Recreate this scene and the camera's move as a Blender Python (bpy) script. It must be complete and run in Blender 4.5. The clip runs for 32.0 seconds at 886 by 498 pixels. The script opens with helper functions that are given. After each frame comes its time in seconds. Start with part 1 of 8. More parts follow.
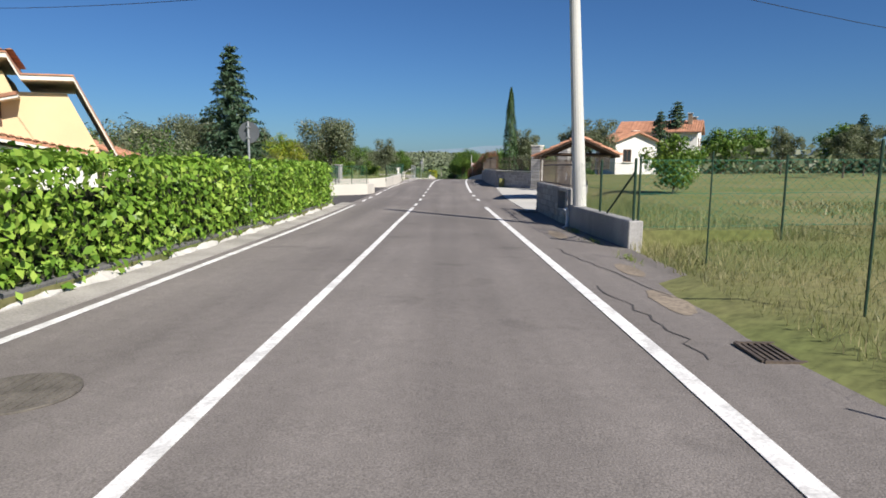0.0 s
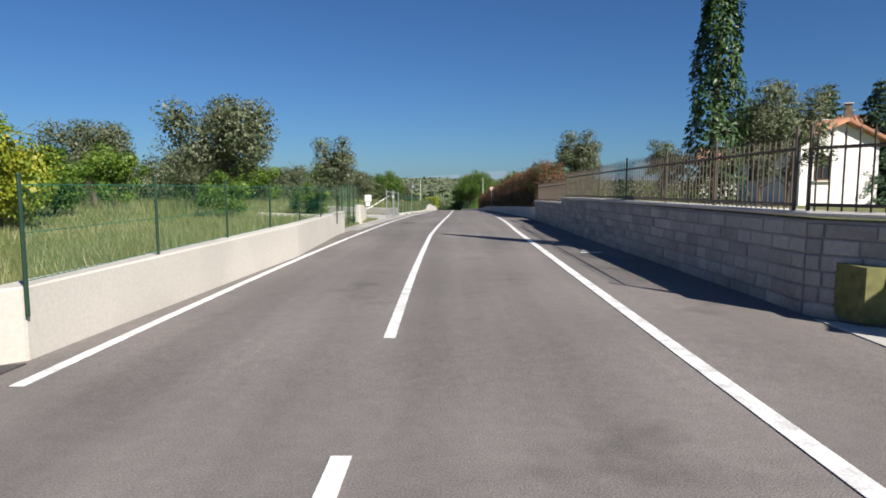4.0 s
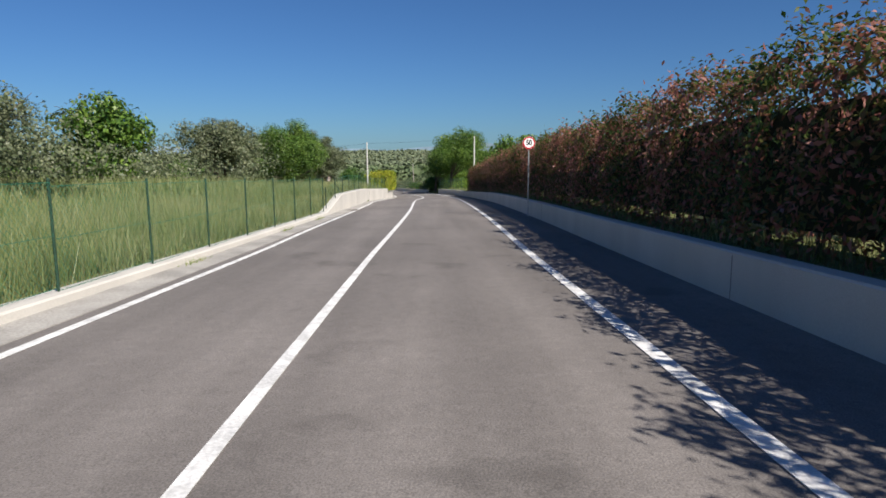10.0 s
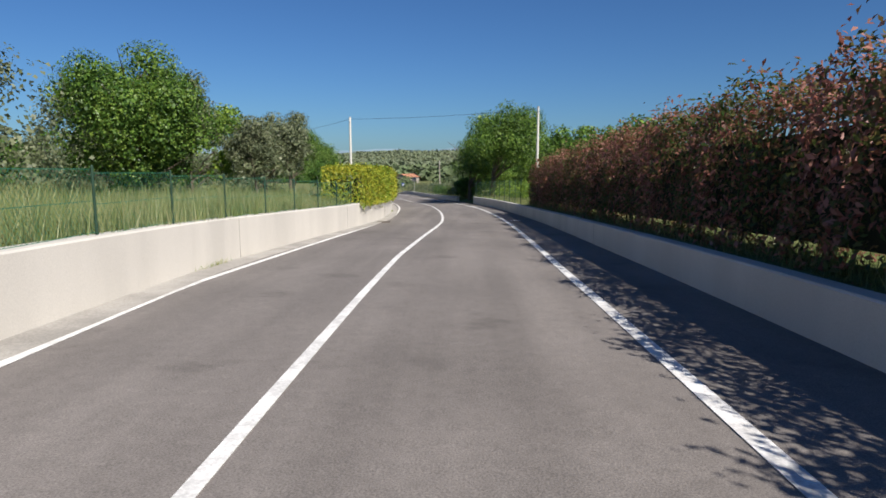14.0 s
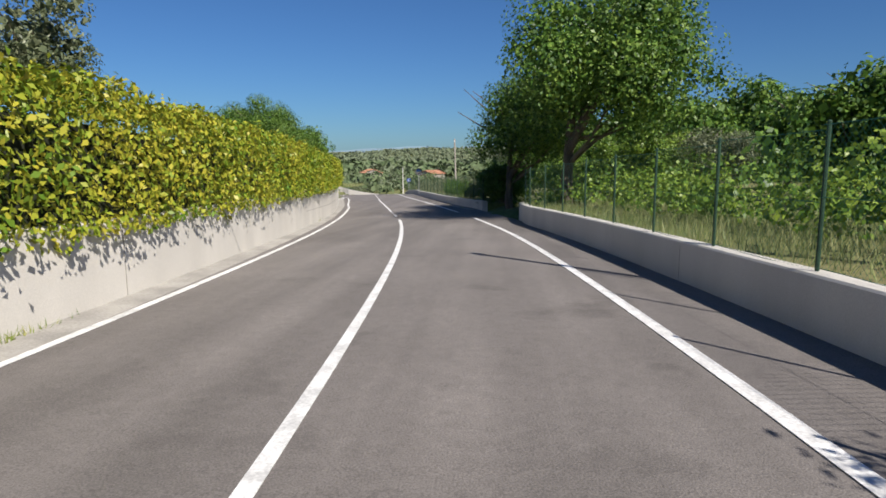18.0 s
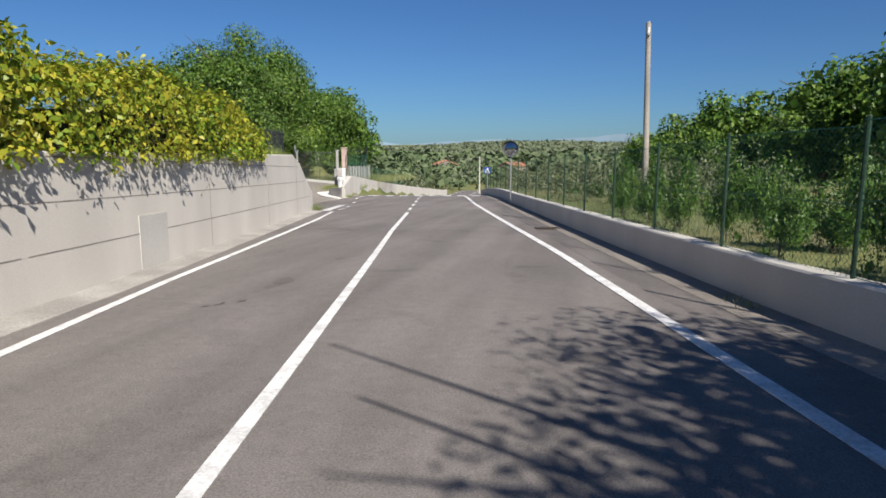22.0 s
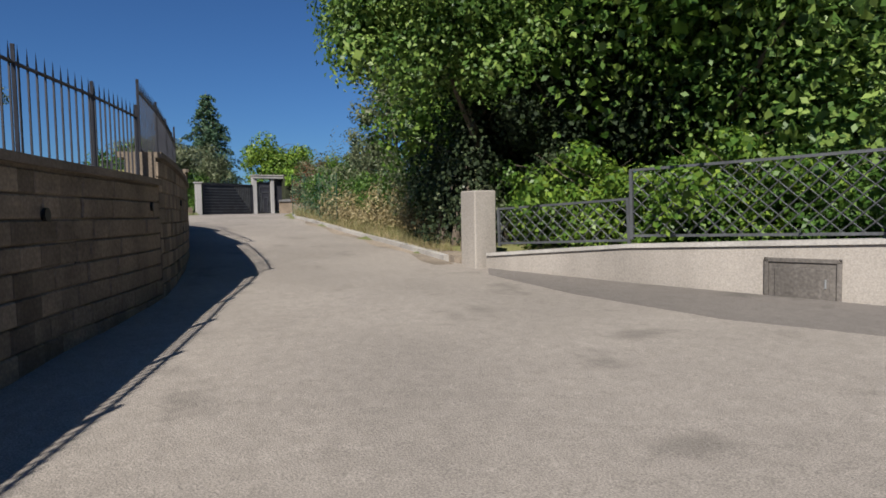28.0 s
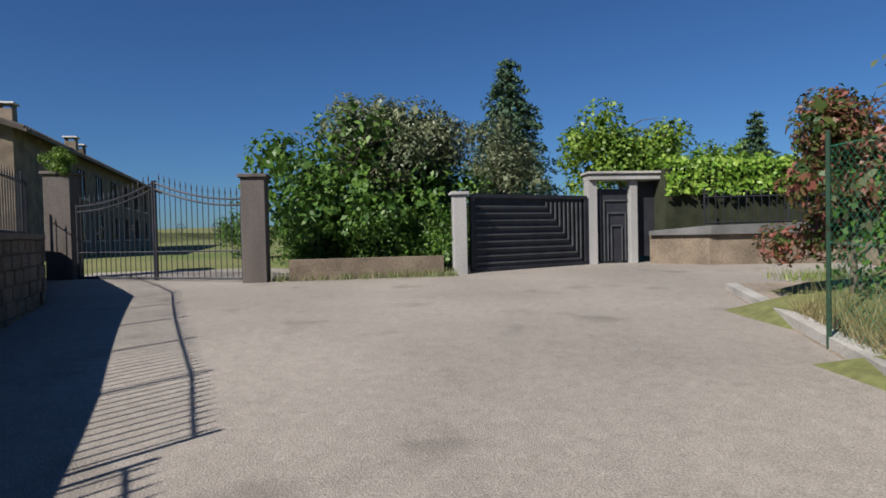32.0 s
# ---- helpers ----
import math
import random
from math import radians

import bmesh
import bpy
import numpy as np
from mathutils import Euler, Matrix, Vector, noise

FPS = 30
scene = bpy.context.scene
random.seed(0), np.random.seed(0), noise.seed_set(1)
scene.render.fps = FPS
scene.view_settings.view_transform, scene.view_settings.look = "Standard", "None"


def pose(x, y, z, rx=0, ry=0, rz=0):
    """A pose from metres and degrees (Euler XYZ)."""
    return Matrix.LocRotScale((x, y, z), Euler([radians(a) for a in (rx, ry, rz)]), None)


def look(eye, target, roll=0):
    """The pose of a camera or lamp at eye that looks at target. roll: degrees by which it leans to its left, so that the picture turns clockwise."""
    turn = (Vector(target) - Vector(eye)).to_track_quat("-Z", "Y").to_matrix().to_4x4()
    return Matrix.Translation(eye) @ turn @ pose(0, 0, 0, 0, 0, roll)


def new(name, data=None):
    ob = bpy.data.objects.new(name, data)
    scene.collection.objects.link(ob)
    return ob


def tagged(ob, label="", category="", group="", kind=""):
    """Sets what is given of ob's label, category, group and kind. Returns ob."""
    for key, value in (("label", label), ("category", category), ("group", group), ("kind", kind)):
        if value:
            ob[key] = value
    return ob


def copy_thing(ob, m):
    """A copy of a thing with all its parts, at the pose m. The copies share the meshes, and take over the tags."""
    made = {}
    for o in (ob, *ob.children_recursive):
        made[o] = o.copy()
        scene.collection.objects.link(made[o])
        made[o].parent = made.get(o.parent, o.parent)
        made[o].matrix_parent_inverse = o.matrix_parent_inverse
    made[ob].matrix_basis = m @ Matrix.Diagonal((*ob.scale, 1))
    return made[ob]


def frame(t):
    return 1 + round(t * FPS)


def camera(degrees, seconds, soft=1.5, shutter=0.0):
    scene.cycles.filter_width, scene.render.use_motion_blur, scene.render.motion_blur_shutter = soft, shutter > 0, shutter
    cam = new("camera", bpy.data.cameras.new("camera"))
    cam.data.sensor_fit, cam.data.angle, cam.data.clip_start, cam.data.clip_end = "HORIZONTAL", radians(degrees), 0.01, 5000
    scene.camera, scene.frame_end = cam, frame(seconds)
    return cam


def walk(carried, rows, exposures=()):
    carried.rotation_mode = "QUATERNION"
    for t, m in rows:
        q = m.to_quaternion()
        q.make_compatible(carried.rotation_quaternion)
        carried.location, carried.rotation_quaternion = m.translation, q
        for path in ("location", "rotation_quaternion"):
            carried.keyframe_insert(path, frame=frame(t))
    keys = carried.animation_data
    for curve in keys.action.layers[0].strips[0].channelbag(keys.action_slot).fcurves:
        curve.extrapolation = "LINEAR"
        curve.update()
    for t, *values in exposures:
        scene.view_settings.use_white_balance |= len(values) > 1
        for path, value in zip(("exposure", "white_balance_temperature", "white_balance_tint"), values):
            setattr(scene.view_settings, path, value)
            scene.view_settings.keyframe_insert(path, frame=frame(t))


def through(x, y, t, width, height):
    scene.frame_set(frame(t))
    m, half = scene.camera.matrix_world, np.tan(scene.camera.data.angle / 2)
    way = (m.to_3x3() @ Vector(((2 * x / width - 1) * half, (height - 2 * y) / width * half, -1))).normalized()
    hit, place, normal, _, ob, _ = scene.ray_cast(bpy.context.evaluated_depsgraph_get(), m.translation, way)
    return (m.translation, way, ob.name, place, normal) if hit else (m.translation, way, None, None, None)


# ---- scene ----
# camera path: seconds, x, y, z, heading, tilt and lean in degrees
PATH = [
    (0.0, 0.000, 0.000, 1.300, 0.42, -8.28, 0.38),
    (0.5, 0.010, 4.066, 1.200, -0.12, -8.09, 0.34),
    (1.0, 0.024, 8.091, 1.112, 0.97, -7.70, -0.40),
    (1.5, -0.045, 12.088, 1.041, 2.07, -7.08, -0.54),
    (2.0, -0.181, 16.108, 1.016, 2.58, -6.73, -0.65),
    (2.5, -0.279, 20.184, 0.977, 2.46, -6.74, -0.38),
    (3.0, -0.391, 24.318, 0.906, 2.28, -6.87, -0.68),
    (3.5, -0.516, 28.424, 0.837, 1.82, -6.89, -0.05),
    (4.0, -0.588, 32.468, 0.873, 0.60, -5.92, -0.04),
    (4.5, -0.572, 36.431, 0.938, -0.67, -6.11, -0.05),
    (5.0, -0.484, 40.301, 0.927, -1.58, -6.85, -0.10),
    (5.5, -0.354, 44.070, 0.870, -2.02, -7.52, -0.22),
    (6.0, -0.212, 47.730, 0.806, -2.10, -7.71, -0.42),
    (6.5, -0.092, 51.277, 0.742, -2.11, -7.81, -0.22),
    (7.0, 0.022, 54.822, 0.708, -1.78, -7.84, 0.18),
    (7.5, 0.119, 58.417, 0.653, -1.36, -7.93, -0.06),
    (8.0, 0.219, 62.096, 0.577, -0.69, -7.94, -0.30),
    (8.5, 0.284, 65.866, 0.466, -0.15, -7.80, -0.44),
    (9.0, 0.353, 69.780, 0.364, -0.49, -8.04, -0.51),
    (9.5, 0.448, 73.727, 0.212, -0.92, -8.46, -0.41),
    (10.0, 0.565, 77.622, 0.056, -1.28, -8.44, -0.38),
    (10.5, 0.692, 81.419, -0.070, -1.51, -8.53, -0.23),
    (11.0, 0.828, 85.097, -0.190, -1.45, -8.52, 0.24),
    (11.5, 0.935, 88.641, -0.314, -1.01, -8.33, 0.06),
    (12.0, 1.016, 92.068, -0.438, -0.38, -8.29, 0.01),
    (12.5, 1.039, 95.400, -0.521, 0.47, -8.05, 0.18),
    (13.0, 1.043, 98.679, -0.608, 1.05, -8.10, 0.20),
    (13.5, 1.030, 101.913, -0.704, 1.46, -8.26, 0.28),
    (14.0, 0.976, 105.115, -0.794, 1.87, -8.35, 0.05),
    (14.5, 0.885, 108.349, -0.896, 1.65, -8.59, -0.09),
    (15.0, 0.833, 111.720, -1.040, 0.46, -9.03, -0.05),
    (15.5, 0.858, 115.280, -1.221, -0.93, -9.49, -0.05),
    (16.0, 0.959, 119.048, -1.442, -1.82, -9.95, -0.09),
    (16.5, 1.090, 123.028, -1.708, -1.60, -10.43, -0.18),
    (17.0, 1.147, 127.209, -1.979, 0.22, -9.83, -0.49),
    (17.5, 1.088, 131.554, -2.196, 2.81, -8.76, -0.37),
    (18.0, 0.835, 136.004, -2.356, 4.60, -8.55, -0.24),
    (18.5, 0.467, 140.455, -2.512, 4.64, -9.05, 0.04),
    (19.0, 0.058, 144.783, -2.727, 5.21, -9.54, 0.29),
    (19.5, -0.379, 148.933, -2.957, 6.94, -9.44, 0.69),
    (20.0, -0.906, 152.953, -3.140, 8.73, -9.03, 0.52),
    (20.5, -1.506, 156.882, -3.318, 9.39, -9.21, 0.06),
    (21.0, -2.148, 160.688, -3.512, 10.53, -9.13, 0.07),
    (21.5, -2.817, 164.383, -3.680, 11.95, -8.86, -0.03),
    (22.0, -3.516, 168.021, -3.845, 11.72, -9.13, 0.07),
    (22.5, -4.172, 171.556, -4.004, 11.84, -9.30, -0.11),
    (23.0, -4.869, 174.851, -4.131, 12.44, -9.46, -0.40),
    (23.5, -5.586, 177.875, -4.230, 12.83, -9.71, 0.02),
    (24.0, -6.286, 180.723, -4.328, 14.29, -9.68, 0.13),
    (24.5, -7.118, 183.427, -4.437, 18.47, -9.51, -0.19),
    (25.0, -8.180, 186.131, -4.610, 24.26, -9.81, -0.29),
    (25.5, -9.579, 188.857, -4.804, 29.98, -9.89, -0.58),
    (26.0, -11.325, 191.600, -5.015, 35.04, -9.44, -1.28),
    (26.5, -13.409, 194.320, -5.193, 39.82, -7.90, -2.88),
    (27.0, -15.828, 196.942, -5.303, 45.69, -5.31, -2.65),
    (27.5, -18.623, 199.298, -5.262, 50.72, -3.42, -1.63),
    (28.0, -21.617, 201.368, -5.100, 55.21, -3.31, -1.00),
    (28.5, -24.714, 203.145, -4.960, 61.31, -3.72, -0.71),
    (29.0, -27.863, 204.551, -4.846, 68.35, -3.46, -0.94),
    (29.5, -30.994, 205.558, -4.737, 73.86, -3.00, -1.08),
    (30.0, -33.988, 206.232, -4.632, 77.95, -2.28, -1.42),
    (30.5, -36.643, 206.715, -4.494, 80.49, -2.22, -0.93),
    (31.0, -38.781, 207.031, -4.376, 81.86, -2.44, -1.14),
    (31.5, -40.468, 207.197, -4.277, 81.98, -2.33, -1.33),
    (32.0, -42.122, 207.444, -4.141, 83.20, -1.48, -1.25),
]


def aim(x, y, z, yaw, tilt, lean):
    a, b = radians(yaw), radians(tilt)
    ahead = Vector((-math.sin(a) * math.cos(b), math.cos(a) * math.cos(b), math.sin(b)))
    eye = Vector((x, y, z))
    return look(eye, eye + ahead, lean)


cam = camera(70.92, 32.0, soft=1.7)
walk(cam, [(t, aim(*p)) for t, *p in PATH], exposures=((0.0, 0.5, 6500, 10), (24.5, 0.5, 6500, 10), (27.0, 0.34, 6450, 10), (32.0, 0.34, 6350, 10)))

# ---- sky, sun ----
SUN_EL, SUN_AZ = radians(40), radians(140)      # compass bearing, clockwise from +y
world = bpy.data.worlds.new("sky")
world.use_nodes = True
scene.world = world
wn, wl = world.node_tree.nodes, world.node_tree.links
sky = wn.new("ShaderNodeTexSky")
sky.sky_type = "NISHITA"
sky.sun_disc = False
sky.sun_elevation, sky.sun_rotation = SUN_EL, SUN_AZ
sky.altitude, sky.air_density, sky.dust_density, sky.ozone_density = 300, 1.0, 0.35, 4.0
wn["Background"].inputs["Strength"].default_value = 0.040
tint = wn.new("ShaderNodeMix")
tint.data_type, tint.blend_type = "RGBA", "MULTIPLY"
tint.inputs[0].default_value, tint.inputs[7].default_value = 1.0, (0.60, 0.96, 1.40, 1)
wl.new(sky.outputs["Color"], tint.inputs[6])
wl.new(tint.outputs[2], wn["Background"].inputs["Color"])
sun = new("sun", bpy.data.lights.new("sun", "SUN"))
sun.data.energy, sun.data.angle, sun.data.color = 5.5, radians(0.5), (1.0, 0.94, 0.86)
sun_way = Vector((math.sin(SUN_AZ) * math.cos(SUN_EL), math.cos(SUN_AZ) * math.cos(SUN_EL), math.sin(SUN_EL)))
sun.matrix_world = look(Vector((0, 0, 60)) + sun_way * 50, Vector((0, 0, 60)))

# ---- materials ----
def material(name, colour, rough=0.8, metal=0.0, vary=0.25, scale=3.0, fine=40.0, bump=0.2, second=None, per="none", spec=0.3, through=0.0, streak=0.0):
    """Base colour broken up at two scales; per: 'object' or 'island' shifts it piece by piece; through: light let through leaves."""
    m = bpy.data.materials.new(name)
    m.use_nodes = True
    n, l = m.node_tree.nodes, m.node_tree.links
    p = n["Principled BSDF"]
    p.inputs["Roughness"].default_value, p.inputs["Metallic"].default_value = rough, metal
    p.inputs["Specular IOR Level"].default_value = spec
    co = n.new("ShaderNodeTexCoord")
    src = co.outputs["Object"]
    if per == "object":
        add = n.new("ShaderNodeVectorMath")
        oi = n.new("ShaderNodeObjectInfo")
        add.operation = "ADD"
        l.new(src, add.inputs[0]), l.new(oi.outputs["Location"], add.inputs[1])
        src = add.outputs[0]
    if streak:
        mp = n.new("ShaderNodeMapping")
        mp.inputs["Scale"].default_value = (1, 1, streak)
        l.new(src, mp.inputs["Vector"])
        src = mp.outputs["Vector"]
    big, small = n.new("ShaderNodeTexNoise"), n.new("ShaderNodeTexNoise")
    big.inputs["Scale"].default_value, small.inputs["Scale"].default_value = scale, fine
    big.inputs["Detail"].default_value, small.inputs["Detail"].default_value = 4, 2
    l.new(src, big.inputs["Vector"]), l.new(co.outputs["Object"], small.inputs["Vector"])
    c = Vector(colour)
    c2 = Vector(second) if second else c * (1 - vary)
    mix = n.new("ShaderNodeMix")
    mix.data_type = "RGBA"
    mix.inputs[6].default_value, mix.inputs[7].default_value = (*(c2 if second else c * (1 - vary)), 1), (*(c if second else c * (1 + vary * 0.7)), 1)
    ramp = n.new("ShaderNodeMapRange")
    ramp.inputs[1].default_value, ramp.inputs[2].default_value = 0.35, 0.65
    l.new(big.outputs[0], ramp.inputs[0]), l.new(ramp.outputs[0], mix.inputs[0])
    out = mix.outputs[2]
    fm = n.new("ShaderNodeMix")
    fm.data_type, fm.blend_type = "RGBA", "MULTIPLY"
    fm.inputs[0].default_value = 1.0
    fr = n.new("ShaderNodeMapRange")
    fr.inputs[1].default_value, fr.inputs[2].default_value, fr.inputs[3].default_value, fr.inputs[4].default_value = 0.3, 0.7, 1 - vary, 1 + vary * 0.5
    l.new(small.outputs[0], fr.inputs[0]), l.new(out, fm.inputs[6]), l.new(fr.outputs[0], fm.inputs[7])
    out = fm.outputs[2]
    if per != "none":
        rnd = n.new("ShaderNodeObjectInfo").outputs["Random"] if per == "object" else n.new("ShaderNodeNewGeometry").outputs["Random Per Island"]
        hs = n.new("ShaderNodeHueSaturation")
        rr = n.new("ShaderNodeMapRange")
        rr.inputs[3].default_value, rr.inputs[4].default_value = 1 - 1.4 * vary, 1 + 1.2 * vary
        l.new(rnd, rr.inputs[0]), l.new(rr.outputs[0], hs.inputs["Value"]), l.new(out, hs.inputs["Color"])
        out = hs.outputs[0]
    l.new(out, p.inputs["Base Color"])
    if bump:
        b = n.new("ShaderNodeBump")
        b.inputs["Strength"].default_value, b.inputs["Distance"].default_value = bump, 0.01
        l.new(small.outputs[0], b.inputs["Height"]), l.new(b.outputs[0], p.inputs["Normal"])
    if through:
        tr, ms = n.new("ShaderNodeBsdfTranslucent"), n.new("ShaderNodeMixShader")
        ms.inputs[0].default_value = through
        l.new(out, tr.inputs["Color"]), l.new(p.outputs[0], ms.inputs[1]), l.new(tr.outputs[0], ms.inputs[2])
        l.new(ms.outputs[0], n["Material Output"].inputs["Surface"])
    return m


def leafy(name, colours, rough=0.45, through=0.3, patch=0.6):
    """Leaves: each island picks a tone from the colours, larger patches lean to one end."""
    m = bpy.data.materials.new(name)
    m.use_nodes = True
    n, l = m.node_tree.nodes, m.node_tree.links
    p = n["Principled BSDF"]
    p.inputs["Roughness"].default_value, p.inputs["Specular IOR Level"].default_value = rough, 0.35
    rnd = n.new("ShaderNodeNewGeometry").outputs["Random Per Island"]
    co, noi = n.new("ShaderNodeTexCoord"), n.new("ShaderNodeTexNoise")
    noi.inputs["Scale"].default_value, noi.inputs["Detail"].default_value = patch, 3
    l.new(co.outputs["Object"], noi.inputs["Vector"])
    mr = n.new("ShaderNodeMapRange")
    mr.inputs[1].default_value, mr.inputs[2].default_value, mr.inputs[3].default_value, mr.inputs[4].default_value = 0.3, 0.7, -0.3, 0.3
    ad = n.new("ShaderNodeMath")
    ad.use_clamp = True
    l.new(noi.outputs[0], mr.inputs[0]), l.new(mr.outputs[0], ad.inputs[0]), l.new(rnd, ad.inputs[1])
    cr = n.new("ShaderNodeValToRGB")
    els = cr.color_ramp.elements
    while len(els) < len(colours):
        els.new(0.5)
    for i, c in enumerate(colours):
        els[i].position, els[i].color = i / (len(colours) - 1), (*c, 1)
    l.new(ad.outputs[0], cr.inputs[0]), l.new(cr.outputs[0], p.inputs["Base Color"])
    tr, ms = n.new("ShaderNodeBsdfTranslucent"), n.new("ShaderNodeMixShader")
    ms.inputs[0].default_value = through
    l.new(cr.outputs[0], tr.inputs["Color"]), l.new(p.outputs[0], ms.inputs[1]), l.new(tr.outputs[0], ms.inputs[2])
    l.new(ms.outputs[0], n["Material Output"].inputs["Surface"])
    return m


def tarmac(name, colour, streak=0.05, wear=0.16, grit=0.3, stain=0.25, bump=0.5):
    """Asphalt: aggregate specks, blotches, and wear drawn out along y."""
    m = bpy.data.materials.new(name)
    m.use_nodes = True
    n, l = m.node_tree.nodes, m.node_tree.links
    p = n["Principled BSDF"]
    p.inputs["Roughness"].default_value, p.inputs["Specular IOR Level"].default_value = 0.86, 0.3
    co = n.new("ShaderNodeTexCoord").outputs["Object"]

    def cloud(scale, detail, lo, hi, a, b, stretch=None):
        tex, mr = n.new("ShaderNodeTexNoise"), n.new("ShaderNodeMapRange")
        tex.inputs["Scale"].default_value, tex.inputs["Detail"].default_value = scale, detail
        mr.inputs[1].default_value, mr.inputs[2].default_value, mr.inputs[3].default_value, mr.inputs[4].default_value = lo, hi, a, b
        if stretch:
            mp = n.new("ShaderNodeMapping")
            mp.inputs["Scale"].default_value = stretch
            l.new(co, mp.inputs["Vector"]), l.new(mp.outputs[0], tex.inputs["Vector"])
        else:
            l.new(co, tex.inputs["Vector"])
        l.new(tex.outputs[0], mr.inputs[0])
        return mr.outputs[0], tex.outputs[0]

    def times(a, b):
        x = n.new("ShaderNodeMath")
        x.operation = "MULTIPLY"
        l.new(a, x.inputs[0]), l.new(b, x.inputs[1])
        return x.outputs[0]

    fine, raw = cloud(95, 3, 0.3, 0.7, 1 - grit, 1 + grit)
    v = times(fine, cloud(9, 4, 0.3, 0.7, 1 - wear * 0.5, 1 + wear * 0.4)[0])
    v = times(v, cloud(0.35, 5, 0.35, 0.65, 1 - wear * 0.7, 1 + wear * 0.5)[0])
    if streak:
        v = times(v, cloud(1.5, 3, 0.35, 0.65, 1 - wear, 1 + wear * 0.6, (1, streak, 1))[0])
    v = times(v, cloud(1.1, 6, 0.60, 0.72, 1.0, 1 - stain)[0])
    mix = n.new("ShaderNodeMix")
    mix.data_type, mix.blend_type = "RGBA", "MULTIPLY"
    mix.inputs[0].default_value, mix.inputs[6].default_value = 1.0, (*colour, 1)
    l.new(v, mix.inputs[7]), l.new(mix.outputs[2], p.inputs["Base Color"])
    b = n.new("ShaderNodeBump")
    b.inputs["Strength"].default_value, b.inputs["Distance"].default_value = bump, 0.008
    l.new(raw, b.inputs["Height"]), l.new(b.outputs[0], p.inputs["Normal"])
    return m


ASPHALT = tarmac("asphalt", (0.182, 0.164, 0.152))
ASPHALT_DARK = tarmac("new_asphalt", (0.072, 0.066, 0.066), 0, 0.12, 0.35)
ASPHALT_OLD = tarmac("old_asphalt", (0.275, 0.245, 0.212), 0, 0.2, 0.34, 0.3, 0.7)
PAINT = material("road_paint", (0.74, 0.73, 0.71), 0.7, vary=0.22, scale=5.0, fine=45, bump=0.25)
CONCRETE = material("concrete", (0.56, 0.53, 0.48), 0.85, vary=0.085, scale=0.9, fine=70, bump=0.12, streak=0.25)
CONCRETE_PALE = material("pale_concrete", (0.47, 0.455, 0.42), 0.85, vary=0.08, scale=0.8, fine=40, bump=0.2)
CONCRETE_GREY = material("grey_concrete", (0.33, 0.32, 0.31), 0.9, vary=0.18, scale=1.2, fine=35, bump=0.3, streak=0.3)
STUCCO = material("stained_stucco", (0.315, 0.285, 0.25), 0.9, vary=0.2, scale=0.9, fine=50, bump=0.2, streak=0.25)
KERB = material("kerb_concrete", (0.36, 0.34, 0.31), 0.9, vary=0.2, scale=1.5, fine=40, bump=0.4)
PLASTER = material("cream_plaster", (0.54, 0.51, 0.45), 0.8, vary=0.07, scale=0.7, fine=30, bump=0.12)
SOIL = material("grassy_ground", (0.115, 0.15, 0.04), 0.95, vary=0.3, scale=0.25, fine=9, bump=0.6, second=(0.19, 0.18, 0.075))
DIRT = material("earth", (0.26, 0.215, 0.165), 0.95, vary=0.3, scale=1.0, fine=20, bump=0.6)
STEEL = material("galvanised_steel", (0.45, 0.46, 0.46), 0.45, metal=0.7, vary=0.12, bump=0.05)
IRON = material("dark_iron", (0.035, 0.036, 0.045), 0.5, metal=0.2, vary=0.2, bump=0.05)
IRON_BROWN = material("brown_iron", (0.12, 0.095, 0.075), 0.55, metal=0.2, vary=0.2, bump=0.05)
GREEN_WIRE = material("green_wire", (0.03, 0.16, 0.10), 0.5, vary=0.15, bump=0)
GREEN_POST = material("green_post", (0.02, 0.05, 0.03), 0.6, vary=0.2, bump=0.05)
BARK = material("bark", (0.13, 0.105, 0.08), 0.95, vary=0.35, scale=3, fine=25, bump=0.8, streak=0.2)
# near-black body colour that puts the shade between the leaves into hedges
SHADE_CORE = material("inner_twigs", (0.03, 0.035, 0.018), 1.0, vary=0.3, bump=0)
LEAF_HEDGE = leafy("laurel_leaves", [(0.09, 0.18, 0.02), (0.19, 0.34, 0.04), (0.34, 0.47, 0.08)], patch=0.8)
LEAF_YELLOW = leafy("golden_leaves", [(0.10, 0.20, 0.02), (0.27, 0.32, 0.03), (0.42, 0.38, 0.04)], patch=0.5)
LEAF_RED = leafy("photinia_leaves", [(0.05, 0.10, 0.025), (0.11, 0.135, 0.035), (0.18, 0.115, 0.05), (0.31, 0.11, 0.088), (0.46, 0.235, 0.19)], through=0.45, patch=0.55)
LEAF_GREEN = leafy("broad_leaves", [(0.035, 0.085, 0.015), (0.07, 0.15, 0.025), (0.14, 0.24, 0.04)])
LEAF_OAK = leafy("oak_leaves", [(0.03, 0.072, 0.012), (0.06, 0.13, 0.02), (0.115, 0.205, 0.032), (0.19, 0.28, 0.05)], patch=0.7)
# ivy greens pushed near black to hold the deep shade beside the lane
LEAF_IVY_SHADED = leafy("ivy_leaves", [(0.012, 0.022, 0.008), (0.02, 0.036, 0.011), (0.04, 0.06, 0.018)], rough=0.75, through=0.08, patch=0.9)
LEAF_MIX = leafy("hedgerow_leaves", [(0.04, 0.085, 0.016), (0.08, 0.155, 0.03), (0.15, 0.24, 0.05), (0.24, 0.33, 0.08)], patch=0.8)
LEAF_FRESH = leafy("fresh_leaves", [(0.06, 0.13, 0.018), (0.13, 0.22, 0.03), (0.25, 0.34, 0.05)])
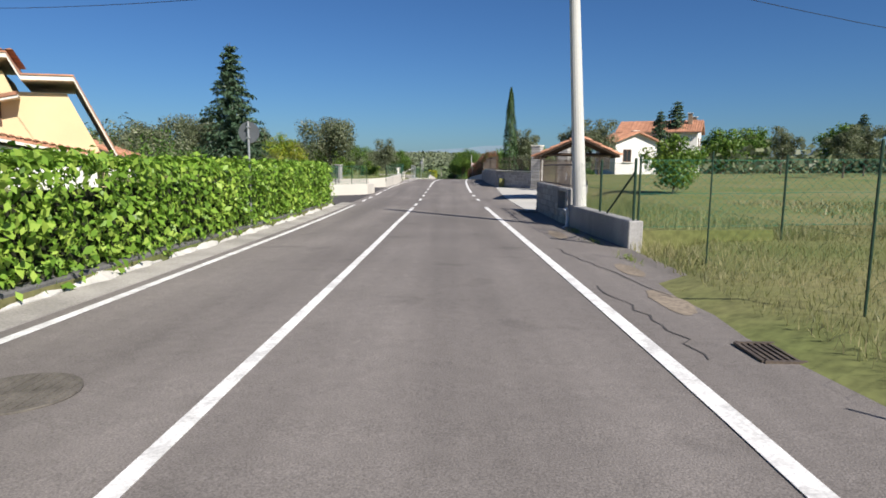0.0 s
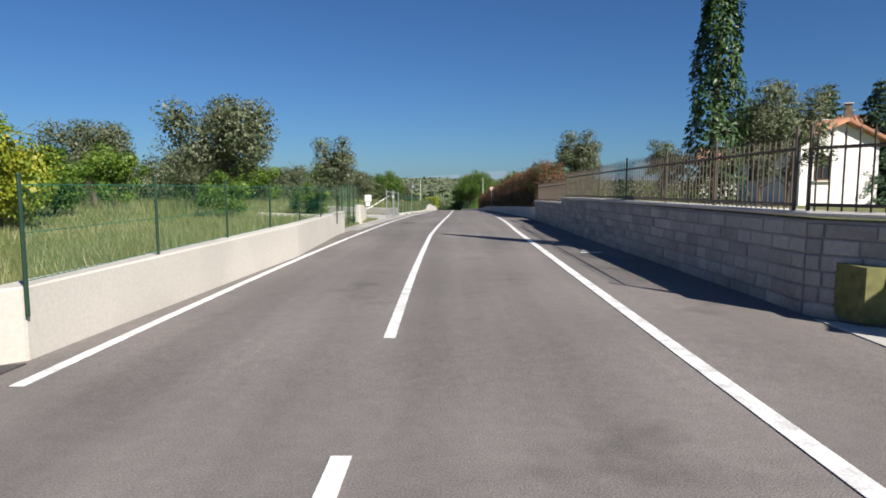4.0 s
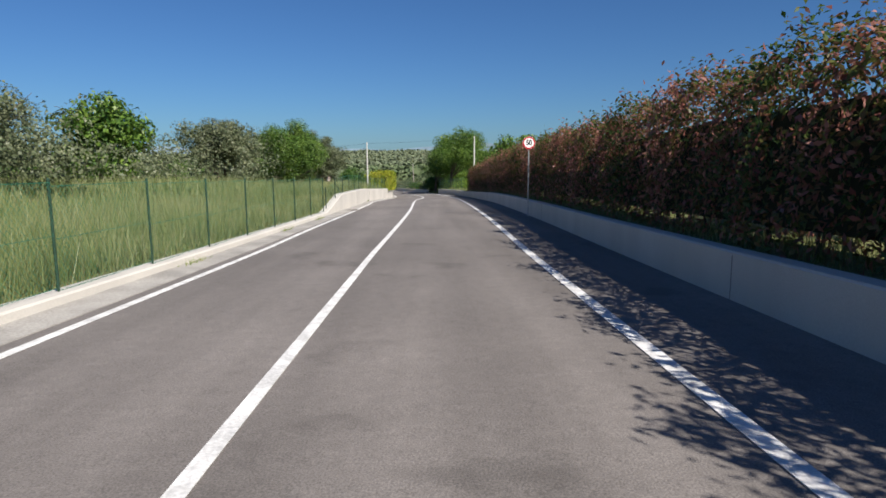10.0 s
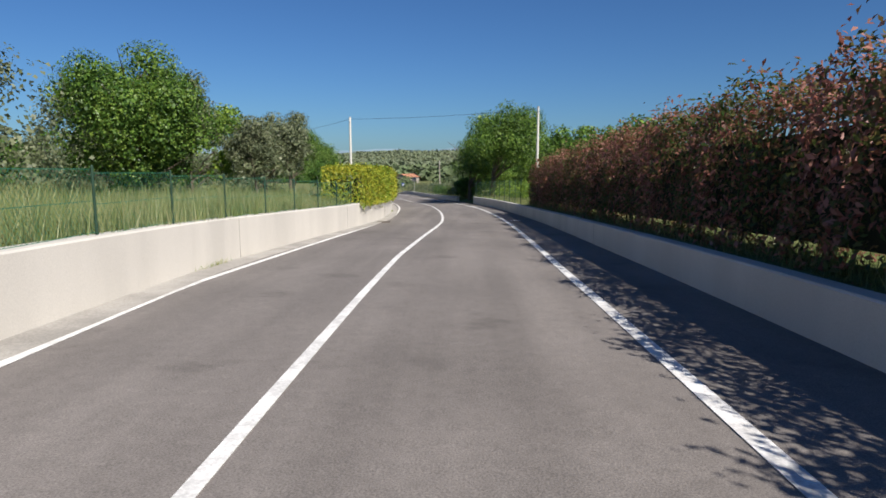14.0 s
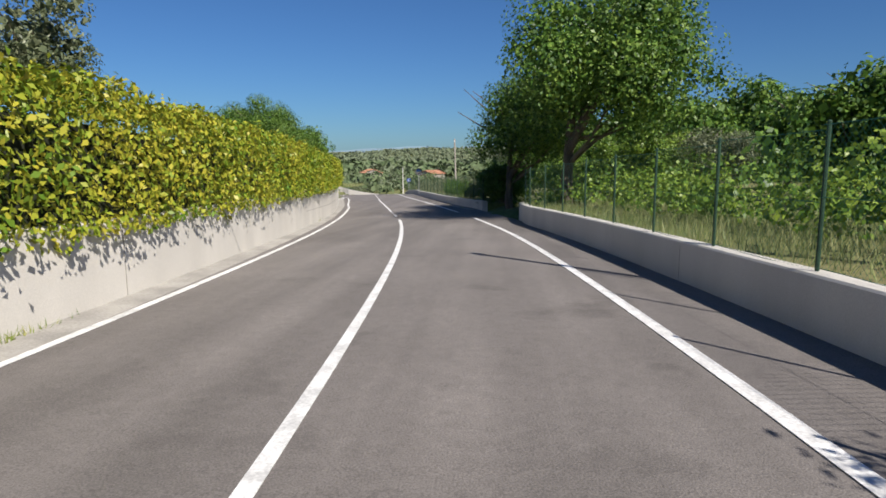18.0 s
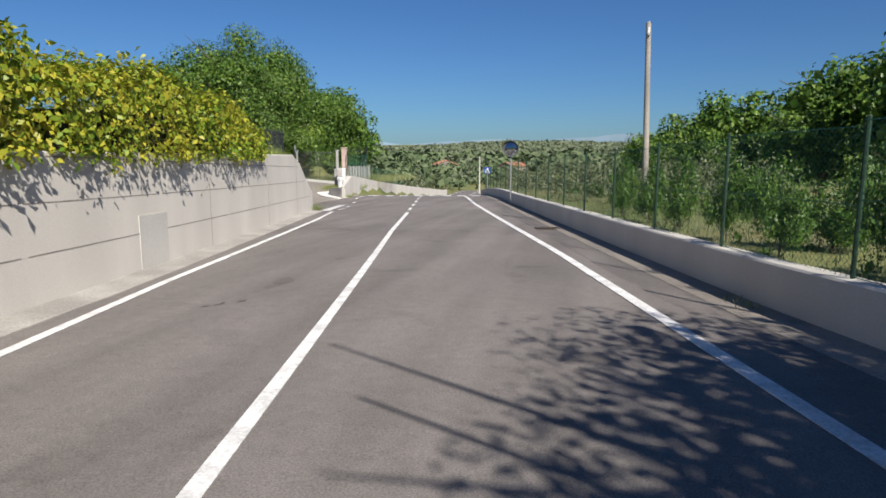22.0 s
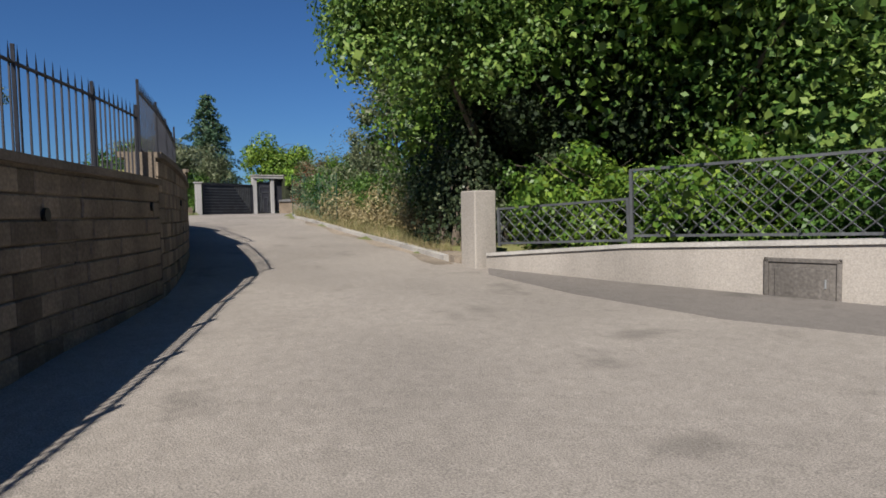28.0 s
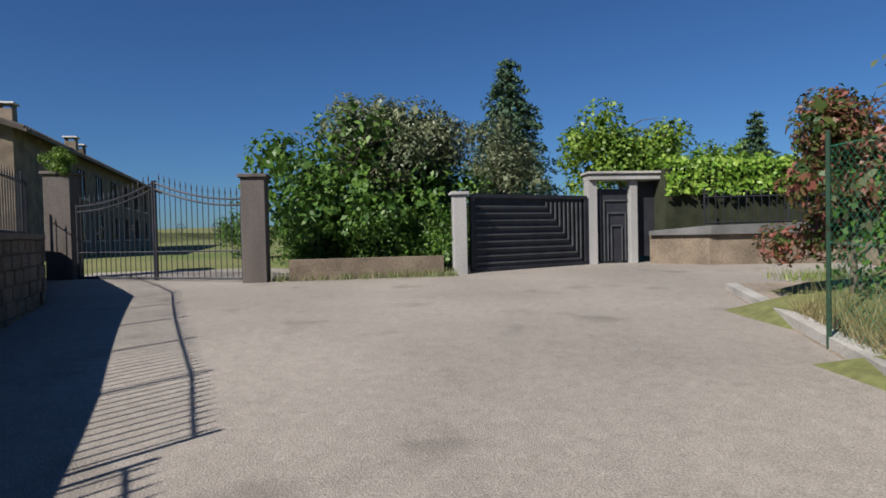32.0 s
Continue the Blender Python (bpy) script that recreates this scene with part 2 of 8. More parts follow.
LEAF_OLIVE = leafy("olive_leaves", [(0.07, 0.095, 0.045), (0.13, 0.155, 0.08), (0.23, 0.25, 0.145)])
LEAF_FIR = leafy("fir_needles", [(0.03, 0.065, 0.035), (0.06, 0.11, 0.06), (0.11, 0.17, 0.09)], through=0.1)
LEAF_CYPRESS = leafy("cypress_needles", [(0.02, 0.05, 0.015), (0.035, 0.08, 0.02), (0.06, 0.11, 0.03)], through=0.1)
GRASS = leafy("grass_blades", [(0.10, 0.17, 0.03), (0.20, 0.26, 0.05), (0.36, 0.34, 0.14)], patch=0.25)
GRASS_GREEN = leafy("green_grass_blades", [(0.11, 0.155, 0.05), (0.20, 0.24, 0.085), (0.34, 0.335, 0.17)], patch=0.25)
FIELD = leafy("mown_grass_blades", [(0.13, 0.15, 0.045), (0.22, 0.22, 0.085), (0.36, 0.32, 0.17)], patch=0.35)
# greyed, narrow tones paint the distance haze into the valley foliage
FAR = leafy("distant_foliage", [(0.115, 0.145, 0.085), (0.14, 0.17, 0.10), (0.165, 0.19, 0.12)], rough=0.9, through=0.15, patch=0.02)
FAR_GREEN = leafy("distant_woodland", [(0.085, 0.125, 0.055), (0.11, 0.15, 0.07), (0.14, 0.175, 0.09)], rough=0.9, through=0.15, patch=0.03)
DRY = leafy("dry_stalks", [(0.16, 0.13, 0.06), (0.30, 0.24, 0.12), (0.42, 0.36, 0.2)], patch=0.5)


# ---- mesh helpers ----
def obj(name, verts, faces, mat, parent=None, label=""):
    me = bpy.data.meshes.new(name)
    me.from_pydata([tuple(v) for v in verts], [], faces)
    me.update()
    me.materials.append(mat)
    ob = new(name, me)
    ob.parent = parent
    return tagged(ob, label)


def part(name, bm, mat, parent=None, label=""):
    bmesh.ops.recalc_face_normals(bm, faces=bm.faces)
    me = bpy.data.meshes.new(name)
    bm.to_mesh(me)
    bm.free()
    me.materials.append(mat)
    ob = new(name, me)
    ob.parent = parent
    return tagged(ob, label)


def again(ob, m, parent=None):
    """One more piece on the same mesh."""
    o = bpy.data.objects.new(ob.name, ob.data)
    scene.collection.objects.link(o)
    o.parent = parent if parent else ob.parent
    o.matrix_basis = m
    return o


def thing(name, label, category, place=(0, 0, 0), turn=0.0, group="", kind=""):
    e = new(name)
    e.matrix_basis = pose(*place, 0, 0, turn)
    return tagged(e, label, category, group, kind)


def box(bm, cx, cy, cz, sx, sy, sz, bevel=0.0, m=None):
    g = bmesh.ops.create_cube(bm, size=1)
    vs = g["verts"]
    for v in vs:
        v.co = Vector((cx + v.co.x * sx, cy + v.co.y * sy, cz + v.co.z * sz))
    if bevel:
        es = list({e for v in vs for e in v.link_edges})
        r = bmesh.ops.bevel(bm, geom=es, offset=bevel, segments=1, affect="EDGES")
        vs = list({v for f in r["faces"] for v in f.verts} | {v for v in vs if v.is_valid})
    if m is not None:
        for v in vs:
            v.co = m @ v.co
    return vs


def boxed(sx, sy, sz, bevel=0.0, base=True):
    bm = bmesh.new()
    box(bm, 0, 0, sz / 2 if base else 0, sx, sy, sz, bevel)
    return bm


def rod(bm, a, b, r, r2=None, n=8):
    a, b = Vector(a), Vector(b)
    r2 = r if r2 is None else r2
    turn = (b - a).to_track_quat("Z", "Y").to_matrix()
    ra = [bm.verts.new(a + turn @ Vector((r * math.cos(2 * math.pi * i / n), r * math.sin(2 * math.pi * i / n), 0))) for i in range(n)]
    rb = [bm.verts.new(b + turn @ Vector((r2 * math.cos(2 * math.pi * i / n), r2 * math.sin(2 * math.pi * i / n), 0))) for i in range(n)]
    for i in range(n):
        bm.faces.new((ra[i], ra[(i + 1) % n], rb[(i + 1) % n], rb[i]))
    bm.faces.new(ra[::-1]), bm.faces.new(rb)
    return bm


def quads(name, v, mat, parent=None, label=""):
    """v: (n, 4, 3) corners of n loose quads, in one mesh."""
    n = len(v)
    me = bpy.data.meshes.new(name)
    me.vertices.add(4 * n), me.loops.add(4 * n), me.polygons.add(n)
    me.vertices.foreach_set("co", np.ascontiguousarray(v, dtype=np.float32).ravel())
    me.loops.foreach_set("vertex_index", np.arange(4 * n, dtype=np.int32))
    me.polygons.foreach_set("loop_start", np.arange(0, 4 * n, 4, dtype=np.int32))
    me.update(calc_edges=True)
    me.materials.append(mat)
    ob = new(name, me)
    ob.parent = parent
    return tagged(ob, label)


def tris(name, v, mat):
    """v: (n, 3, 3) corners of n loose triangles, in one mesh."""
    n = len(v)
    me = bpy.data.meshes.new(name)
    me.vertices.add(3 * n), me.loops.add(3 * n), me.polygons.add(n)
    me.vertices.foreach_set("co", np.ascontiguousarray(v, dtype=np.float32).ravel())
    me.loops.foreach_set("vertex_index", np.arange(3 * n, dtype=np.int32))
    me.polygons.foreach_set("loop_start", np.arange(0, 3 * n, 3, dtype=np.int32))
    me.update(calc_edges=True)
    me.materials.append(mat)
    return new(name, me)


def leaf_quads(rng, at, out, size, slim=0.5, flat=0.5, droop=0.0):
    """Diamond leaves at the points, facing roughly along out."""
    n = len(at)
    nor = out + rng.normal(0, flat, (n, 3))
    nor /= np.linalg.norm(nor, axis=1, keepdims=True) + 1e-9
    ax = rng.normal(0, 1, (n, 3)) + np.array([0, 0, -droop])
    ax -= nor * (ax * nor).sum(1, keepdims=True)
    ax /= np.linalg.norm(ax, axis=1, keepdims=True) + 1e-9
    sd = np.cross(nor, ax)
    L = (size * rng.uniform(0.6, 1.3, n))[:, None]
    w = L * slim
    bend = nor * L * 0.15
    return np.stack([at - ax * L * 0.5, at + sd * w * 0.5 + bend, at + ax * L * 0.5, at - sd * w * 0.5 + bend], 1)


# ---- the road's own coordinates ----
# centre line of the main road, every 8 m
MAIN = np.array([
    (-1.40, -40.00, 0.80), (-1.40, -32.00, 0.64), (-1.40, -24.00, 0.48), (-1.40, -16.00, 0.32),
    (-1.39, -8.00, 0.16), (-1.35, -0.00, -0.00), (-1.28, 7.99, -0.15), (-1.24, 15.98, -0.28),
    (-1.25, 23.98, -0.36), (-1.29, 31.99, -0.40), (-1.27, 40.00, -0.43), (-1.15, 48.01, -0.51),
    (-0.98, 56.01, -0.63), (-0.81, 64.00, -0.81), (-0.68, 72.01, -1.05), (-0.55, 80.01, -1.31),
    (-0.41, 88.00, -1.58), (-0.28, 95.98, -1.83), (-0.21, 103.97, -2.10), (-0.16, 111.97, -2.42),
    (-0.08, 119.97, -2.83), (-0.05, 127.94, -3.25), (-0.27, 135.90, -3.65), (-0.83, 143.83, -4.01),
    (-1.72, 151.75, -4.38), (-2.94, 159.62, -4.76), (-4.43, 167.45, -5.11), (-6.06, 175.26, -5.43),
    (-7.75, 183.08, -5.72), (-9.44, 190.90, -6.00), (-11.11, 198.73, -6.28), (-12.72, 206.56, -6.75),
    (-14.16, 214.44, -7.35), (-15.41, 222.35, -7.95), (-16.48, 230.30, -8.55), (-17.35, 238.29, -9.15),
    (-18.04, 246.32, -9.75), (-18.63, 254.37, -10.35), (-19.22, 262.42, -10.92), (-19.80, 270.48, -11.20),
    (-20.39, 278.53, -11.48), (-20.98, 286.58, -11.76), (-21.57, 294.63, -12.04), (-22.16, 302.68, -12.32),
    (-22.74, 310.73, -12.60), (-23.33, 318.79, -12.88),
])

# centre of the lane that climbs away from it
SIDE = np.array([(-9.0, 187.0, -6.0), (-13.4, 194.3, -6.49), (-17.2, 198.2, -6.58), (-21.6, 201.4, -6.40), (-27.9, 204.5, -6.15),
                 (-34.0, 206.2, -5.93), (-38.8, 207.0, -5.68), (-44.0, 207.7, -5.34), (-50.0, 208.5, -5.1), (-58.0, 209.6, -4.95), (-70.0, 211.0, -4.8)])


class Line:
    def __init__(self, pts, n):
        out = []
        for i in range(len(pts) - 1):
            p0, p1, p2, p3 = pts[max(i - 1, 0)], pts[i], pts[i + 1], pts[min(i + 2, len(pts) - 1)]
            for k in range(n):
                u = k / n
                out.append(0.5 * (2 * p1 + (p2 - p0) * u + (2 * p0 - 5 * p1 + 4 * p2 - p3) * u * u + (3 * p1 - p0 - 3 * p2 + p3) * u ** 3))
        self.p = np.array(out + [pts[-1]])
        d = np.diff(self.p[:, :2], axis=0)
        self.s = np.r_[0, np.cumsum(np.hypot(d[:, 0], d[:, 1]))]
        t = np.gradient(self.p[:, :2], axis=0)
        self.t = t / np.linalg.norm(t, axis=1, keepdims=True)

    def at(self, s, off=0.0, h=0.0):
        """The place at station s, off metres to the right, h above the road."""
        x, y, z = (np.interp(s, self.s, self.p[:, k]) for k in range(3))
        tx, ty = (np.interp(s, self.s, self.t[:, k]) for k in range(2))
        if s > self.s[-1] or s < 0:
            e = s - (self.s[-1] if s > 0 else 0)
            x, y = x + tx * e, y + ty * e
        return Vector((x + ty * off, y - tx * off, z + h))

    def turn(self, s):
        """Degrees that turn +y into the way along."""
        return math.degrees(math.atan2(-np.interp(s, self.s, self.t[:, 0]), np.interp(s, self.s, self.t[:, 1])))

    def find(self, xy):
        """Stations, offsets and heights of the line for many places."""
        S, O, Zz = [], [], []
        for q in np.array_split(xy, max(1, len(xy) // 4000)):
            d = (q[:, None, 0] - self.p[None, :, 0]) ** 2 + (q[:, None, 1] - self.p[None, :, 1]) ** 2
            k = d.argmin(1)
            v = q - self.p[k, :2]
            t = self.t[k]
            u = (v * t).sum(1)
            S.append(self.s[k] + np.clip(u, -3, 3)), O.append(v[:, 0] * t[:, 1] - v[:, 1] * t[:, 0]), Zz.append(self.p[k, 2])
        return np.concatenate(S), np.concatenate(O), np.concatenate(Zz)


road, lane = Line(MAIN, 4), Line(SIDE, 8)


def strip(name, line, s0, s1, prof, mat, step=2.0, parent=None, label="", closed=True):
    """A body swept along the line: prof(s) gives its section as (offset, height) points."""
    n = max(1, round(abs(s1 - s0) / step))
    vs, fs, k = [], [], 0
    for i in range(n + 1):
        s = s0 + (s1 - s0) * i / n
        sec = prof(s) if callable(prof) else prof
        k = len(sec)
        vs += [line.at(s, o, h) for o, h in sec]
    for i in range(n):
        for j in range(k if closed else k - 1):
            a, b = i * k + j, i * k + (j + 1) % k
            fs.append((a, b, b + k, a + k))
    if closed:
        fs += [tuple(range(k)), tuple(range(n * k, n * k + k))[::-1]]
    ob = obj(name, vs, fs, mat, parent, label)
    bm = bmesh.new()
    bm.from_mesh(ob.data)
    bmesh.ops.recalc_face_normals(bm, faces=bm.faces)
    bm.to_mesh(ob.data)
    bm.free()
    return ob


def wall_sec(inner, outer, top, bottom=-0.4, chamfer=0.02):
    """Section of a wall between two offsets; top a number or two numbers."""
    sg = 1 if outer > inner else -1
    return [(inner, bottom), (inner, top - chamfer), (inner + sg * chamfer, top), (outer - sg * chamfer, top), (outer, top - chamfer), (outer, bottom)]

# ---- ground, road, lane ----
def table(*rows):
    xs, ys = zip(*rows)
    return lambda s: float(np.interp(s, xs, ys))


LEFT_H = ((-60, 0.3), (60, 0.3), (64, -0.02), (90, 0.0), (96, 0.1), (104, -0.05), (110, 0.1), (139, 0.12), (143, 0.6), (180, 0.7), (195, 1.1), (212, 1.4), (229.4, 1.7), (229.6, -0.12), (243, -0.12), (247, 0.5), (330, 0.5))
RIGHT_H = ((-60, 0.12), (52, 0.1), (56, 0.05), (80, 0.3), (100, 0.45), (176, 0.45), (199, 0.5), (202, 0.1), (205, 0.1), (207, 0.35), (245, 0.3))


def ground_height(xy):
    s, o, z = road.find(xy)
    s2, o2, z2 = lane.find(xy)
    left = np.interp(s, *zip(*LEFT_H))
    right = np.interp(s, *zip(*RIGHT_H))
    edge_l = np.interp(s, (-40, 60, 62, 66, 70, 71, 75, 76, 92, 99, 101, 109.0, 109.6, 300), (2.9, 2.9, 6, 6, 6, 6, 6, 2.6, 2.9, 3.1, 8.5, 8.5, 2.9, 2.9))
    edge_r = np.interp(s, (-40, 45, 54, 59, 61, 76, 78, 199, 200, 206, 207, 300), (4.0, 4.0, 4.3, 4.3, 8.5, 8.5, 4.35, 4.35, 4.6, 4.6, 4.3, 4.3))
    side = np.where(o < 0, left, right)
    over = np.where(o < 0, -o - edge_l, o - edge_r)
    walled = np.where(o < 0, np.interp(s, (60.9, 61, 62, 62.1, 76, 76.1, 100, 100.1, 104.4, 104.5, 229.5, 229.6, 242.9, 243), (1, 1, 1, 0, 0, 1, 1, 0, 0, 1, 1, 0, 0, 1)), np.interp(s, (50, 50.1, 59.7, 59.8, 77.4, 77.5, 199.3, 199.4, 206, 206.1), (0, 1, 1, 0, 0, 1, 1, 0, 0, 1)))
    h = np.where(over < 0, -0.12, side + np.clip(over, 0, 40) * np.where(o < 0, 0.022, 0.012))
    h = np.where((over >= 0) & (over < 1.25) & (walled > 0.5), -0.12, h)
    zm = z + h
    # beside the lane
    wl_ = np.interp(s2, LANE_WALL[0], LANE_WALL[1])
    hl = np.where(-o2 > -wl_ + 1.4, np.interp(s2, (0, 8, 14, 30, 40, 54, 70), (1.0, 1.6, 1.7, 1.4, 1.2, 0.5, 0.0)), np.where(o2 > np.interp(s2, (14, 25.5, 28.5, 30, 45, 49.5, 50.5), (40, 40, 10, 2.8, 3.0, 3.9, 12)), 0.2 + np.clip(o2 - 3, 0, 20) * 0.04, -0.12))
    zl = z2 + np.where(s2 > 56.5, np.where((o2 > -3.5) & (o2 < 9), 0.15, 0.05), hl)
    near = (s2 > 1.5) & (o2 < 16) & (o2 > -25) & ((s > 236) | (o < -7) | ((s > 229.5) & (o < -3.6)))
    near &= ~((s > 238) & (o > -4.4))
    zz = np.where(near, zl, zm)
    zz = zz - np.where((s > 228.6) & (s < 243) & (o < 0) & (o > -7) & (o2 > wl_ + 0.2), 0.3, 0.0)
    # the land falls away beyond the roads to a broad valley with low hills
    x, y = xy[:, 0], xy[:, 1]
    out = np.clip(y - 262, 0, None)
    zz = zz - 9 * (1 - np.exp(-out / 300))
    hill = np.clip((np.hypot(x, y) - 900) / 1900, 0, 1)
    roll = np.sin(x / 310 + 1.3) * np.cos(y / 420) + 0.6 * np.sin(x / 170 + y / 260)
    return zz + hill * (30 + 12 * roll) + np.clip(out / 300, 0, 1) * 3 * roll


LANE_WALL = ((7, 10, 14, 25, 28, 35, 39, 41, 44, 46.5, 50, 54, 70), (-3.3, -2.8, -2.62, -2.5, -2.2, -2.0, -1.95, -2.3, -3.4, -4.5, -6.0, -8.8, -9.5))


def axis(lo, hi, fine, far):
    mid = list(np.arange(lo, hi + 1e-6, fine))
    g, step, v = [], fine * 1.35, hi
    while v < far:
        v += step
        step *= 1.35
        g.append(v)
    f, step, v = [], fine * 1.35, lo
    while v > -far:
        v -= step
        step *= 1.35
        f.append(v)
    return np.array(f[::-1] + mid + g)


gx, gy = axis(-66, 34, 0.8, 3600), axis(-44, 250, 0.8, 3600)
XX, YY = np.meshgrid(gx, gy)
xy = np.stack([XX.ravel(), YY.ravel()], 1)
zz = ground_height(xy)
nx = len(gx)
idx = np.arange(len(gy) * nx).reshape(len(gy), nx)
fc = np.stack([idx[:-1, :-1], idx[:-1, 1:], idx[1:, 1:], idx[1:, :-1]], -1).reshape(-1, 4)
gv = np.column_stack([xy, zz])
me = bpy.data.meshes.new("ground")
me.vertices.add(len(gv)), me.loops.add(fc.size), me.polygons.add(len(fc))
me.vertices.foreach_set("co", gv.astype(np.float32).ravel())
me.loops.foreach_set("vertex_index", fc.astype(np.int32).ravel())
me.polygons.foreach_set("loop_start", np.arange(0, fc.size, 4, dtype=np.int32))
me.polygons.foreach_set("use_smooth", np.ones(len(fc), dtype=bool))
me.update(calc_edges=True)
me.materials.append(SOIL)
ground_ob = tagged(new("ground", me), "grassy uneven ground with dry earth patches", "ground", kind="structure")


def floor_at(x, y):
    return float(ground_height(np.array([[x, y]]))[0])


RIGHT_EDGE = table((-60, 3.9), (50, 4.3), (55, 4.15), (59.5, 4.1), (60, 3.8), (77, 4.2), (90, 4.15), (100, 4.2), (178, 4.15), (199, 4.4), (206, 4.4), (214, 4.1), (240, 3.95), (330, 3.95))
ROAD_LEFT = table((-10, -2.62), (148, -2.62), (155, -2.95), (165, -2.9), (172, -2.62), (214, -2.7), (229, -3.1), (230.6, -5.6), (238.4, -5.6), (240, -3.45), (330, -3.45))


def lane_dip(s):
    """How far the road's left edge sinks to meet the lane."""
    if s < 229.2 or s > 239.8:
        return 0.0
    p = road.at(s, ROAD_LEFT(s))
    _, _, z = lane.find(np.array([[p.x, p.y]]))
    return (float(z[0]) - p.z) * float(np.interp(s, (229.2, 230.6, 238.4, 239.8), (0, 1, 1, 0)))


def road_h(s, o):
    """Height of the asphalt at an offset."""
    return float(np.interp(o, (ROAD_LEFT(s), -1.6), (lane_dip(s), 0.0))) if o < -1.6 else 0.0


ob = strip("road", road, -2, 330, lambda s: [(ROAD_LEFT(s), lane_dip(s)), (-1.6, 0.0), (RIGHT_EDGE(s) + 0.06, 0.0), (RIGHT_EDGE(s) + 0.06, -0.3), (ROAD_LEFT(s), lane_dip(s) - 0.3)], ASPHALT, 1.0)
tagged(ob, "sun-bleached grey asphalt road with white lines", "road", kind="structure")
ob = strip("road_lane", lane, 4.5, 58, lambda s: [(np.interp(s, LANE_WALL[0], LANE_WALL[1]), 0.012), (np.interp(s, (5, 14, 18, 20, 26, 28, 30, 45, 50, 51.5, 58), (3, 3.2, 6, 7.8, 8.4, 6, 2.45, 2.9, 4, 8.5, 8.5)), 0.012), (3, -0.3), (-2, -0.3)], ASPHALT_OLD, 1.0)
tagged(ob, "worn pale asphalt lane climbing between walls", "road", kind="structure")

# painted lines
LINE_C = table((0, -0.05), (55, 0.0), (66, 0.15), (77, 0.2), (90, 0.0), (106, 0.07), (117, 0.09), (128, 0.0), (142, 0.06), (150, -0.06), (157, -0.16), (163, -0.04), (170, 0.2), (187, 0.22), (198, 0.2), (203, 0.08), (206, 0.02), (222, -0.08), (227, -0.03), (235, 0.0), (330, 0.0))
LINE_R = table((0, 2.85), (43.5, 2.85), (60, 2.55), (70, 2.45), (92, 2.56), (98, 2.67), (113, 2.78), (128, 2.68), (136, 2.72), (155, 2.7), (170, 2.82), (182, 2.95), (192, 3.08), (205, 3.06), (218, 2.93), (227, 2.65), (234, 2.45), (245, 2.4), (330, 2.4))
LINE_L = table((0, -2.0), (60, -2.05), (115, -2.1), (129, -2.06), (133, -2.13), (142, -2.12), (149.4, -2.25), (153, -2.5), (159, -2.45), (172, -2.2), (212, -2.14), (215.6, -2.3), (225, -2.37), (228, -2.5), (330, -2.5))


def line_paint(name, off, s0, s1, w=0.1):
    f = off if callable(off) else (lambda s: off)
    ob = strip(name, road, s0, s1, lambda s: [(f(s) - w / 2, 0.004 + road_h(s, f(s) - w / 2)), (f(s) - w / 2, 0.008 + road_h(s, f(s) - w / 2)), (f(s) + w / 2, 0.008 + road_h(s, f(s) + w / 2)), (f(s) + w / 2, 0.004 + road_h(s, f(s) + w / 2))], PAINT, 1.0)
    return tagged(ob, "white painted line on the asphalt", "road marking", kind="structure")


def dashes(off, s0, s1, dash, gap, w=0.1):
    s = s0
    while s < s1:
        tagged(line_paint("road_dash", off, s, min(s + dash, s1), w), "short white painted dash on the asphalt", "road marking", "white road dashes")
        s += dash + gap


line_paint("centre_line", LINE_C, 0, 60.8), dashes(LINE_C, 61.64, 76, 1.25, 1.85), line_paint("centre_line", LINE_C, 77.6, 199.1), dashes(LINE_C, 201.3, 205, 1.7, 1.3)
line_paint("centre_line", LINE_C, 205.9, 228.3), dashes(LINE_C, 229.6, 241, 1.1, 1.5), line_paint("centre_line", LINE_C, 243, 330)
line_paint("edge_line", LINE_R, 0, 61.2, 0.13), dashes(LINE_R, 64.95, 70, 1.15, 1.95, 0.13), line_paint("edge_line", LINE_R, 71.3, 199.6, 0.13)
line_paint("edge_line", LINE_R, 204.5, 330, 0.13)
line_paint("edge_line", LINE_L, 0, 61.9), dashes(LINE_L, 64.0, 68, 1.1, 1.0), line_paint("edge_line", LINE_L, 68.9, 71.6), dashes(LINE_L, 72.8, 76, 1.1, 1.0), line_paint("edge_line", LINE_L, 76.3, 228.5)
line_paint("edge_line", -3.15, 239.3, 330)


# worn edges, cracks and patches
strip_r = strip("road_edge", road, 207, 330, lambda s: [(RIGHT_EDGE(s) - 0.42, 0.004), (RIGHT_EDGE(s) - 0.4, 0.012), (RIGHT_EDGE(s) + 0.07, 0.03), (RIGHT_EDGE(s) + 0.07, -0.1)], ASPHALT_OLD, 1.0)
tagged(strip_r, "worn pale gutter strip beside the low wall", "gutter", kind="structure")
rk = random.Random(12)


def crack(s0, o0, s1, o1, w=0.02, n=14):
    """A ragged dark crack in the asphalt."""
    vs, fs = [], []
    for i in range(n + 1):
        u = i / n
        o = o0 + (o1 - o0) * u + rk.uniform(-0.06, 0.06)
        ww = w * rk.uniform(0.3, 1.0)
        s = s0 + (s1 - s0) * u + rk.uniform(-0.04, 0.04)
        vs += [road.at(s, o - ww, 0.005), road.at(s, o + ww, 0.005)]
        if i:
            fs.append((2 * i - 2, 2 * i - 1, 2 * i + 1, 2 * i))
    tagged(obj("road_crack", vs, fs, ASPHALT_DARK), "ragged dark crack in the asphalt", "crack", kind="structure")


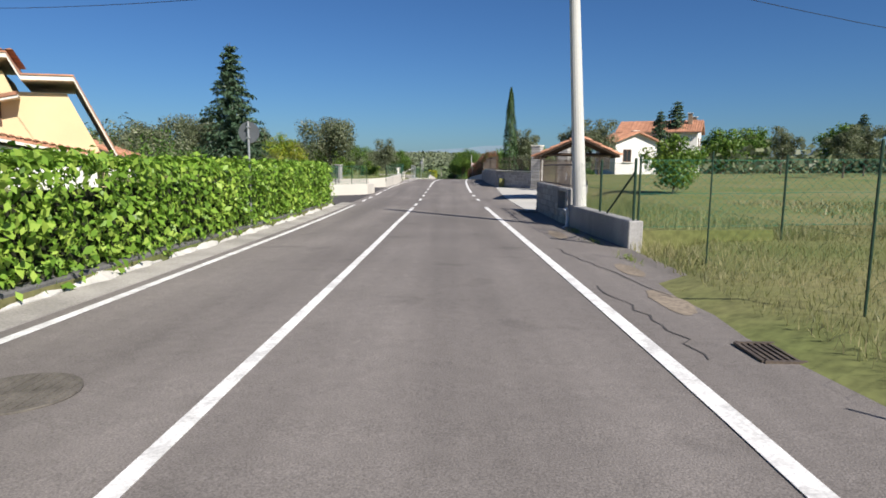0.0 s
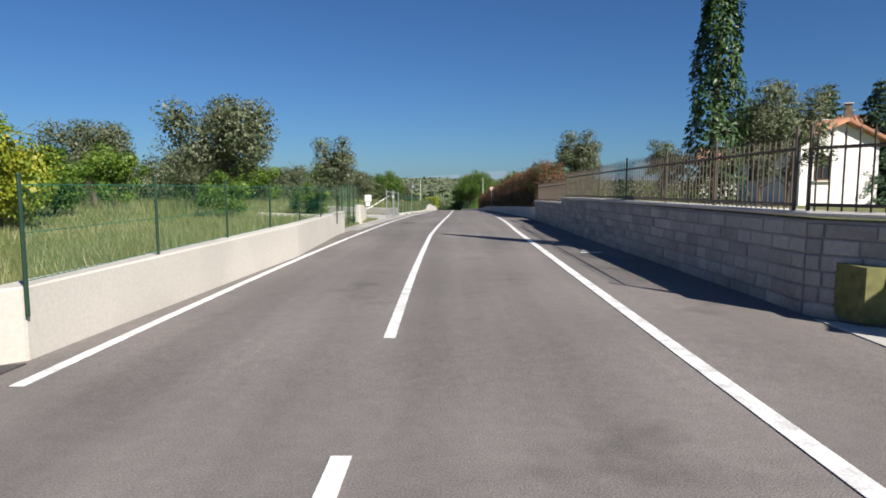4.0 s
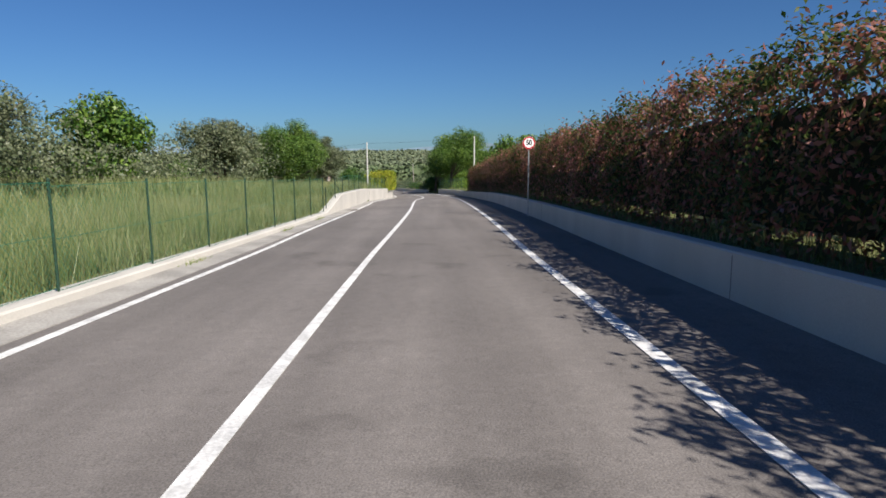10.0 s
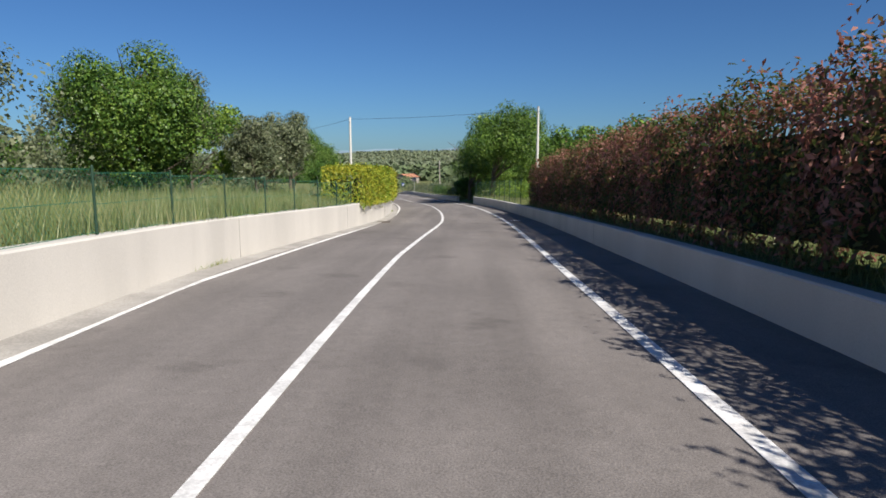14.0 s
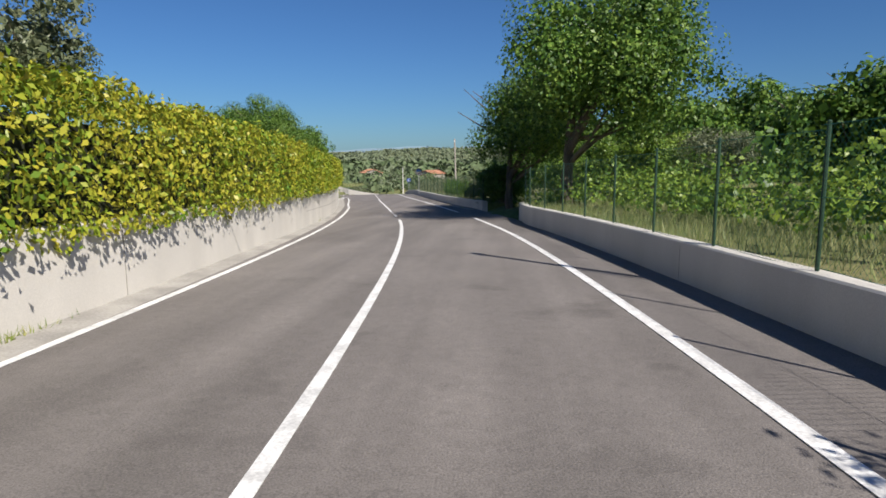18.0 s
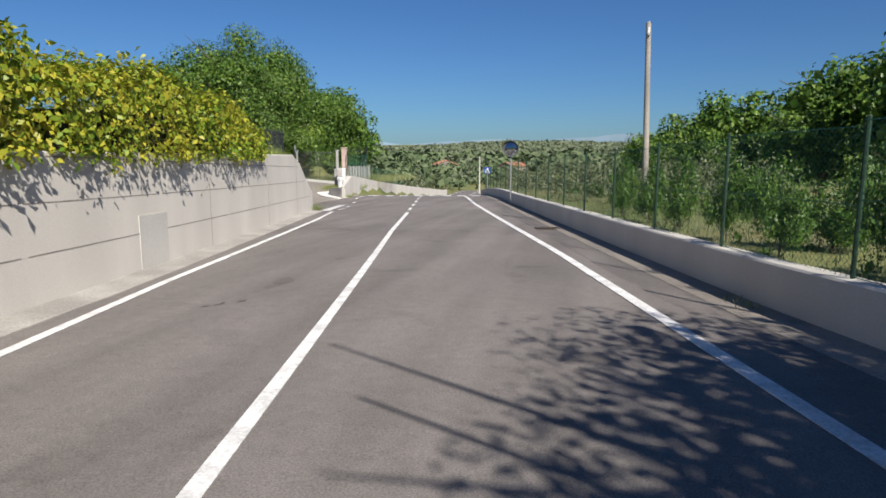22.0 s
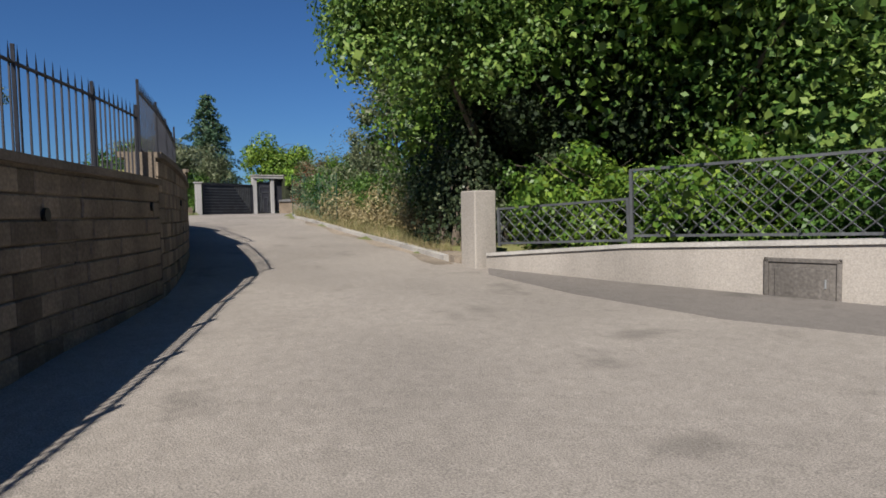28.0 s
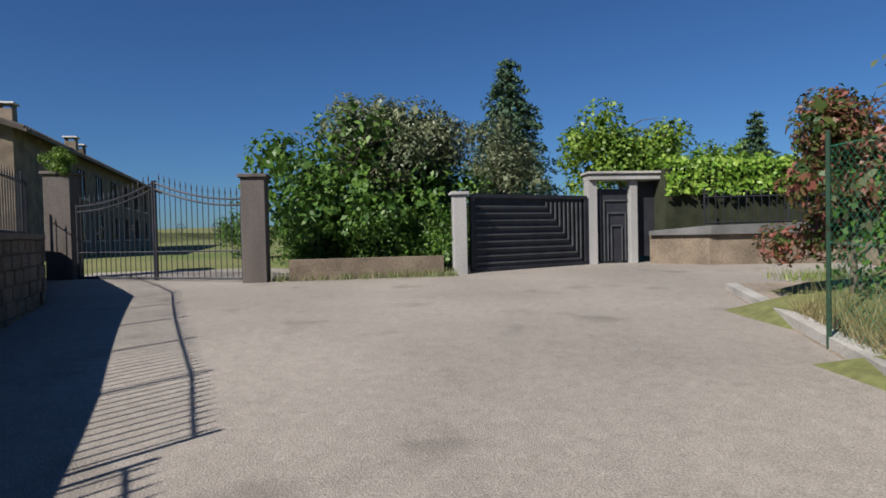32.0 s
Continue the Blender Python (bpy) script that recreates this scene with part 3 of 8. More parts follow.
def patch(s, o, ls, lo, mat, label):
    """An irregular patch or stain."""
    vs = []
    for i in range(18):
        a = 2 * math.pi * i / 18
        r = rk.uniform(0.86, 1.08)
        vs.append(road.at(s + math.sin(a) * ls * r, o + math.cos(a) * lo * r, 0.0045))
    tagged(obj("road_patch", vs, [tuple(range(18))], mat), label, "road patch", kind="structure")


STAIN = tarmac("stained_asphalt", (0.155, 0.140, 0.130))
crack(104.5, -2.0, 108.2, -1.3), crack(108.2, -1.3, 109.4, -1.0, 0.012), crack(44.2, 3.2, 47.0, 3.0, 0.012), crack(46.5, 3.6, 50.5, 3.1, 0.015), crack(57.2, 3.0, 59.0, 3.3)
crack(214, -1.3, 214.4, -1.0), crack(224.6, -1.9, 225.2, -1.7), crack(63, -1.4, 66, -1.1, 0.01)
for s_, o_, a_, b_ in ((215.5, -0.9, 0.25, 0.12),):
    patch(s_, o_, a_, b_, STAIN, "darker stain on the asphalt")
for s_, o_ in ((46.2, 3.55), (48.2, 3.7), (52.6, 3.5)):
    patch(s_, o_, rk.uniform(0.4, 1.0), rk.uniform(0.12, 0.25), DIRT, "dirt and gravel swept to the road edge")

# ---- walls beside the main road ----
def wall(name, line, s0, s1, face, thick, top, mat, label, step=2.0, bottom=-0.4, cap=None):
    f = face if callable(face) else (lambda s: face)
    t = top if callable(top) else (lambda s: top)
    ob = strip(name, line, s0, s1, lambda s: wall_sec(f(s), f(s) + thick, t(s), bottom), mat, step)
    tagged(ob, label, "wall", kind="structure")
    return ob


KERB_L = table((0, -2.62), (60, -2.62), (76, -2.2), (92, -2.62), (110, -2.55), (143, -2.45), (149.5, -2.5), (155, -2.85), (160, -2.75), (172, -2.3), (190, -2.6), (215, -2.7), (228, -3.1))
WALL_L = table((110, -2.75), (143, -2.65), (149.5, -2.68), (155, -3.0), (160, -2.9), (172, -2.45), (190, -2.75), (205, -2.7), (215, -2.9), (229, -3.3))
TOP_L = table((104, 0.14), (138.8, 0.12), (139.3, 0.16), (142.4, 0.66), (150, 0.76), (165, 0.78), (173, 0.9), (183, 0.92), (190, 1.02), (195, 1.12), (206, 1.32), (212, 1.45), (222, 1.7), (226.4, 1.8), (227.3, 1.57), (228.64, 0.9), (229.3, 0.65))
FACE_R = table((100, 4.4), (110, 4.2), (178, 4.15), (196, 4.2), (199.5, 4.8))
FACE_R2 = table((206, 4.5), (214, 4.1), (240, 3.95), (300, 3.95))
wall("wall_left_low", road, 109.0, 138.8, WALL_L, -0.3, TOP_L, CONCRETE, "low pale concrete kerb wall below the meadow fence")
wall("wall_left", road, 138.8, 195, WALL_L, -0.3, TOP_L, CONCRETE, "pale weathered concrete retaining wall below a hedge", 1.2)
wall("wall_left_tall", road, 195, 229.3, WALL_L, -0.3, TOP_L, CONCRETE, "tall concrete retaining wall with board joints", 1.0)
wall("wall_right_hedge", road, 100.3, 199.4, FACE_R, 0.25, table((100, 0.56), (130, 0.5), (176, 0.5), (199, 0.6)), CONCRETE, "long low concrete wall below the red hedge")
wall("wall_right_late", road, 206, 330, FACE_R2, 0.25, 0.46, CONCRETE, "low concrete wall carrying a green wire fence")
strip("gutter_kerb", road, 0, 63, [(-2.25, 0.012), (-2.65, 0.03), (-2.65, -0.2), (-2.25, -0.2)], KERB)
KERB_STONE = material("dark_kerb_stone", (0.13, 0.128, 0.125), 0.85, vary=0.22, scale=2.0, fine=45, bump=0.4)
SPILL = material("white_mortar", (0.52, 0.50, 0.46), 0.9, vary=0.12, scale=3.0, fine=40, bump=0.5)
HEDGE_FOOT = table((0, -2.7), (61.0, -2.72), (62.0, -3.0), (63.4, -3.58), (65.9, -4.25))
wall("wall_kerb_hedge", road, 0, 63.4, HEDGE_FOOT, -0.2, 0.17, KERB_STONE, "dark stone kerb below the clipped hedge", 0.5)
def spill(s):
    w = 0.06 + 0.035 * math.sin(s * 2.3) + 0.03 * math.sin(s * 5.9 + 1) + 0.02 * math.sin(s * 13.0)
    return [(HEDGE_FOOT(s) + 0.004 + max(0.01, w), 0.034), (HEDGE_FOOT(s) + 0.004, 0.06 + 0.5 * max(0, w)), (HEDGE_FOOT(s) + 0.004, -0.1), (HEDGE_FOOT(s) + 0.004 + max(0.01, w), -0.1)]


ob = strip("mortar_spill", road, 34, 65.8, spill, SPILL, 0.16)
tagged(ob, "uneven white mortar squeezed out along the kerb", "mortar", kind="structure")
ob = strip("gutter", road, 92, 229, lambda s: [(KERB_L(s) + 0.22, 0.01), (KERB_L(s) - 0.35, 0.035), (KERB_L(s) - 0.35, -0.2), (KERB_L(s) + 0.22, -0.2)], KERB)
tagged(ob, "rough concrete gutter strip along the road", "gutter", kind="structure")
tagged(bpy.data.objects["gutter_kerb"], "rough concrete gutter strip along the road", "gutter", kind="structure")


def poly_wall(name, pts, thick, mat, label, bottom=-0.35):
    """A wall through (station, offset, top) corners of the main road; thickness to the left of the way."""
    P = [road.at(s, o, 0) for s, o, _ in pts]
    vs, fs = [], []
    for i, (p, (s, o, h)) in enumerate(zip(P, pts)):
        a = P[max(i - 1, 0)]
        b = P[min(i + 1, len(P) - 1)]
        d = Vector((b.x - a.x, b.y - a.y, 0)).normalized()
        n = Vector((-d.y, d.x, 0)) * thick
        up = Vector((0, 0, 1))
        vs += [p + up * bottom, p + up * h, p + n + up * h, p + n + up * bottom]
    for i in range(len(P) - 1):
        for j in range(4):
            a, b = 4 * i + j, 4 * i + (j + 1) % 4
            fs.append((a, b, b + 4, a + 4))
    k = 4 * len(P) - 4
    fs += [(0, 1, 2, 3), (k + 3, k + 2, k + 1, k)]
    ob = obj(name, vs, fs, mat)
    bm = bmesh.new()
    bm.from_mesh(ob.data)
    bmesh.ops.recalc_face_normals(bm, faces=bm.faces)
    bmesh.ops.bevel(bm, geom=[e for e in bm.edges if e.is_manifold and e.calc_face_angle(0) > 0.8], offset=0.015, segments=1, affect="EDGES")
    bm.to_mesh(ob.data)
    bm.free()
    return tagged(ob, label, "wall", kind="structure")


poly_wall("wall_left_drive", [(66.6, -4.4, 0.5), (69.3, -2.5, 0.48), (70.9, -2.35, 0.45)], 0.22, PLASTER, "low cream plaster wall beside a driveway")
poly_wall("wall_left_drive_back", [(70.9, -2.35, 0.45), (70.9, -6.0, 0.5)], 0.2, PLASTER, "low cream plaster wall beside a driveway")
poly_wall("wall_left_mid", [(76.15, -5.0, 0.5), (76.1, -3.3, 0.52), (76.9, -2.4, 0.55), (84, -2.2, 0.6), (91.6, -2.75, 0.62)], 0.25, PLASTER, "low cream plaster wall along the road")
poly_wall("wall_left_ramp", [(95.5, -2.9, 0.75), (97, -3.0, 0.72), (99.5, -3.3, 0.2), (100.6, -3.4, 0.12)], 0.2, PLASTER, "short sloping cream wall end at a field gate")
poly_wall("wall_right_start", [(50.5, 4.32, 0.47), (54.7, 4.1, 0.5)], -0.25, CONCRETE_GREY, "low grey concrete wall before the pole")
KL = "grey stone block wall beside the gateway"
poly_wall("wall_right_kiosk", [(54.85, 4.1, 0.86), (55.2, 4.1, 0.87)], -0.3, CONCRETE_GREY, KL)
poly_wall("wall_right_kiosk", [(56.22, 4.1, 0.87), (59.7, 4.05, 0.92)], -0.3, CONCRETE_GREY, KL)
poly_wall("wall_right_kiosk", [(55.2, 4.1, 0.36), (56.22, 4.1, 0.34)], -0.3, CONCRETE_GREY, KL)
poly_wall("wall_right_kiosk", [(55.2, 4.1, 0.87), (56.22, 4.1, 0.87)], -0.3, CONCRETE_GREY, KL, 0.78)
poly_wall("wall_right_kiosk", [(55.2, 4.42, 0.87), (56.22, 4.42, 0.87)], -0.05, CONCRETE_GREY, "back of the meter niche in the block wall")
poly_wall("wall_right_recess", [(67.2, 7.1, 0.78), (72.6, 7.25, 0.78)], -0.25, CONCRETE_GREY, "grey stone block wall set back behind the drive")
poly_wall("wall_right_return", [(76.0, 6.1, 0.95), (78.7, 4.25, 0.95)], -0.3, CONCRETE_GREY, "grey stone block wall turning to the gate")
poly_wall("wall_right_stone", [(78.7, 4.25, 0.95), (88, 4.1, 0.98), (92.9, 4.12, 0.98)], -0.3, CONCRETE_GREY, "grey stone block wall with pale capping")
poly_wall("wall_right_stone_low", [(92.9, 4.12, 0.80), (100.6, 4.15, 0.84)], -0.3, CONCRETE_GREY, "lower grey stone block wall with pale capping")
poly_wall("wall_right_coping", [(75.95, 6.05, 1.03), (78.65, 4.2, 1.03), (88, 4.05, 1.04), (92.95, 4.07, 1.04)], -0.38, CONCRETE, "pale concrete capping on the stone block wall", 0.98)
poly_wall("wall_right_coping_low", [(92.96, 4.07, 0.87), (100.65, 4.1, 0.9)], -0.38, CONCRETE, "pale concrete capping on the lower stone block wall", 0.82)

# ---- walls beside the lane ----
lw = lambda s: float(np.interp(s, LANE_WALL[0], LANE_WALL[1]))
TOPS = ((6.0, 27.9, -4.62, -4.70), (27.9, 34.1, -4.36, -4.48), (34.1, 38.4, -4.14, -4.36), (38.4, 42.6, -4.06, -4.32), (42.6, 54, -4.08, -4.12))
BROWN_MORTAR = material("brown_mortar", (0.185, 0.15, 0.115), 0.95, vary=0.22, scale=1.5, fine=35, bump=0.5)
def slope(a, b, z, z1):
    return lambda s: z + (z1 - z) * (s - a) / (b - a)


for a, b, z0, z1 in TOPS:
    z = slope(a, b, z0, z1)
    ob = strip("wall_stone", lane, a, b, lambda s: [(lw(s), -0.4), (lw(s), z(s) - lane.at(s, 0).z), (lw(s) - 0.35, z(s) - lane.at(s, 0).z), (lw(s) - 0.35, -0.4)], BROWN_MORTAR, 0.8)
    tagged(ob, "tall retaining wall of rough brown stone blocks", "wall", kind="structure")

# earth beds behind the walls
def bed(name, line, s0, s1, inner, outer, h, mat=SOIL):
    fi, fo = (inner if callable(inner) else (lambda s: inner)), (outer if callable(outer) else (lambda s: outer))
    fh = h if callable(h) else (lambda s: h)
    ob = strip(name, line, s0, s1, lambda s: [(fi(s), fh(s) - 0.5), (fi(s), fh(s)), (fo(s), fh(s) + 0.03), (fo(s), fh(s) - 0.5)], mat, 1.5)
    return tagged(ob, "strip of earth and dry grass behind the wall", "ground", kind="structure")


bed("ground_bed", road, 0, 61.5, -2.7, -5.0, 0.12)
bed("ground_bed", road, 109.4, 229.0, lambda s: WALL_L(s) - 0.28, lambda s: WALL_L(s) - 2.4, lambda s: TOP_L(s) - 0.06)
bed("ground_bed", road, 76.6, 91.4, -2.9, -5.2, 0.3)
bed("ground_bed", road, 92, 100.5, -2.95, -5.2, 0.1)
bed("ground_bed", road, 100.4, 199.2, lambda s: FACE_R(s) + 0.23, lambda s: FACE_R(s) + 2.6, 0.47)
bed("ground_bed", road, 206.1, 250, lambda s: FACE_R2(s) + 0.23, lambda s: FACE_R2(s) + 2.6, 0.36)
bed("ground_bed", road, 78, 100.2, 4.4, 6.8, 0.55)
bed("ground_bed", road, 50.6, 59.6, 4.5, 6.8, 0.3)
for a, b, z0, z1 in TOPS:
    z = slope(a, b, z0, z1)
    bed("ground_bed", lane, a, b, lambda s: lw(s) - 0.33, lambda s: lw(s) - 3.4, lambda s: z(s) - 0.15 - lane.at(s, 0).z)

# joints left by the shuttering boards, and expansion joints
JOINT = material("dark_joint", (0.27, 0.25, 0.22), 0.95, vary=0.2, bump=0.2)
own_t, own_l, own_r = bpy.data.objects["wall_left_tall"], bpy.data.objects["wall_left"], bpy.data.objects["wall_right_hedge"]
for f_, b_, e_ in ((0.5, 195.3, 228.7), (1.0, 195.3, 227.9), (1.45, 213.9, 227.0)):
    for a in np.arange(b_, e_ - 0.3, 3.1):
        strip("board_joint", road, a, min(a + 3.0, e_), lambda s: [(WALL_L(s) + 0.003, f_), (WALL_L(s) + 0.003, f_ + 0.012), (WALL_L(s) - 0.01, f_ + 0.012), (WALL_L(s) - 0.01, f_)], JOINT, 1.0, own_t)
for a, own, fc_, tp_ in [(a, own_t, WALL_L, TOP_L) for a in (205.4, 212.2, 219.0, 223.2, 226.7)] + [(a, own_l, WALL_L, TOP_L) for a in (147.5, 156.2, 165.0, 174, 183)] + [(a, own_r, FACE_R, lambda s: 0.5) for a in (112, 124, 136, 148, 160, 172, 184)]:
    sg_ = 1 if own is own_r else -1
    strip("wall_joint", road, a, a + 0.015, lambda s: [(fc_(s) - sg_ * 0.003, 0.0), (fc_(s) - sg_ * 0.003, tp_(s) - 0.03), (fc_(s) + sg_ * 0.01, tp_(s) - 0.03), (fc_(s) + sg_ * 0.01, 0.0)], JOINT, 1.0, own)
ob = strip("wall_panel", road, 216.2, 217.1, lambda s: [(WALL_L(s) + 0.004, 0.0), (WALL_L(s) + 0.012, 0.74), (WALL_L(s) - 0.02, 0.74), (WALL_L(s) - 0.02, 0.0)], CONCRETE_PALE, 0.5, own_t, "pale cement panel closing an old opening")

# ---- drives and markings ----
def slab(name, pts, mat, label, category, thick=0.3, line=road, lift=0.012):
    """A flat piece of paving through (station, offset[, height]) corners."""
    top = [line.at(p[0], p[1], (p[2] if len(p) > 2 else 0) + lift) for p in pts]
    n = len(top)
    vs = top + [v - Vector((0, 0, thick)) for v in top]
    fs = [tuple(range(n)), tuple(range(2 * n - 1, n - 1, -1))] + [(i, i + n, (i + 1) % n + n, (i + 1) % n) for i in range(n)]
    return tagged(obj(name, vs, fs, mat), label, category, kind="structure")


slab("pavement_apron", [(59.8, 3.75), (64.5, 3.72), (70, 3.85), (78.4, 4.2), (75.9, 6.3, 0.02), (72.9, 7.4, 0.04), (67.2, 7.3, 0.05), (61, 6.0, 0.05), (59.8, 5.5, 0.03)], CONCRETE_PALE, "pale concrete drive before the gates", "drive")
slab("pavement_yard", [(75.8, 6.4, 0.02), (77.6, 9.4, 0.1), (76.0, 12.5, 0.14), (72.4, 11.0, 0.12), (72.95, 7.5, 0.04)], CONCRETE_PALE, "pale concrete yard behind the iron gate", "drive")
slab("drive_left", [(61.6, -2.4), (69.2, -2.3), (66.6, -4.4, 0.03), (63.4, -3.6, 0.03), (62, -3.05, 0.03)], ASPHALT_DARK, "dark new asphalt drive", "drive")
slab("drive_mid", [(70.95, -2.4), (76.8, -2.35), (76.2, -3.4, 0.02), (76.3, -5.0, 0.03), (74.6, -5.7, 0.05), (72.2, -8, 0.05), (70.95, -8, 0.05)], ASPHALT_DARK, "dark new asphalt drive", "drive")
slab("drive_field", [(101.2, -2.75, 0.03), (109.0, -2.85, 0.03), (112.4, -8.5, 0.15), (100.5, -8.5, 0.15)], CONCRETE_PALE, "pale concrete pad behind a field gate", "drive")
poly_wall("wall_pad", [(109.05, -3.0, 0.45), (110.3, -4.9, 0.48), (112.5, -8.4, 0.55)], -0.2, CONCRETE, "low pale concrete wall round the pad")
poly_wall("wall_pad_near", [(101.2, -3.4, 0.12), (100.6, -8.4, 0.35)], 0.2, CONCRETE, "low pale concrete wall round the pad")


def mark(name, corners, line=road, label="white painted road marking", lift=0.02):
    vs = [line.at(s, o, lift + (road_h(s, o) if line is road else 0.0)) for s, o in corners]
    ob = obj(name, vs + [v - Vector((0, 0, 0.005)) for v in vs], [tuple(range(len(vs)))], PAINT)
    return tagged(ob, label, "road marking", kind="structure")


mark("stop_bar", [(230.0, -3.25), (235.0, -3.35), (235.0, -3.0), (230.0, -2.85)], label="broad white stop bar at the lane mouth")
mark("lane_dash", [(230.4, -2.65), (231.4, -2.62), (231.4, -2.5), (230.4, -2.53)])
mark("lane_dash", [(232.6, -2.7), (233.6, -2.72), (233.6, -2.6), (232.6, -2.58)])
mark("lane_dash", [(236.2, -2.95), (237.3, -2.98), (237.3, -2.86), (236.2, -2.83)])
for k in range(8):
    o = -2.9 + 0.82 * k
    mark("crossing_bar", [(242.2, o), (244.6, o), (244.6, o + 0.45), (242.2, o + 0.45)], label="white bar of a pedestrian crossing")
mark("lane_line", [(11.9, -0.06), (14.1, -0.5), (14.1, -0.38), (11.9, 0.06)], lane, lift=0.024)

# the word on the lane, read from the other way
word = bpy.data.curves.new("stop_word", "FONT")
word.body, word.align_x, word.align_y, word.size, word.extrude = "STOP", "CENTER", "CENTER", 1.0, 0.002
word.offset = 0.012
tmp = new("stop_word", word)
dg = bpy.context.evaluated_depsgraph_get()
wm = bpy.data.meshes.new_from_object(tmp.evaluated_get(dg))
bpy.data.objects.remove(tmp)
wm.materials.append(PAINT)
ob = new("stop_word", wm)
c = lane.at(13.4, -1.35, 0.026)
ob.matrix_basis = Matrix.Translation(c) @ pose(0, 0, 0, 0, 0, lane.turn(13.1) + 180 + 4) @ Matrix.Diagonal((0.62, 2.9, 1, 1))
tagged(ob, "white STOP lettering painted on the lane", "road marking", kind="structure")
# worn shoulder sign, as plain bars
for a, b, c_, d in ((171.63, 171.73, 3.3, 3.4), (170.95, 171.58, 3.2, 3.3), (170.75, 171.2, 3.04, 3.12), (171.25, 171.42, 3.32, 3.5), (170.85, 171.2, 3.38, 3.43), (84.6, 84.8, 3.2, 3.6), (84.9, 85.2, 3.3, 3.4)):
    mark("shoulder_bar", [(a, c_), (b, c_), (b, d), (a, d)], label="worn white bar painted on the shoulder")


def grate(s, o, w=0.5, l=0.45):
    p = road.at(s, o, 0.012)
    e = thing("drain_grate", "rusty iron drain grate set in the asphalt", "drain grate", p, road.turn(s), "drain grates")
    bm = bmesh.new()
    for x in (-w / 2, w / 2):
        box(bm, x, 0, 0, 0.03, l, 0.02)
    for y in (-l / 2, l / 2):
        box(bm, 0, y, 0, w, 0.03, 0.02)
    part("frame", bm, IRON_BROWN, e)
    b = part("bar", boxed(0.022, l - 0.03, 0.012, base=False), IRON_BROWN, e)
    b.location = (-w / 2 + 0.05, 0, 0)
    for k in range(1, 9):
        again(b, Matrix.Translation((-w / 2 + 0.05 + k * 0.05, 0, 0)))


for s, o in ((44.4, 3.75), (59.2, 3.7), (97.6, 3.75), (142.5, -2.33), (169.7, -2.12), (222.4, 3.5)):
    grate(s, o)


COVER = material("cast_iron_cover", (0.15, 0.135, 0.115), 0.75, metal=0.2, vary=0.25, scale=5, fine=60, bump=0.4)


def cover(p, r, label):
    bm = bmesh.new()
    g = bmesh.ops.create_circle(bm, cap_ends=True, radius=r, segments=28)
    ex = bmesh.ops.extrude_face_region(bm, geom=bm.faces[:])
    for v in [v for v in ex["geom"] if isinstance(v, bmesh.types.BMVert)]:
        v.co.z += 0.012
    e = thing("manhole_cover", label, "manhole cover", p)
    part("disc", bm, COVER, e)
    b2 = bmesh.new()
    for a in range(-4, 5):
        h = math.sqrt(max(0, r * r * 0.8 - (a * r / 5) ** 2))
        if h > 0.03:
            box(b2, a * r / 5, 0, 0.014, 0.02, 2 * h, 0.006)
    part("rib", b2, COVER, e)


cover(road.at(43.4, -1.15, 0.006), 0.33, "round patterned manhole cover in the road")
cover(road.at(97.2, -1.25, 0.006), 0.3, "round manhole cover worn flush with the road")


# ---- wire fences ----
def wire_mesh(w, h, cell=0.075, t=0.0035):
    q = []
    n = int((w + h) / cell)
    for k in range(n + 1):
        c = k * cell
        for sg in (1, -1):
            x0, z0 = (c, 0) if c <= w else (w, c - w)
            x1, z1 = (c - h, h) if c - h >= 0 else (0, c)
            if sg < 0:
                x0, x1 = w - x0, w - x1
            d = t * 0.7
            q.append([(x0 - d, 0, z0), (x0 + d, 0, z0), (x1 + d, 0, z1), (x1 - d, 0, z1)])
    for z in (0.01, h / 2, h - 0.01):
        q.append([(0, 0.002, z - t), (w, 0.002, z - t), (w, 0.002, z + t), (0, 0.002, z + t)])
    return np.array(q)


def wire_fence(name, at, n, height, post_r, post_mat, label, mat=GREEN_WIRE, over=0.06, cell=0.075, brace=(), wire_t=0.0035):
    """at(i): foot of post i; posts and one bay of netting between each two."""
    P = [at(i) for i in range(n)]
    e = thing(name, label, "fence", P[0])
    o = P[0]
    bm = bmesh.new()
    rod(bm, (0, 0, -0.25), (0, 0, height + over), post_r, n=8)
    rod(bm, (0, 0, height + over), (0, 0, height + over + 0.015), post_r * 1.15, post_r * 0.6, n=8)
    post = part("post", bm, post_mat, e)
    bay = quads("netting", wire_mesh(2.0, height, cell, wire_t), mat, e)
    for i in range(n):
        m = Matrix.Translation(P[i] - o)
        if i == 0:
            post.matrix_basis = m
        else:
            again(post, m)
    for i in range(n - 1):
        d = P[i + 1] - P[i]
        m = Matrix.Translation(P[i] - o) @ Matrix(((d.x / 2, -d.y, 0, 0), (d.y / 2, d.x, 0, 0), (d.z / 2, 0, 1, 0), (0, 0, 0, 1)))
        if i == 0:
            bay.matrix_basis = m
        else:
            again(bay, m)
    for i in brace:
        b2 = bmesh.new()
        q = P[i + 1] if i + 1 < n else P[i - 1]
        rod(b2, P[i] - o + Vector((0, 0, height * 0.85)), (P[i] - o) * 0.25 + (q - o) * 0.75 + Vector((0, 0, 0.05)), post_r * 0.8, n=6)
        part("brace", b2, post_mat, e)
    return e


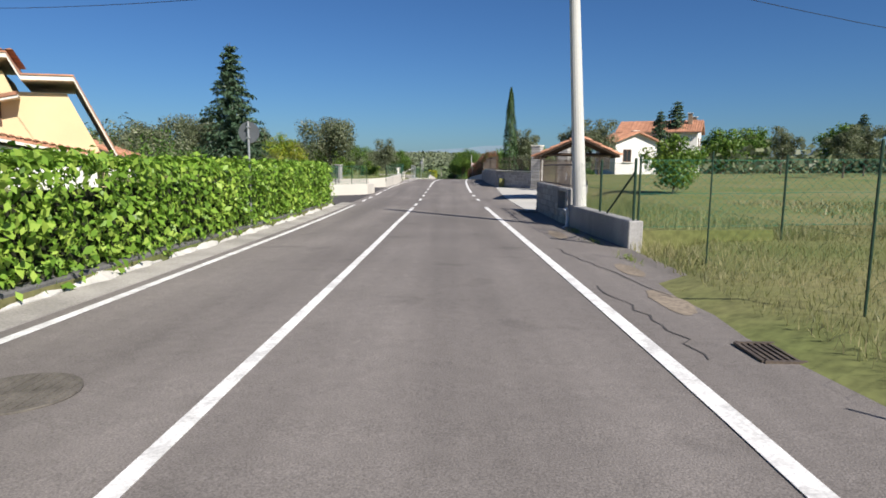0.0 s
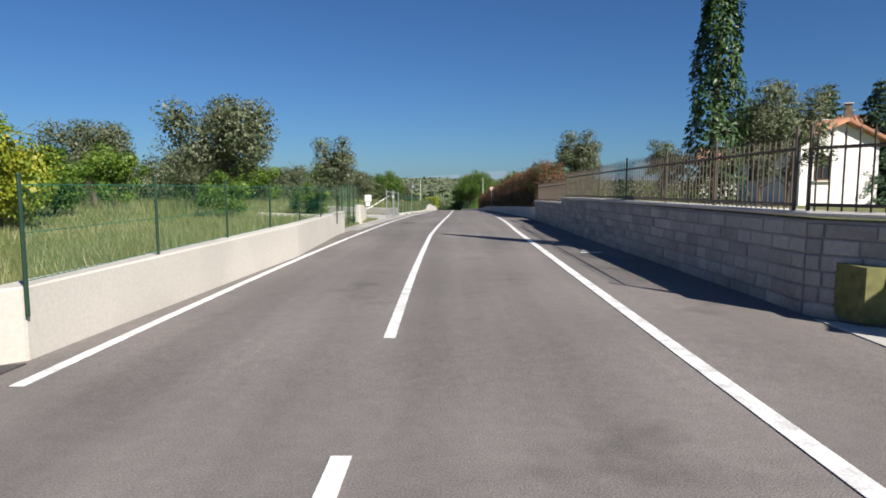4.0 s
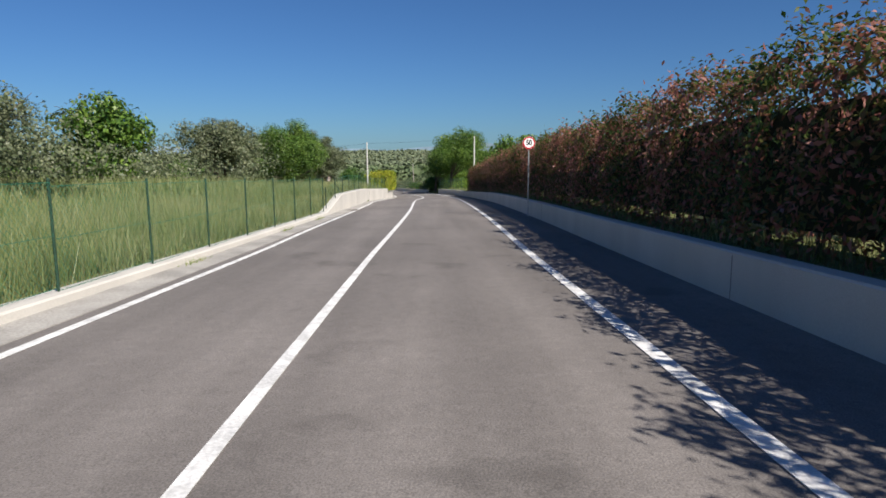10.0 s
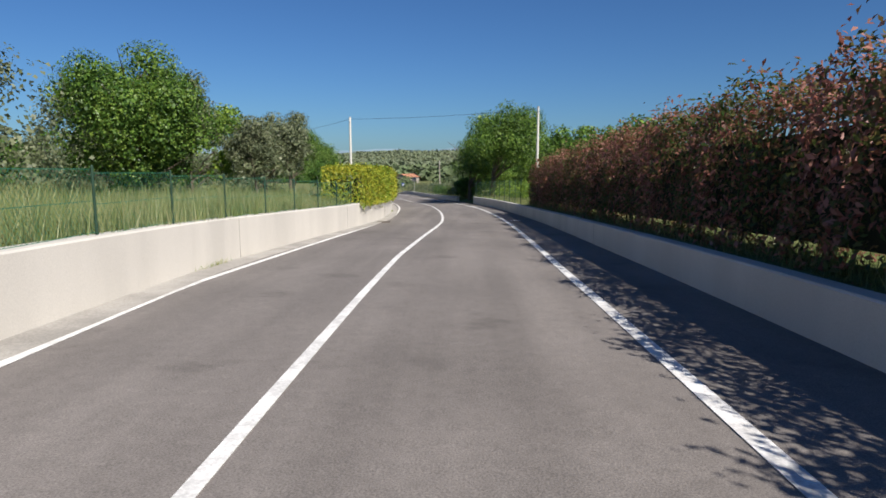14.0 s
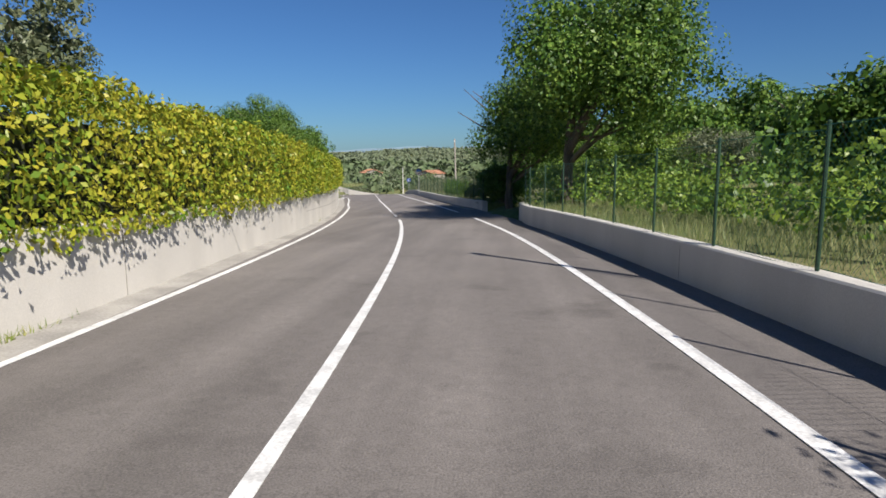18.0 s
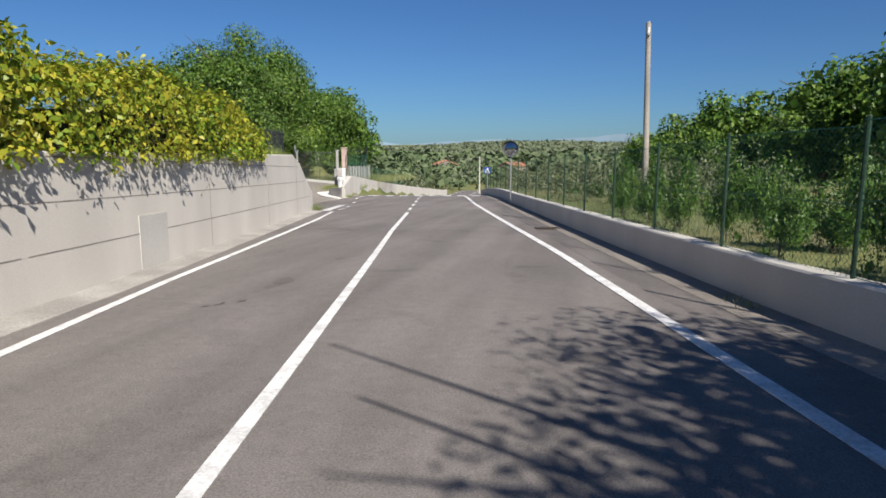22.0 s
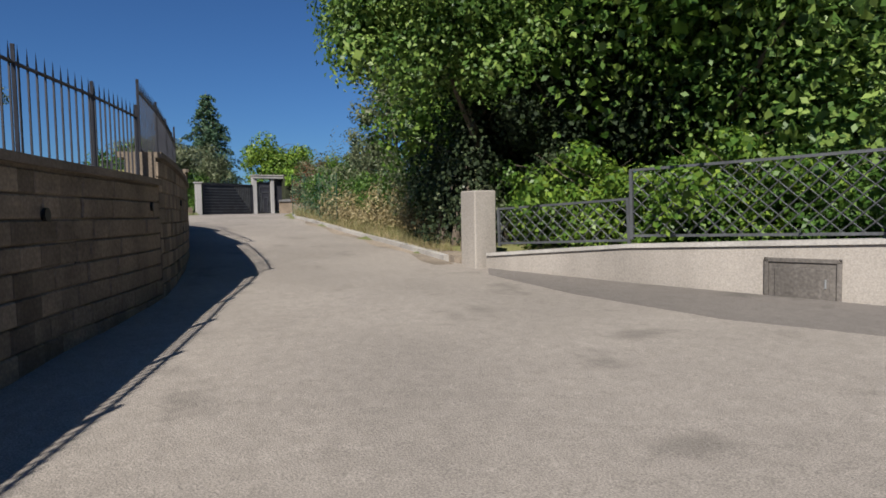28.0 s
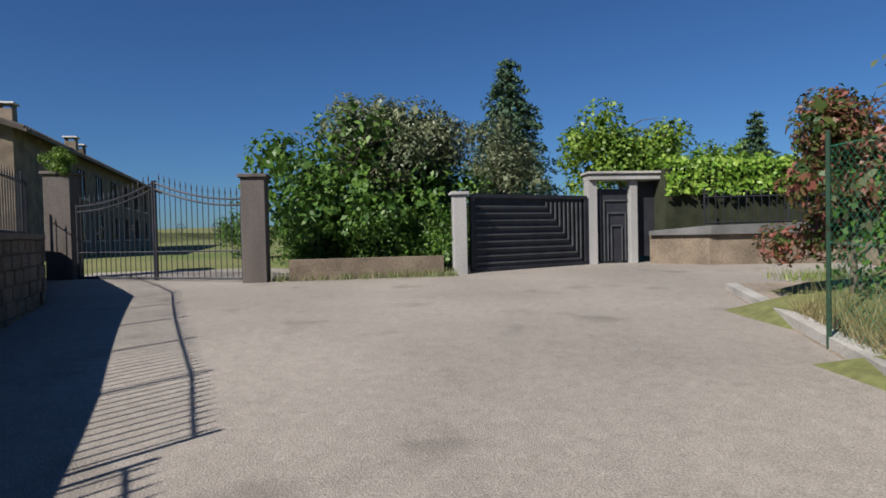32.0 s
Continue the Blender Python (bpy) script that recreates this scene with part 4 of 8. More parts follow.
wire_fence("wire_fence", lambda i: road.at(109.1 + 2.14 * i, WALL_L(109.1 + 2.14 * i) - 0.15, 0.12), 15, 1.12, 0.016, GREEN_POST, "green wire netting fence along the tall meadow", brace=(0,))
wire_fence("wire_fence", lambda i: road.at(139.6 + 2.05 * i, WALL_L(139.6 + 2.05 * i) - 0.15, TOP_L(139.6 + 2.05 * i) - 0.02), 14, 0.72, 0.016, GREEN_POST, "green wire netting fence standing on the concrete wall", brace=(1,))
wire_fence("wire_fence", lambda i: road.at(92.2 + 1.15 * i, -2.95 - 0.02 * i, 0.1), 4, 1.3, 0.02, GREEN_POST, "green wire netting fence beside the sloping wall end")
wire_fence("wire_fence", lambda i: road.at(76.9 + 2.1 * i, -2.38 - 0.03 * i, 0.58), 8, 0.72, 0.016, GREEN_POST, "fine green netting fence on the cream wall")
wire_fence("wire_fence", lambda i: road.at(67.0 + 1.2 * i, -4.35 + 0.55 * i, 0.45), 4, 0.85, 0.014, GREEN_POST, "thin wire fence on the cream drive wall", cell=0.1)
wire_fence("wire_fence", lambda i: road.at(50.6 + 2.05 * i, 4.42 - 0.08 * i, 0.45), 3, 1.0, 0.025, GREEN_POST, "wire netting fence on the low grey wall", brace=(0,), cell=0.06)
wire_fence("wire_fence", lambda i: road.at(50.6 + 0.3 * i, 4.5 + 2.6 * i, 0.35 + 0.03 * i), 11, 1.15, 0.02, GREEN_POST, "wire fence on thin green posts across the field", cell=0.12)
wire_fence("wire_fence", lambda i: road.at(48.3 - 3.2 * i, 4.75 + 0.02 * i, 0.1), 3, 1.4, 0.012, GREEN_POST, "nearly invisible field netting on thin green rods", cell=0.14, wire_t=0.0015)
wire_fence("wire_fence", lambda i: road.at(177.2 + 2.05 * i, FACE_R(177.2 + 2.05 * i) + 0.14, 0.5), 11, 1.25, 0.02, GREEN_POST, "green wire netting fence on the low wall")
wire_fence("wire_fence", lambda i: road.at(206.4 + 2.2 * i, FACE_R2(206.4 + 2.2 * i) + 0.13, 0.42), 22, 1.25, 0.02, GREEN_POST, "dense green netting fence on the low wall", cell=0.06)
wire_fence("wire_fence", lambda i: lane.at(39.6 + 2.2 * i, 2.93 + 0.06 * i, 0.15), 4, 1.6, 0.02, GREEN_POST, "overgrown green wire fence beside the lane")


# ---- posts, signs, lamps ----
SIGN_BACK = material("sign_back", (0.13, 0.14, 0.15), 0.5, metal=0.3, vary=0.1, bump=0)
WHITE = material("sign_white", (0.80, 0.80, 0.78), 0.5, vary=0.04, bump=0)
RED = material("sign_red", (0.50, 0.02, 0.03), 0.45, vary=0.08, bump=0)
BLACK = material("sign_black", (0.015, 0.015, 0.015), 0.5, vary=0.1, bump=0)
BLUE = material("sign_blue", (0.02, 0.07, 0.34), 0.45, vary=0.08, bump=0)
POLE = material("pole_concrete", (0.55, 0.54, 0.50), 0.85, vary=0.1, scale=1.2, fine=30, bump=0.2, streak=0.2)
WOOD = material("weathered_wood", (0.34, 0.31, 0.27), 0.9, vary=0.25, scale=4, fine=40, bump=0.4, streak=0.12)


def disc_bm(r, t, n=32, y=0.0):
    bm = bmesh.new()
    rod(bm, (0, y, 0), (0, y + t, 0), r, n=n)
    return bm


def tube(e, h, r=0.024, mat=STEEL):
    bm = bmesh.new()
    rod(bm, (0, 0, -0.3), (0, 0, h), r, n=10)
    rod(bm, (0, 0, h), (0, 0, h + 0.012), r, r * 0.5, n=10)
    return part("post", bm, mat, e)


def clamps(e, zs, r=0.028):
    for z in zs:
        bm = bmesh.new()
        box(bm, 0, 0, z, 2.6 * r, 2.6 * r, 0.03, 0.004)
        part("clamp", bm, STEEL, e)


def sign_round(p, turn, h, r, label, face):
    e = thing("road_sign", label, "road sign", p, turn, "road signs")
    tube(e, h + r), clamps(e, (h - r * 0.5, h + r * 0.5))
    d = part("plate", disc_bm(r, 0.012, y=-0.05), SIGN_BACK, e)
    d.location = (0, 0, h)
    if face:
        w = part("white_field", disc_bm(r * 0.985, 0.003, y=-0.056), WHITE, d)
        bm = bmesh.new()
        n = 40
        for i in range(n):
            a, b = 2 * math.pi * i / n, 2 * math.pi * (i + 1) / n
            q = [bm.verts.new((rr * math.cos(t), -0.0585, rr * math.sin(t))) for rr, t in ((r * 0.76, a), (r * 0.97, a), (r * 0.97, b), (r * 0.76, b))]
            bm.faces.new(q)
        part("red_ring", bm, RED, d)
        tx = bpy.data.curves.new("number", "FONT")
        tx.body, tx.align_x, tx.align_y, tx.size, tx.offset = "50", "CENTER", "CENTER", r * 1.0, 0.008
        to = new("number", tx)
        mm = bpy.data.meshes.new_from_object(to.evaluated_get(bpy.context.evaluated_depsgraph_get()))
        bpy.data.objects.remove(to)
        mm.materials.append(BLACK)
        nb = new("number", mm)
        nb.parent = d
        nb.matrix_basis = Matrix.Translation((0, -0.06, 0)) @ pose(0, 0, 0, 90, 0, 0) @ Matrix.Diagonal((0.9, 1.1, 1, 1))
    return e


sign_round(road.at(53.0, -2.88, 0.12), road.turn(53) + 178, 1.92, 0.22, "back of a round road sign in the hedge", False)
sign_round(road.at(137.9, 4.06), road.turn(137) - 2, 2.37, 0.205, "round red-rimmed 50 speed limit sign on a steel post", True)

e = thing("road_sign", "back of a triangular warning sign on a steel post", "road sign", road.at(117.4, -2.75, 0.0), road.turn(117) + 180, "road signs")
e.rotation_euler.rotate_axis("Y", radians(-1.5))
tube(e, 2.36), clamps(e, (1.98, 2.15))
bm = bmesh.new()
tri = [bm.verts.new((x, y, z)) for y in (-0.03, -0.045) for x, z in ((-0.26, 1.85), (0.26, 1.85), (0.03, 2.36), (-0.03, 2.36))]
bm.faces.new(tri[:4]), bm.faces.new(tri[4:][::-1])
for i in range(4):
    bm.faces.new((tri[i], tri[i + 4], tri[(i + 1) % 4 + 4], tri[(i + 1) % 4]))
part("plate", bm, SIGN_BACK, e)
bm = bmesh.new()
box(bm, -0.1, -0.026, 1.97, 0.05, 0.006, 0.12)
part("sticker", bm, WHITE, e)

e = thing("road_sign", "back of an octagonal stop sign at the lane mouth", "road sign", road.at(232.2, -4.5), road.turn(232) + 100, "road signs")
tube(e, 2.3), clamps(e, (1.95, 2.1))
bm = bmesh.new()
rod(bm, (0, -0.03, 2.03), (0, -0.045, 2.03), 0.27, n=8)
part("plate", bm, SIGN_BACK, e)

e = thing("road_sign", "square blue pedestrian crossing sign on a steel post", "road sign", road.at(251.0, 4.15), road.turn(250) + 2, "road signs")
tube(e, 1.95), clamps(e, (1.6, 1.8))
bm = bmesh.new()
box(bm, 0, -0.04, 1.7, 0.42, 0.012, 0.42, 0.004)
pl = part("plate", bm, BLUE, e)
bm = bmesh.new()
q = [bm.verts.new(v) for v in ((-0.17, -0.048, 1.55), (0.17, -0.048, 1.55), (0, -0.048, 1.87))]
bm.faces.new(q)
part("white_triangle", bm, WHITE, pl)
bm = bmesh.new()
for x in (-0.08, -0.02, 0.04):
    box(bm, x, -0.05, 1.57, 0.03, 0.002, 0.04)
box(bm, 0, -0.05, 1.66, 0.05, 0.002, 0.12)
part("dark_bar", bm, BLACK, pl)

# traffic mirror on its post
# dark tint stands in for the dim surroundings the face would reflect
MIRROR = material("mirror_glass", (0.32, 0.33, 0.35), 0.03, metal=1.0, vary=0.02, bump=0)
e = thing("traffic_mirror", "round convex traffic mirror on a steel post", "traffic mirror", road.at(233.0, 3.85), road.turn(233) - 20)
tube(e, 2.62, 0.03), clamps(e, (2.05, 2.35), 0.034)
bm = bmesh.new()
bmesh.ops.create_uvsphere(bm, u_segments=28, v_segments=24, radius=0.9)
bmesh.ops.delete(bm, geom=[v for v in bm.verts if v.co.z < 0.83], context="VERTS")
for v in bm.verts:
    x, y, z = v.co
    v.co = Vector((x * 0.82, -0.09 - (z - 0.83) * 0.6, y * 0.82 + 2.2))
part("mirror_face", bm, MIRROR, e)
bm = bmesh.new()
rod(bm, (0, -0.05, 2.2), (0, -0.1, 2.2), 0.3, n=28)
part("back_shell", bm, SIGN_BACK, e)
bm = bmesh.new()
for i in range(16):
    a, b = math.pi * i / 16, math.pi * (i + 1) / 16
    q = [bm.verts.new((r_ * math.cos(t), y_, 2.2 + r_ * math.sin(t))) for (r_, t, y_) in ((0.3, a, -0.06), (0.3, b, -0.06), (0.33, b, -0.2), (0.33, a, -0.2))]
    bm.faces.new(q)
part("hood", bm, IRON_BROWN, e)


def utility_pole(p, h, r0, r1, label, mat=POLE, lean=(0, 0)):
    e = thing("utility_pole", label, "utility pole", p, 0, "utility poles")
    bm = bmesh.new()
    rod(bm, (-0.06 * lean[0], -0.06 * lean[1], -0.4), (lean[0], lean[1], h), r0, r1, 16)
    part("shaft", bm, mat, e)
    bm = bmesh.new()
    rod(bm, (lean[0], lean[1], h), (lean[0], lean[1], h + 0.04), r1 * 1.1, r1 * 0.4, 12)
    part("cap", bm, STEEL, e)
    bm = bmesh.new()
    box(bm, lean[0], lean[1], h - 0.25, 0.06, 0.3, 0.06, 0.01)
    part("bracket", bm, STEEL, e)
    for y in (-0.12, 0.12):
        bm = bmesh.new()
        rod(bm, (lean[0], lean[1] + y, h - 0.22), (lean[0], lean[1] + y, h - 0.1), 0.025, 0.018, 8)
        part("insulator", bm, WHITE, e)
    return p + Vector((lean[0], lean[1], h - 0.1))


top0 = utility_pole(road.at(54.4, 4.32, 0.0), 6.0, 0.165, 0.11, "tall round pale concrete utility pole beside the low wall", lean=(-0.37, 0))
e = thing("drain_pipe", "white plastic elbow pipe at the foot of the pole", "pipe", road.at(54.5, 4.0), 0)
bm = bmesh.new()
rod(bm, (0.05, 0.1, -0.02), (0.05, 0.1, 0.3), 0.035), rod(bm, (0.05, 0.1, 0.3), (0.0, 0.02, 0.42), 0.045), rod(bm, (0.05, 0.1, 0.0), (-0.15, -0.25, -0.03), 0.035)
part("elbow", bm, WHITE, e)
topA = utility_pole(road.at(182.6, -5.0, 0.6), 4.9, 0.085, 0.06, "slim pale concrete utility pole behind the golden hedge")
topB = utility_pole(road.at(181.4, 5.9, 0.4), 5.6, 0.085, 0.06, "slim pale concrete utility pole behind the netting fence")
topC = utility_pole(road.at(222.0, 5.6, 0.2), 4.3, 0.075, 0.055, "weathered grey wooden utility pole behind the fence", WOOD, (-0.12, 0.1))
topD = utility_pole(Vector((-19.0, 273, floor_at(-19, 273))), 6.5, 0.13, 0.09, "white concrete utility pole in the valley")


def cable(a, b, sag, r=0.008):
    bm = bmesh.new()
    pts = [a.lerp(b, i / 14) - Vector((0, 0, sag * 4 * (i / 14) * (1 - i / 14))) for i in range(15)]
    side = (b - a).cross(Vector((0, 0, 1))).normalized()
    rings = [[bm.verts.new(p - a + side * r * math.cos(k * 1.2566) + Vector((0, 0, r * math.sin(k * 1.2566)))) for k in range(5)] for p in pts]
    for u, v in zip(rings, rings[1:]):
        for k in range(5):
            bm.faces.new((u[k], u[(k + 1) % 5], v[(k + 1) % 5], v[k]))
    e = thing("overhead_cable", "thin dark overhead cable between poles", "cable", a, 0, "overhead cables")
    part("wire", bm, BLACK, e)


cable(topA, topB, 0.12), cable(topA, Vector((-24, 178, 2.2)), 0.5)
cable(top0, Vector((-22, 26, 7.2)), 0.4, 0.01), cable(top0, Vector((48, 40, 7.5)), 0.8, 0.01)

# ---- plants ----
def hedge(name, line, s0, s1, front, depth, bottom, top, leaf, label, size=0.09, dens=170, seed=1, slim=0.55, ragged=0.12, gaps=0.0, category="hedge", core=True, low_thin=1.0, shoots=0.0):
    """A clipped hedge: leaves over its faces, and a near-black body for the twigs and shade inside. front: offset of
    the road face; depth with its sign.
    """
    rng = np.random.default_rng(seed)
    f = front if callable(front) else (lambda s: front)
    tp = top if callable(top) else (lambda s: top)
    bt = bottom if callable(bottom) else (lambda s: bottom)
    mid = line.at((s0 + s1) / 2, f((s0 + s1) / 2), bt((s0 + s1) / 2))
    e = thing(name, label, category, mid)
    sg = 1 if depth > 0 else -1
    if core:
        c = strip("inner_growth", line, s0 + 0.25, s1 - 0.25, lambda s: [(f(s) + sg * 0.3, bt(s) + gaps), (f(s) + sg * 0.32, tp(s) - 0.32), (f(s) + depth - sg * 0.25, tp(s) - 0.32), (f(s) + depth - sg * 0.22, bt(s) + gaps)], SHADE_CORE, 1.0)
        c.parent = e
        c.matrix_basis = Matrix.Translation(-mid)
    L = s1 - s0
    def face(n, kind):
        s = rng.uniform(s0, s1, n)
        u = rng.uniform(0, 1, n)
        if kind == "front":
            u = u ** low_thin
            o, h, no, nh = np.zeros(n), u, -sg * np.ones(n), np.zeros(n) + 0.25
        elif kind == "top":
            o, h, no, nh = u, np.ones(n), np.zeros(n), np.ones(n)
        elif kind == "back":
            o, h, no, nh = np.ones(n), u, sg * np.ones(n), np.zeros(n)
        else:
            o, h, no, nh = u, rng.uniform(0, 1, n), np.zeros(n), np.zeros(n) + 0.2
            s = np.where(rng.uniform(0, 1, n) < 0.5, s0, s1) + rng.normal(0, 0.05, n)
        nx_, ny_, nz_ = (np.interp(s, line.s, line.p[:, k]) for k in range(3))
        tx, ty = (np.interp(s, line.s, line.t[:, k]) for k in range(2))
        fo = np.array([f(v) for v in s])
        hb, ht = np.array([bt(v) for v in s]), np.array([tp(v) for v in s])
        wob = ragged * (np.sin(s * 2.1 + seed) + 0.7 * np.sin(s * 5.3 + h * 4))
        ht = ht + wob
        off = fo + depth * o + no * (rng.normal(-0.04, 0.09, n) + 0.5 * wob)
        z = nz_ + hb + (ht - hb) * h + rng.normal(0, 0.04, n) + np.where(kind == "top", np.abs(rng.normal(0, ragged, n)) + shoots * rng.uniform(0, 1, n) ** 6 * (0.5 + 0.5 * np.sin(s * 7.3 + np.sin(s * 2.7) * 3)), 0)
        at = np.stack([nx_ + ty * off, ny_ - tx * off, z], 1)
        end = np.where(s > (s0 + s1) / 2, 1, -1) if kind == "end" else np.zeros(n)
        out = np.stack([ty * no + tx * end, -tx * no + ty * end, nh], 1)
        return at, out
    H = np.mean([tp(v) - bt(v) for v in np.linspace(s0, s1, 9)])
    ats, outs = zip(*(face(int(a * dens) + 1, k) for a, k in ((L * H, "front"), (L * abs(depth), "top"), (L * H * 0.35, "back"), (2 * abs(depth) * H, "end"))))
    at, out = np.concatenate(ats) - np.array(mid), np.concatenate(outs)
    quads("foliage", leaf_quads(rng, at, out, size, slim, 0.55), leaf, e)
    return e


def trunk_bm(rng, height, r, lean=0.06, limbs=6, reach=1.6, start=0.35):
    bm = bmesh.new()
    p, tips = Vector((0, 0, -0.25)), []
    n = 7
    d = Vector((rng.normal(0, lean), rng.normal(0, lean), 1)).normalized()
    for i in range(n):
        q = p + d * (height + 0.25) / n
        rod(bm, p, q, r * (1 - 0.8 * i / n), r * (1 - 0.8 * (i + 1) / n), 8)
        d = (d + Vector((rng.normal(0, lean), rng.normal(0, lean), 0.15))).normalized()
        p = q
        if i / n >= start - 0.15:
            for _ in range(max(1, limbs // n + 1)):
                a = rng.uniform(0, 2 * math.pi)
                e = q + Vector((math.cos(a), math.sin(a), rng.uniform(0.25, 0.9))) * reach * rng.uniform(0.5, 1.0)
                m = (q + e) / 2 + Vector((0, 0, rng.uniform(-0.1, 0.15) * reach))
                rr = r * 0.38 * (1 - 0.6 * i / n)
                rod(bm, q, m, rr, rr * 0.7, 6), rod(bm, m, e, rr * 0.7, rr * 0.25, 6)
                tips.append(e)
    tips.append(p)
    return bm, tips


def broad_tree(name, label, leaf, height, spread, seed, trunk=0.16, low=0.3, n=5000, size=0.14, clumps=26, slim=0.6, gap=0.55, bark=BARK, category="tree", shift=(0, 0)):
    """Tapered trunk, limbs, and a crown of many leaves gathered in uneven clumps."""
    rng = np.random.default_rng(seed)
    e = thing(name, label, category)
    bm, tips = trunk_bm(rng, height * 0.72, trunk, limbs=10, reach=spread * 0.75, start=low)
    if shift[0] or shift[1]:       # the crown grows to one side on a leaning bough
        for f_ in (0.55, 1.1):
            a_, b_ = Vector((0, 0, height * 0.24)), Vector((shift[0] * f_, shift[1] * f_, height * (0.34 + 0.2 * f_)))
            rod(bm, a_, b_, trunk * 0.62, trunk * 0.3, 9)
    part("trunk", bm, bark, e)
    cz, rz = height * (1 + low) / 2, height * (1 - low) / 2
    cen, rad = [], []
    for k in range(clumps):
        d = rng.normal(0, 1, 3)
        d /= np.linalg.norm(d)
        f = rng.uniform(0.35, 0.92) if k > 4 else rng.uniform(0, 0.4)
        cen.append([shift[0] + d[0] * spread * f, shift[1] + d[1] * spread * f, cz + d[2] * rz * f])
        rad.append(spread * rng.uniform(0.22, 0.42) * (1.15 - 0.35 * f))
    cen, rad = np.array(cen), np.array(rad)
    pick = rng.choice(clumps, n, p=rad ** 2 / (rad ** 2).sum())
    d = rng.normal(0, 1, (n, 3))
    d /= np.linalg.norm(d, axis=1, keepdims=True)
    rr = rad[pick] * rng.uniform(gap, 1.08, n) ** 0.6
    at = cen[pick] + d * rr[:, None] * np.array([1, 1, 0.85])
    lq = leaf_quads(rng, at, d + np.array([0, 0, 0.35]), size, slim, 0.5, 0.3)
    m = n // 6          # larger sprays inside the clumps
    pick = rng.choice(clumps, m, p=rad ** 2 / (rad ** 2).sum())
    d = rng.normal(0, 1, (m, 3))
    d /= np.linalg.norm(d, axis=1, keepdims=True)
    at = cen[pick] + d * (rad[pick] * rng.uniform(0.1, 0.7, m))[:, None]
    lq = np.concatenate([lq, leaf_quads(rng, at, d, size * 1.7, 0.8, 0.8)])
    quads("crown", lq, leaf, e)
    return e


def fir_tree(name, label, leaf, height, spread, seed, n=9000, size=0.22, sag=0.25, low=0.06):
    rng = np.random.default_rng(seed)
    e = thing(name, label, "tree")
    bm = bmesh.new()
    rod(bm, (0, 0, -0.3), (0, 0, height * 0.97), height * 0.022, 0.015, 8)
    quadsl = []
    layers = int(height * 2.6)
    for i in range(layers):
        z = height * (low + (0.97 - low) * i / layers)
        reach = spread * (1 - (z / height)) ** 0.8 * 1.02 + 0.08
        k = max(4, int(9 * reach / spread) + 3)
        for j in range(k):
            a = 2 * math.pi * (j + rng.uniform(0, 0.8)) / k + i * 1.3
            r = reach * rng.uniform(0.6, 1.15)
            tip = Vector((math.cos(a) * r, math.sin(a) * r, z - r * sag + rng.uniform(-0.1, 0.1)))
            rod(bm, (0, 0, z), tip, 0.03 * reach / spread + 0.008, 0.004, 4)
            m = max(3, int(n / (layers * k * 0.75) * (r / (spread * 0.55))))
            u = rng.uniform(0.12, 1.05, m)
            base = np.outer(u, np.array(tip - Vector((0, 0, z)))) + np.array([0, 0, z])
            sp = (0.06 + 0.16 * r * (1 - u) * 0.7 + 0.05)[:, None]
            base += rng.normal(0, 1, (m, 3)) * sp * np.array([1, 1, 0.45])
            quadsl.append(leaf_quads(rng, base, np.tile([math.cos(a) * 0.3, math.sin(a) * 0.3, 0.7], (m, 1)), size, 0.38, 0.5, 0.5))
    part("trunk", bm, BARK, e)
    quads("foliage", np.concatenate(quadsl), leaf, e)
    return e


def cypress(name, label, height, r, seed, n=6000, size=0.13):
    rng = np.random.default_rng(seed)
    e = thing(name, label, "tree")
    bm = bmesh.new()
    rod(bm, (0, 0, -0.3), (0, 0, height * 0.85), 0.12, 0.02, 7)
    part("trunk", bm, BARK, e)
    u = rng.uniform(0, 1, n) ** 0.8
    prof = np.where(u < 0.15, 0.45 + 0.55 * u / 0.15, np.clip(1 - (u - 0.15) / 0.85, 0, 1) ** 0.62)
    a = rng.uniform(0, 2 * math.pi, n)
    lump = 1 + 0.16 * np.sin(a * 3 + u * 23) + 0.1 * np.sin(a * 7 - u * 41)
    rr = r * prof * lump * rng.uniform(0.72, 1.05, n)
    at = np.stack([np.cos(a) * rr, np.sin(a) * rr, 0.25 + u * (height - 0.25)], 1)
    quads("crown", leaf_quads(rng, at, np.stack([np.cos(a), np.sin(a), np.full(n, 0.8)], 1), size, 0.4, 0.35, -1.0), LEAF_CYPRESS, e)
    return e


def put(ob, x, y, turn=0, sc=1.0, sink=0.05, z=None, label=""):
    """Sets a thing on the ground."""
    ob.matrix_basis = pose(x, y, (floor_at(x, y) if z is None else z) - sink, 0, 0, turn) @ Matrix.Diagonal((sc, sc, sc, 1))
    return tagged(ob, label)


def more(ob, x, y, turn=0, sc=1.0, z=None, label=""):
    c = copy_thing(ob, pose(x, y, (floor_at(x, y) if z is None else z) - 0.05, 0, 0, turn))
    c.scale = (sc, sc, sc)
    return tagged(c, label)


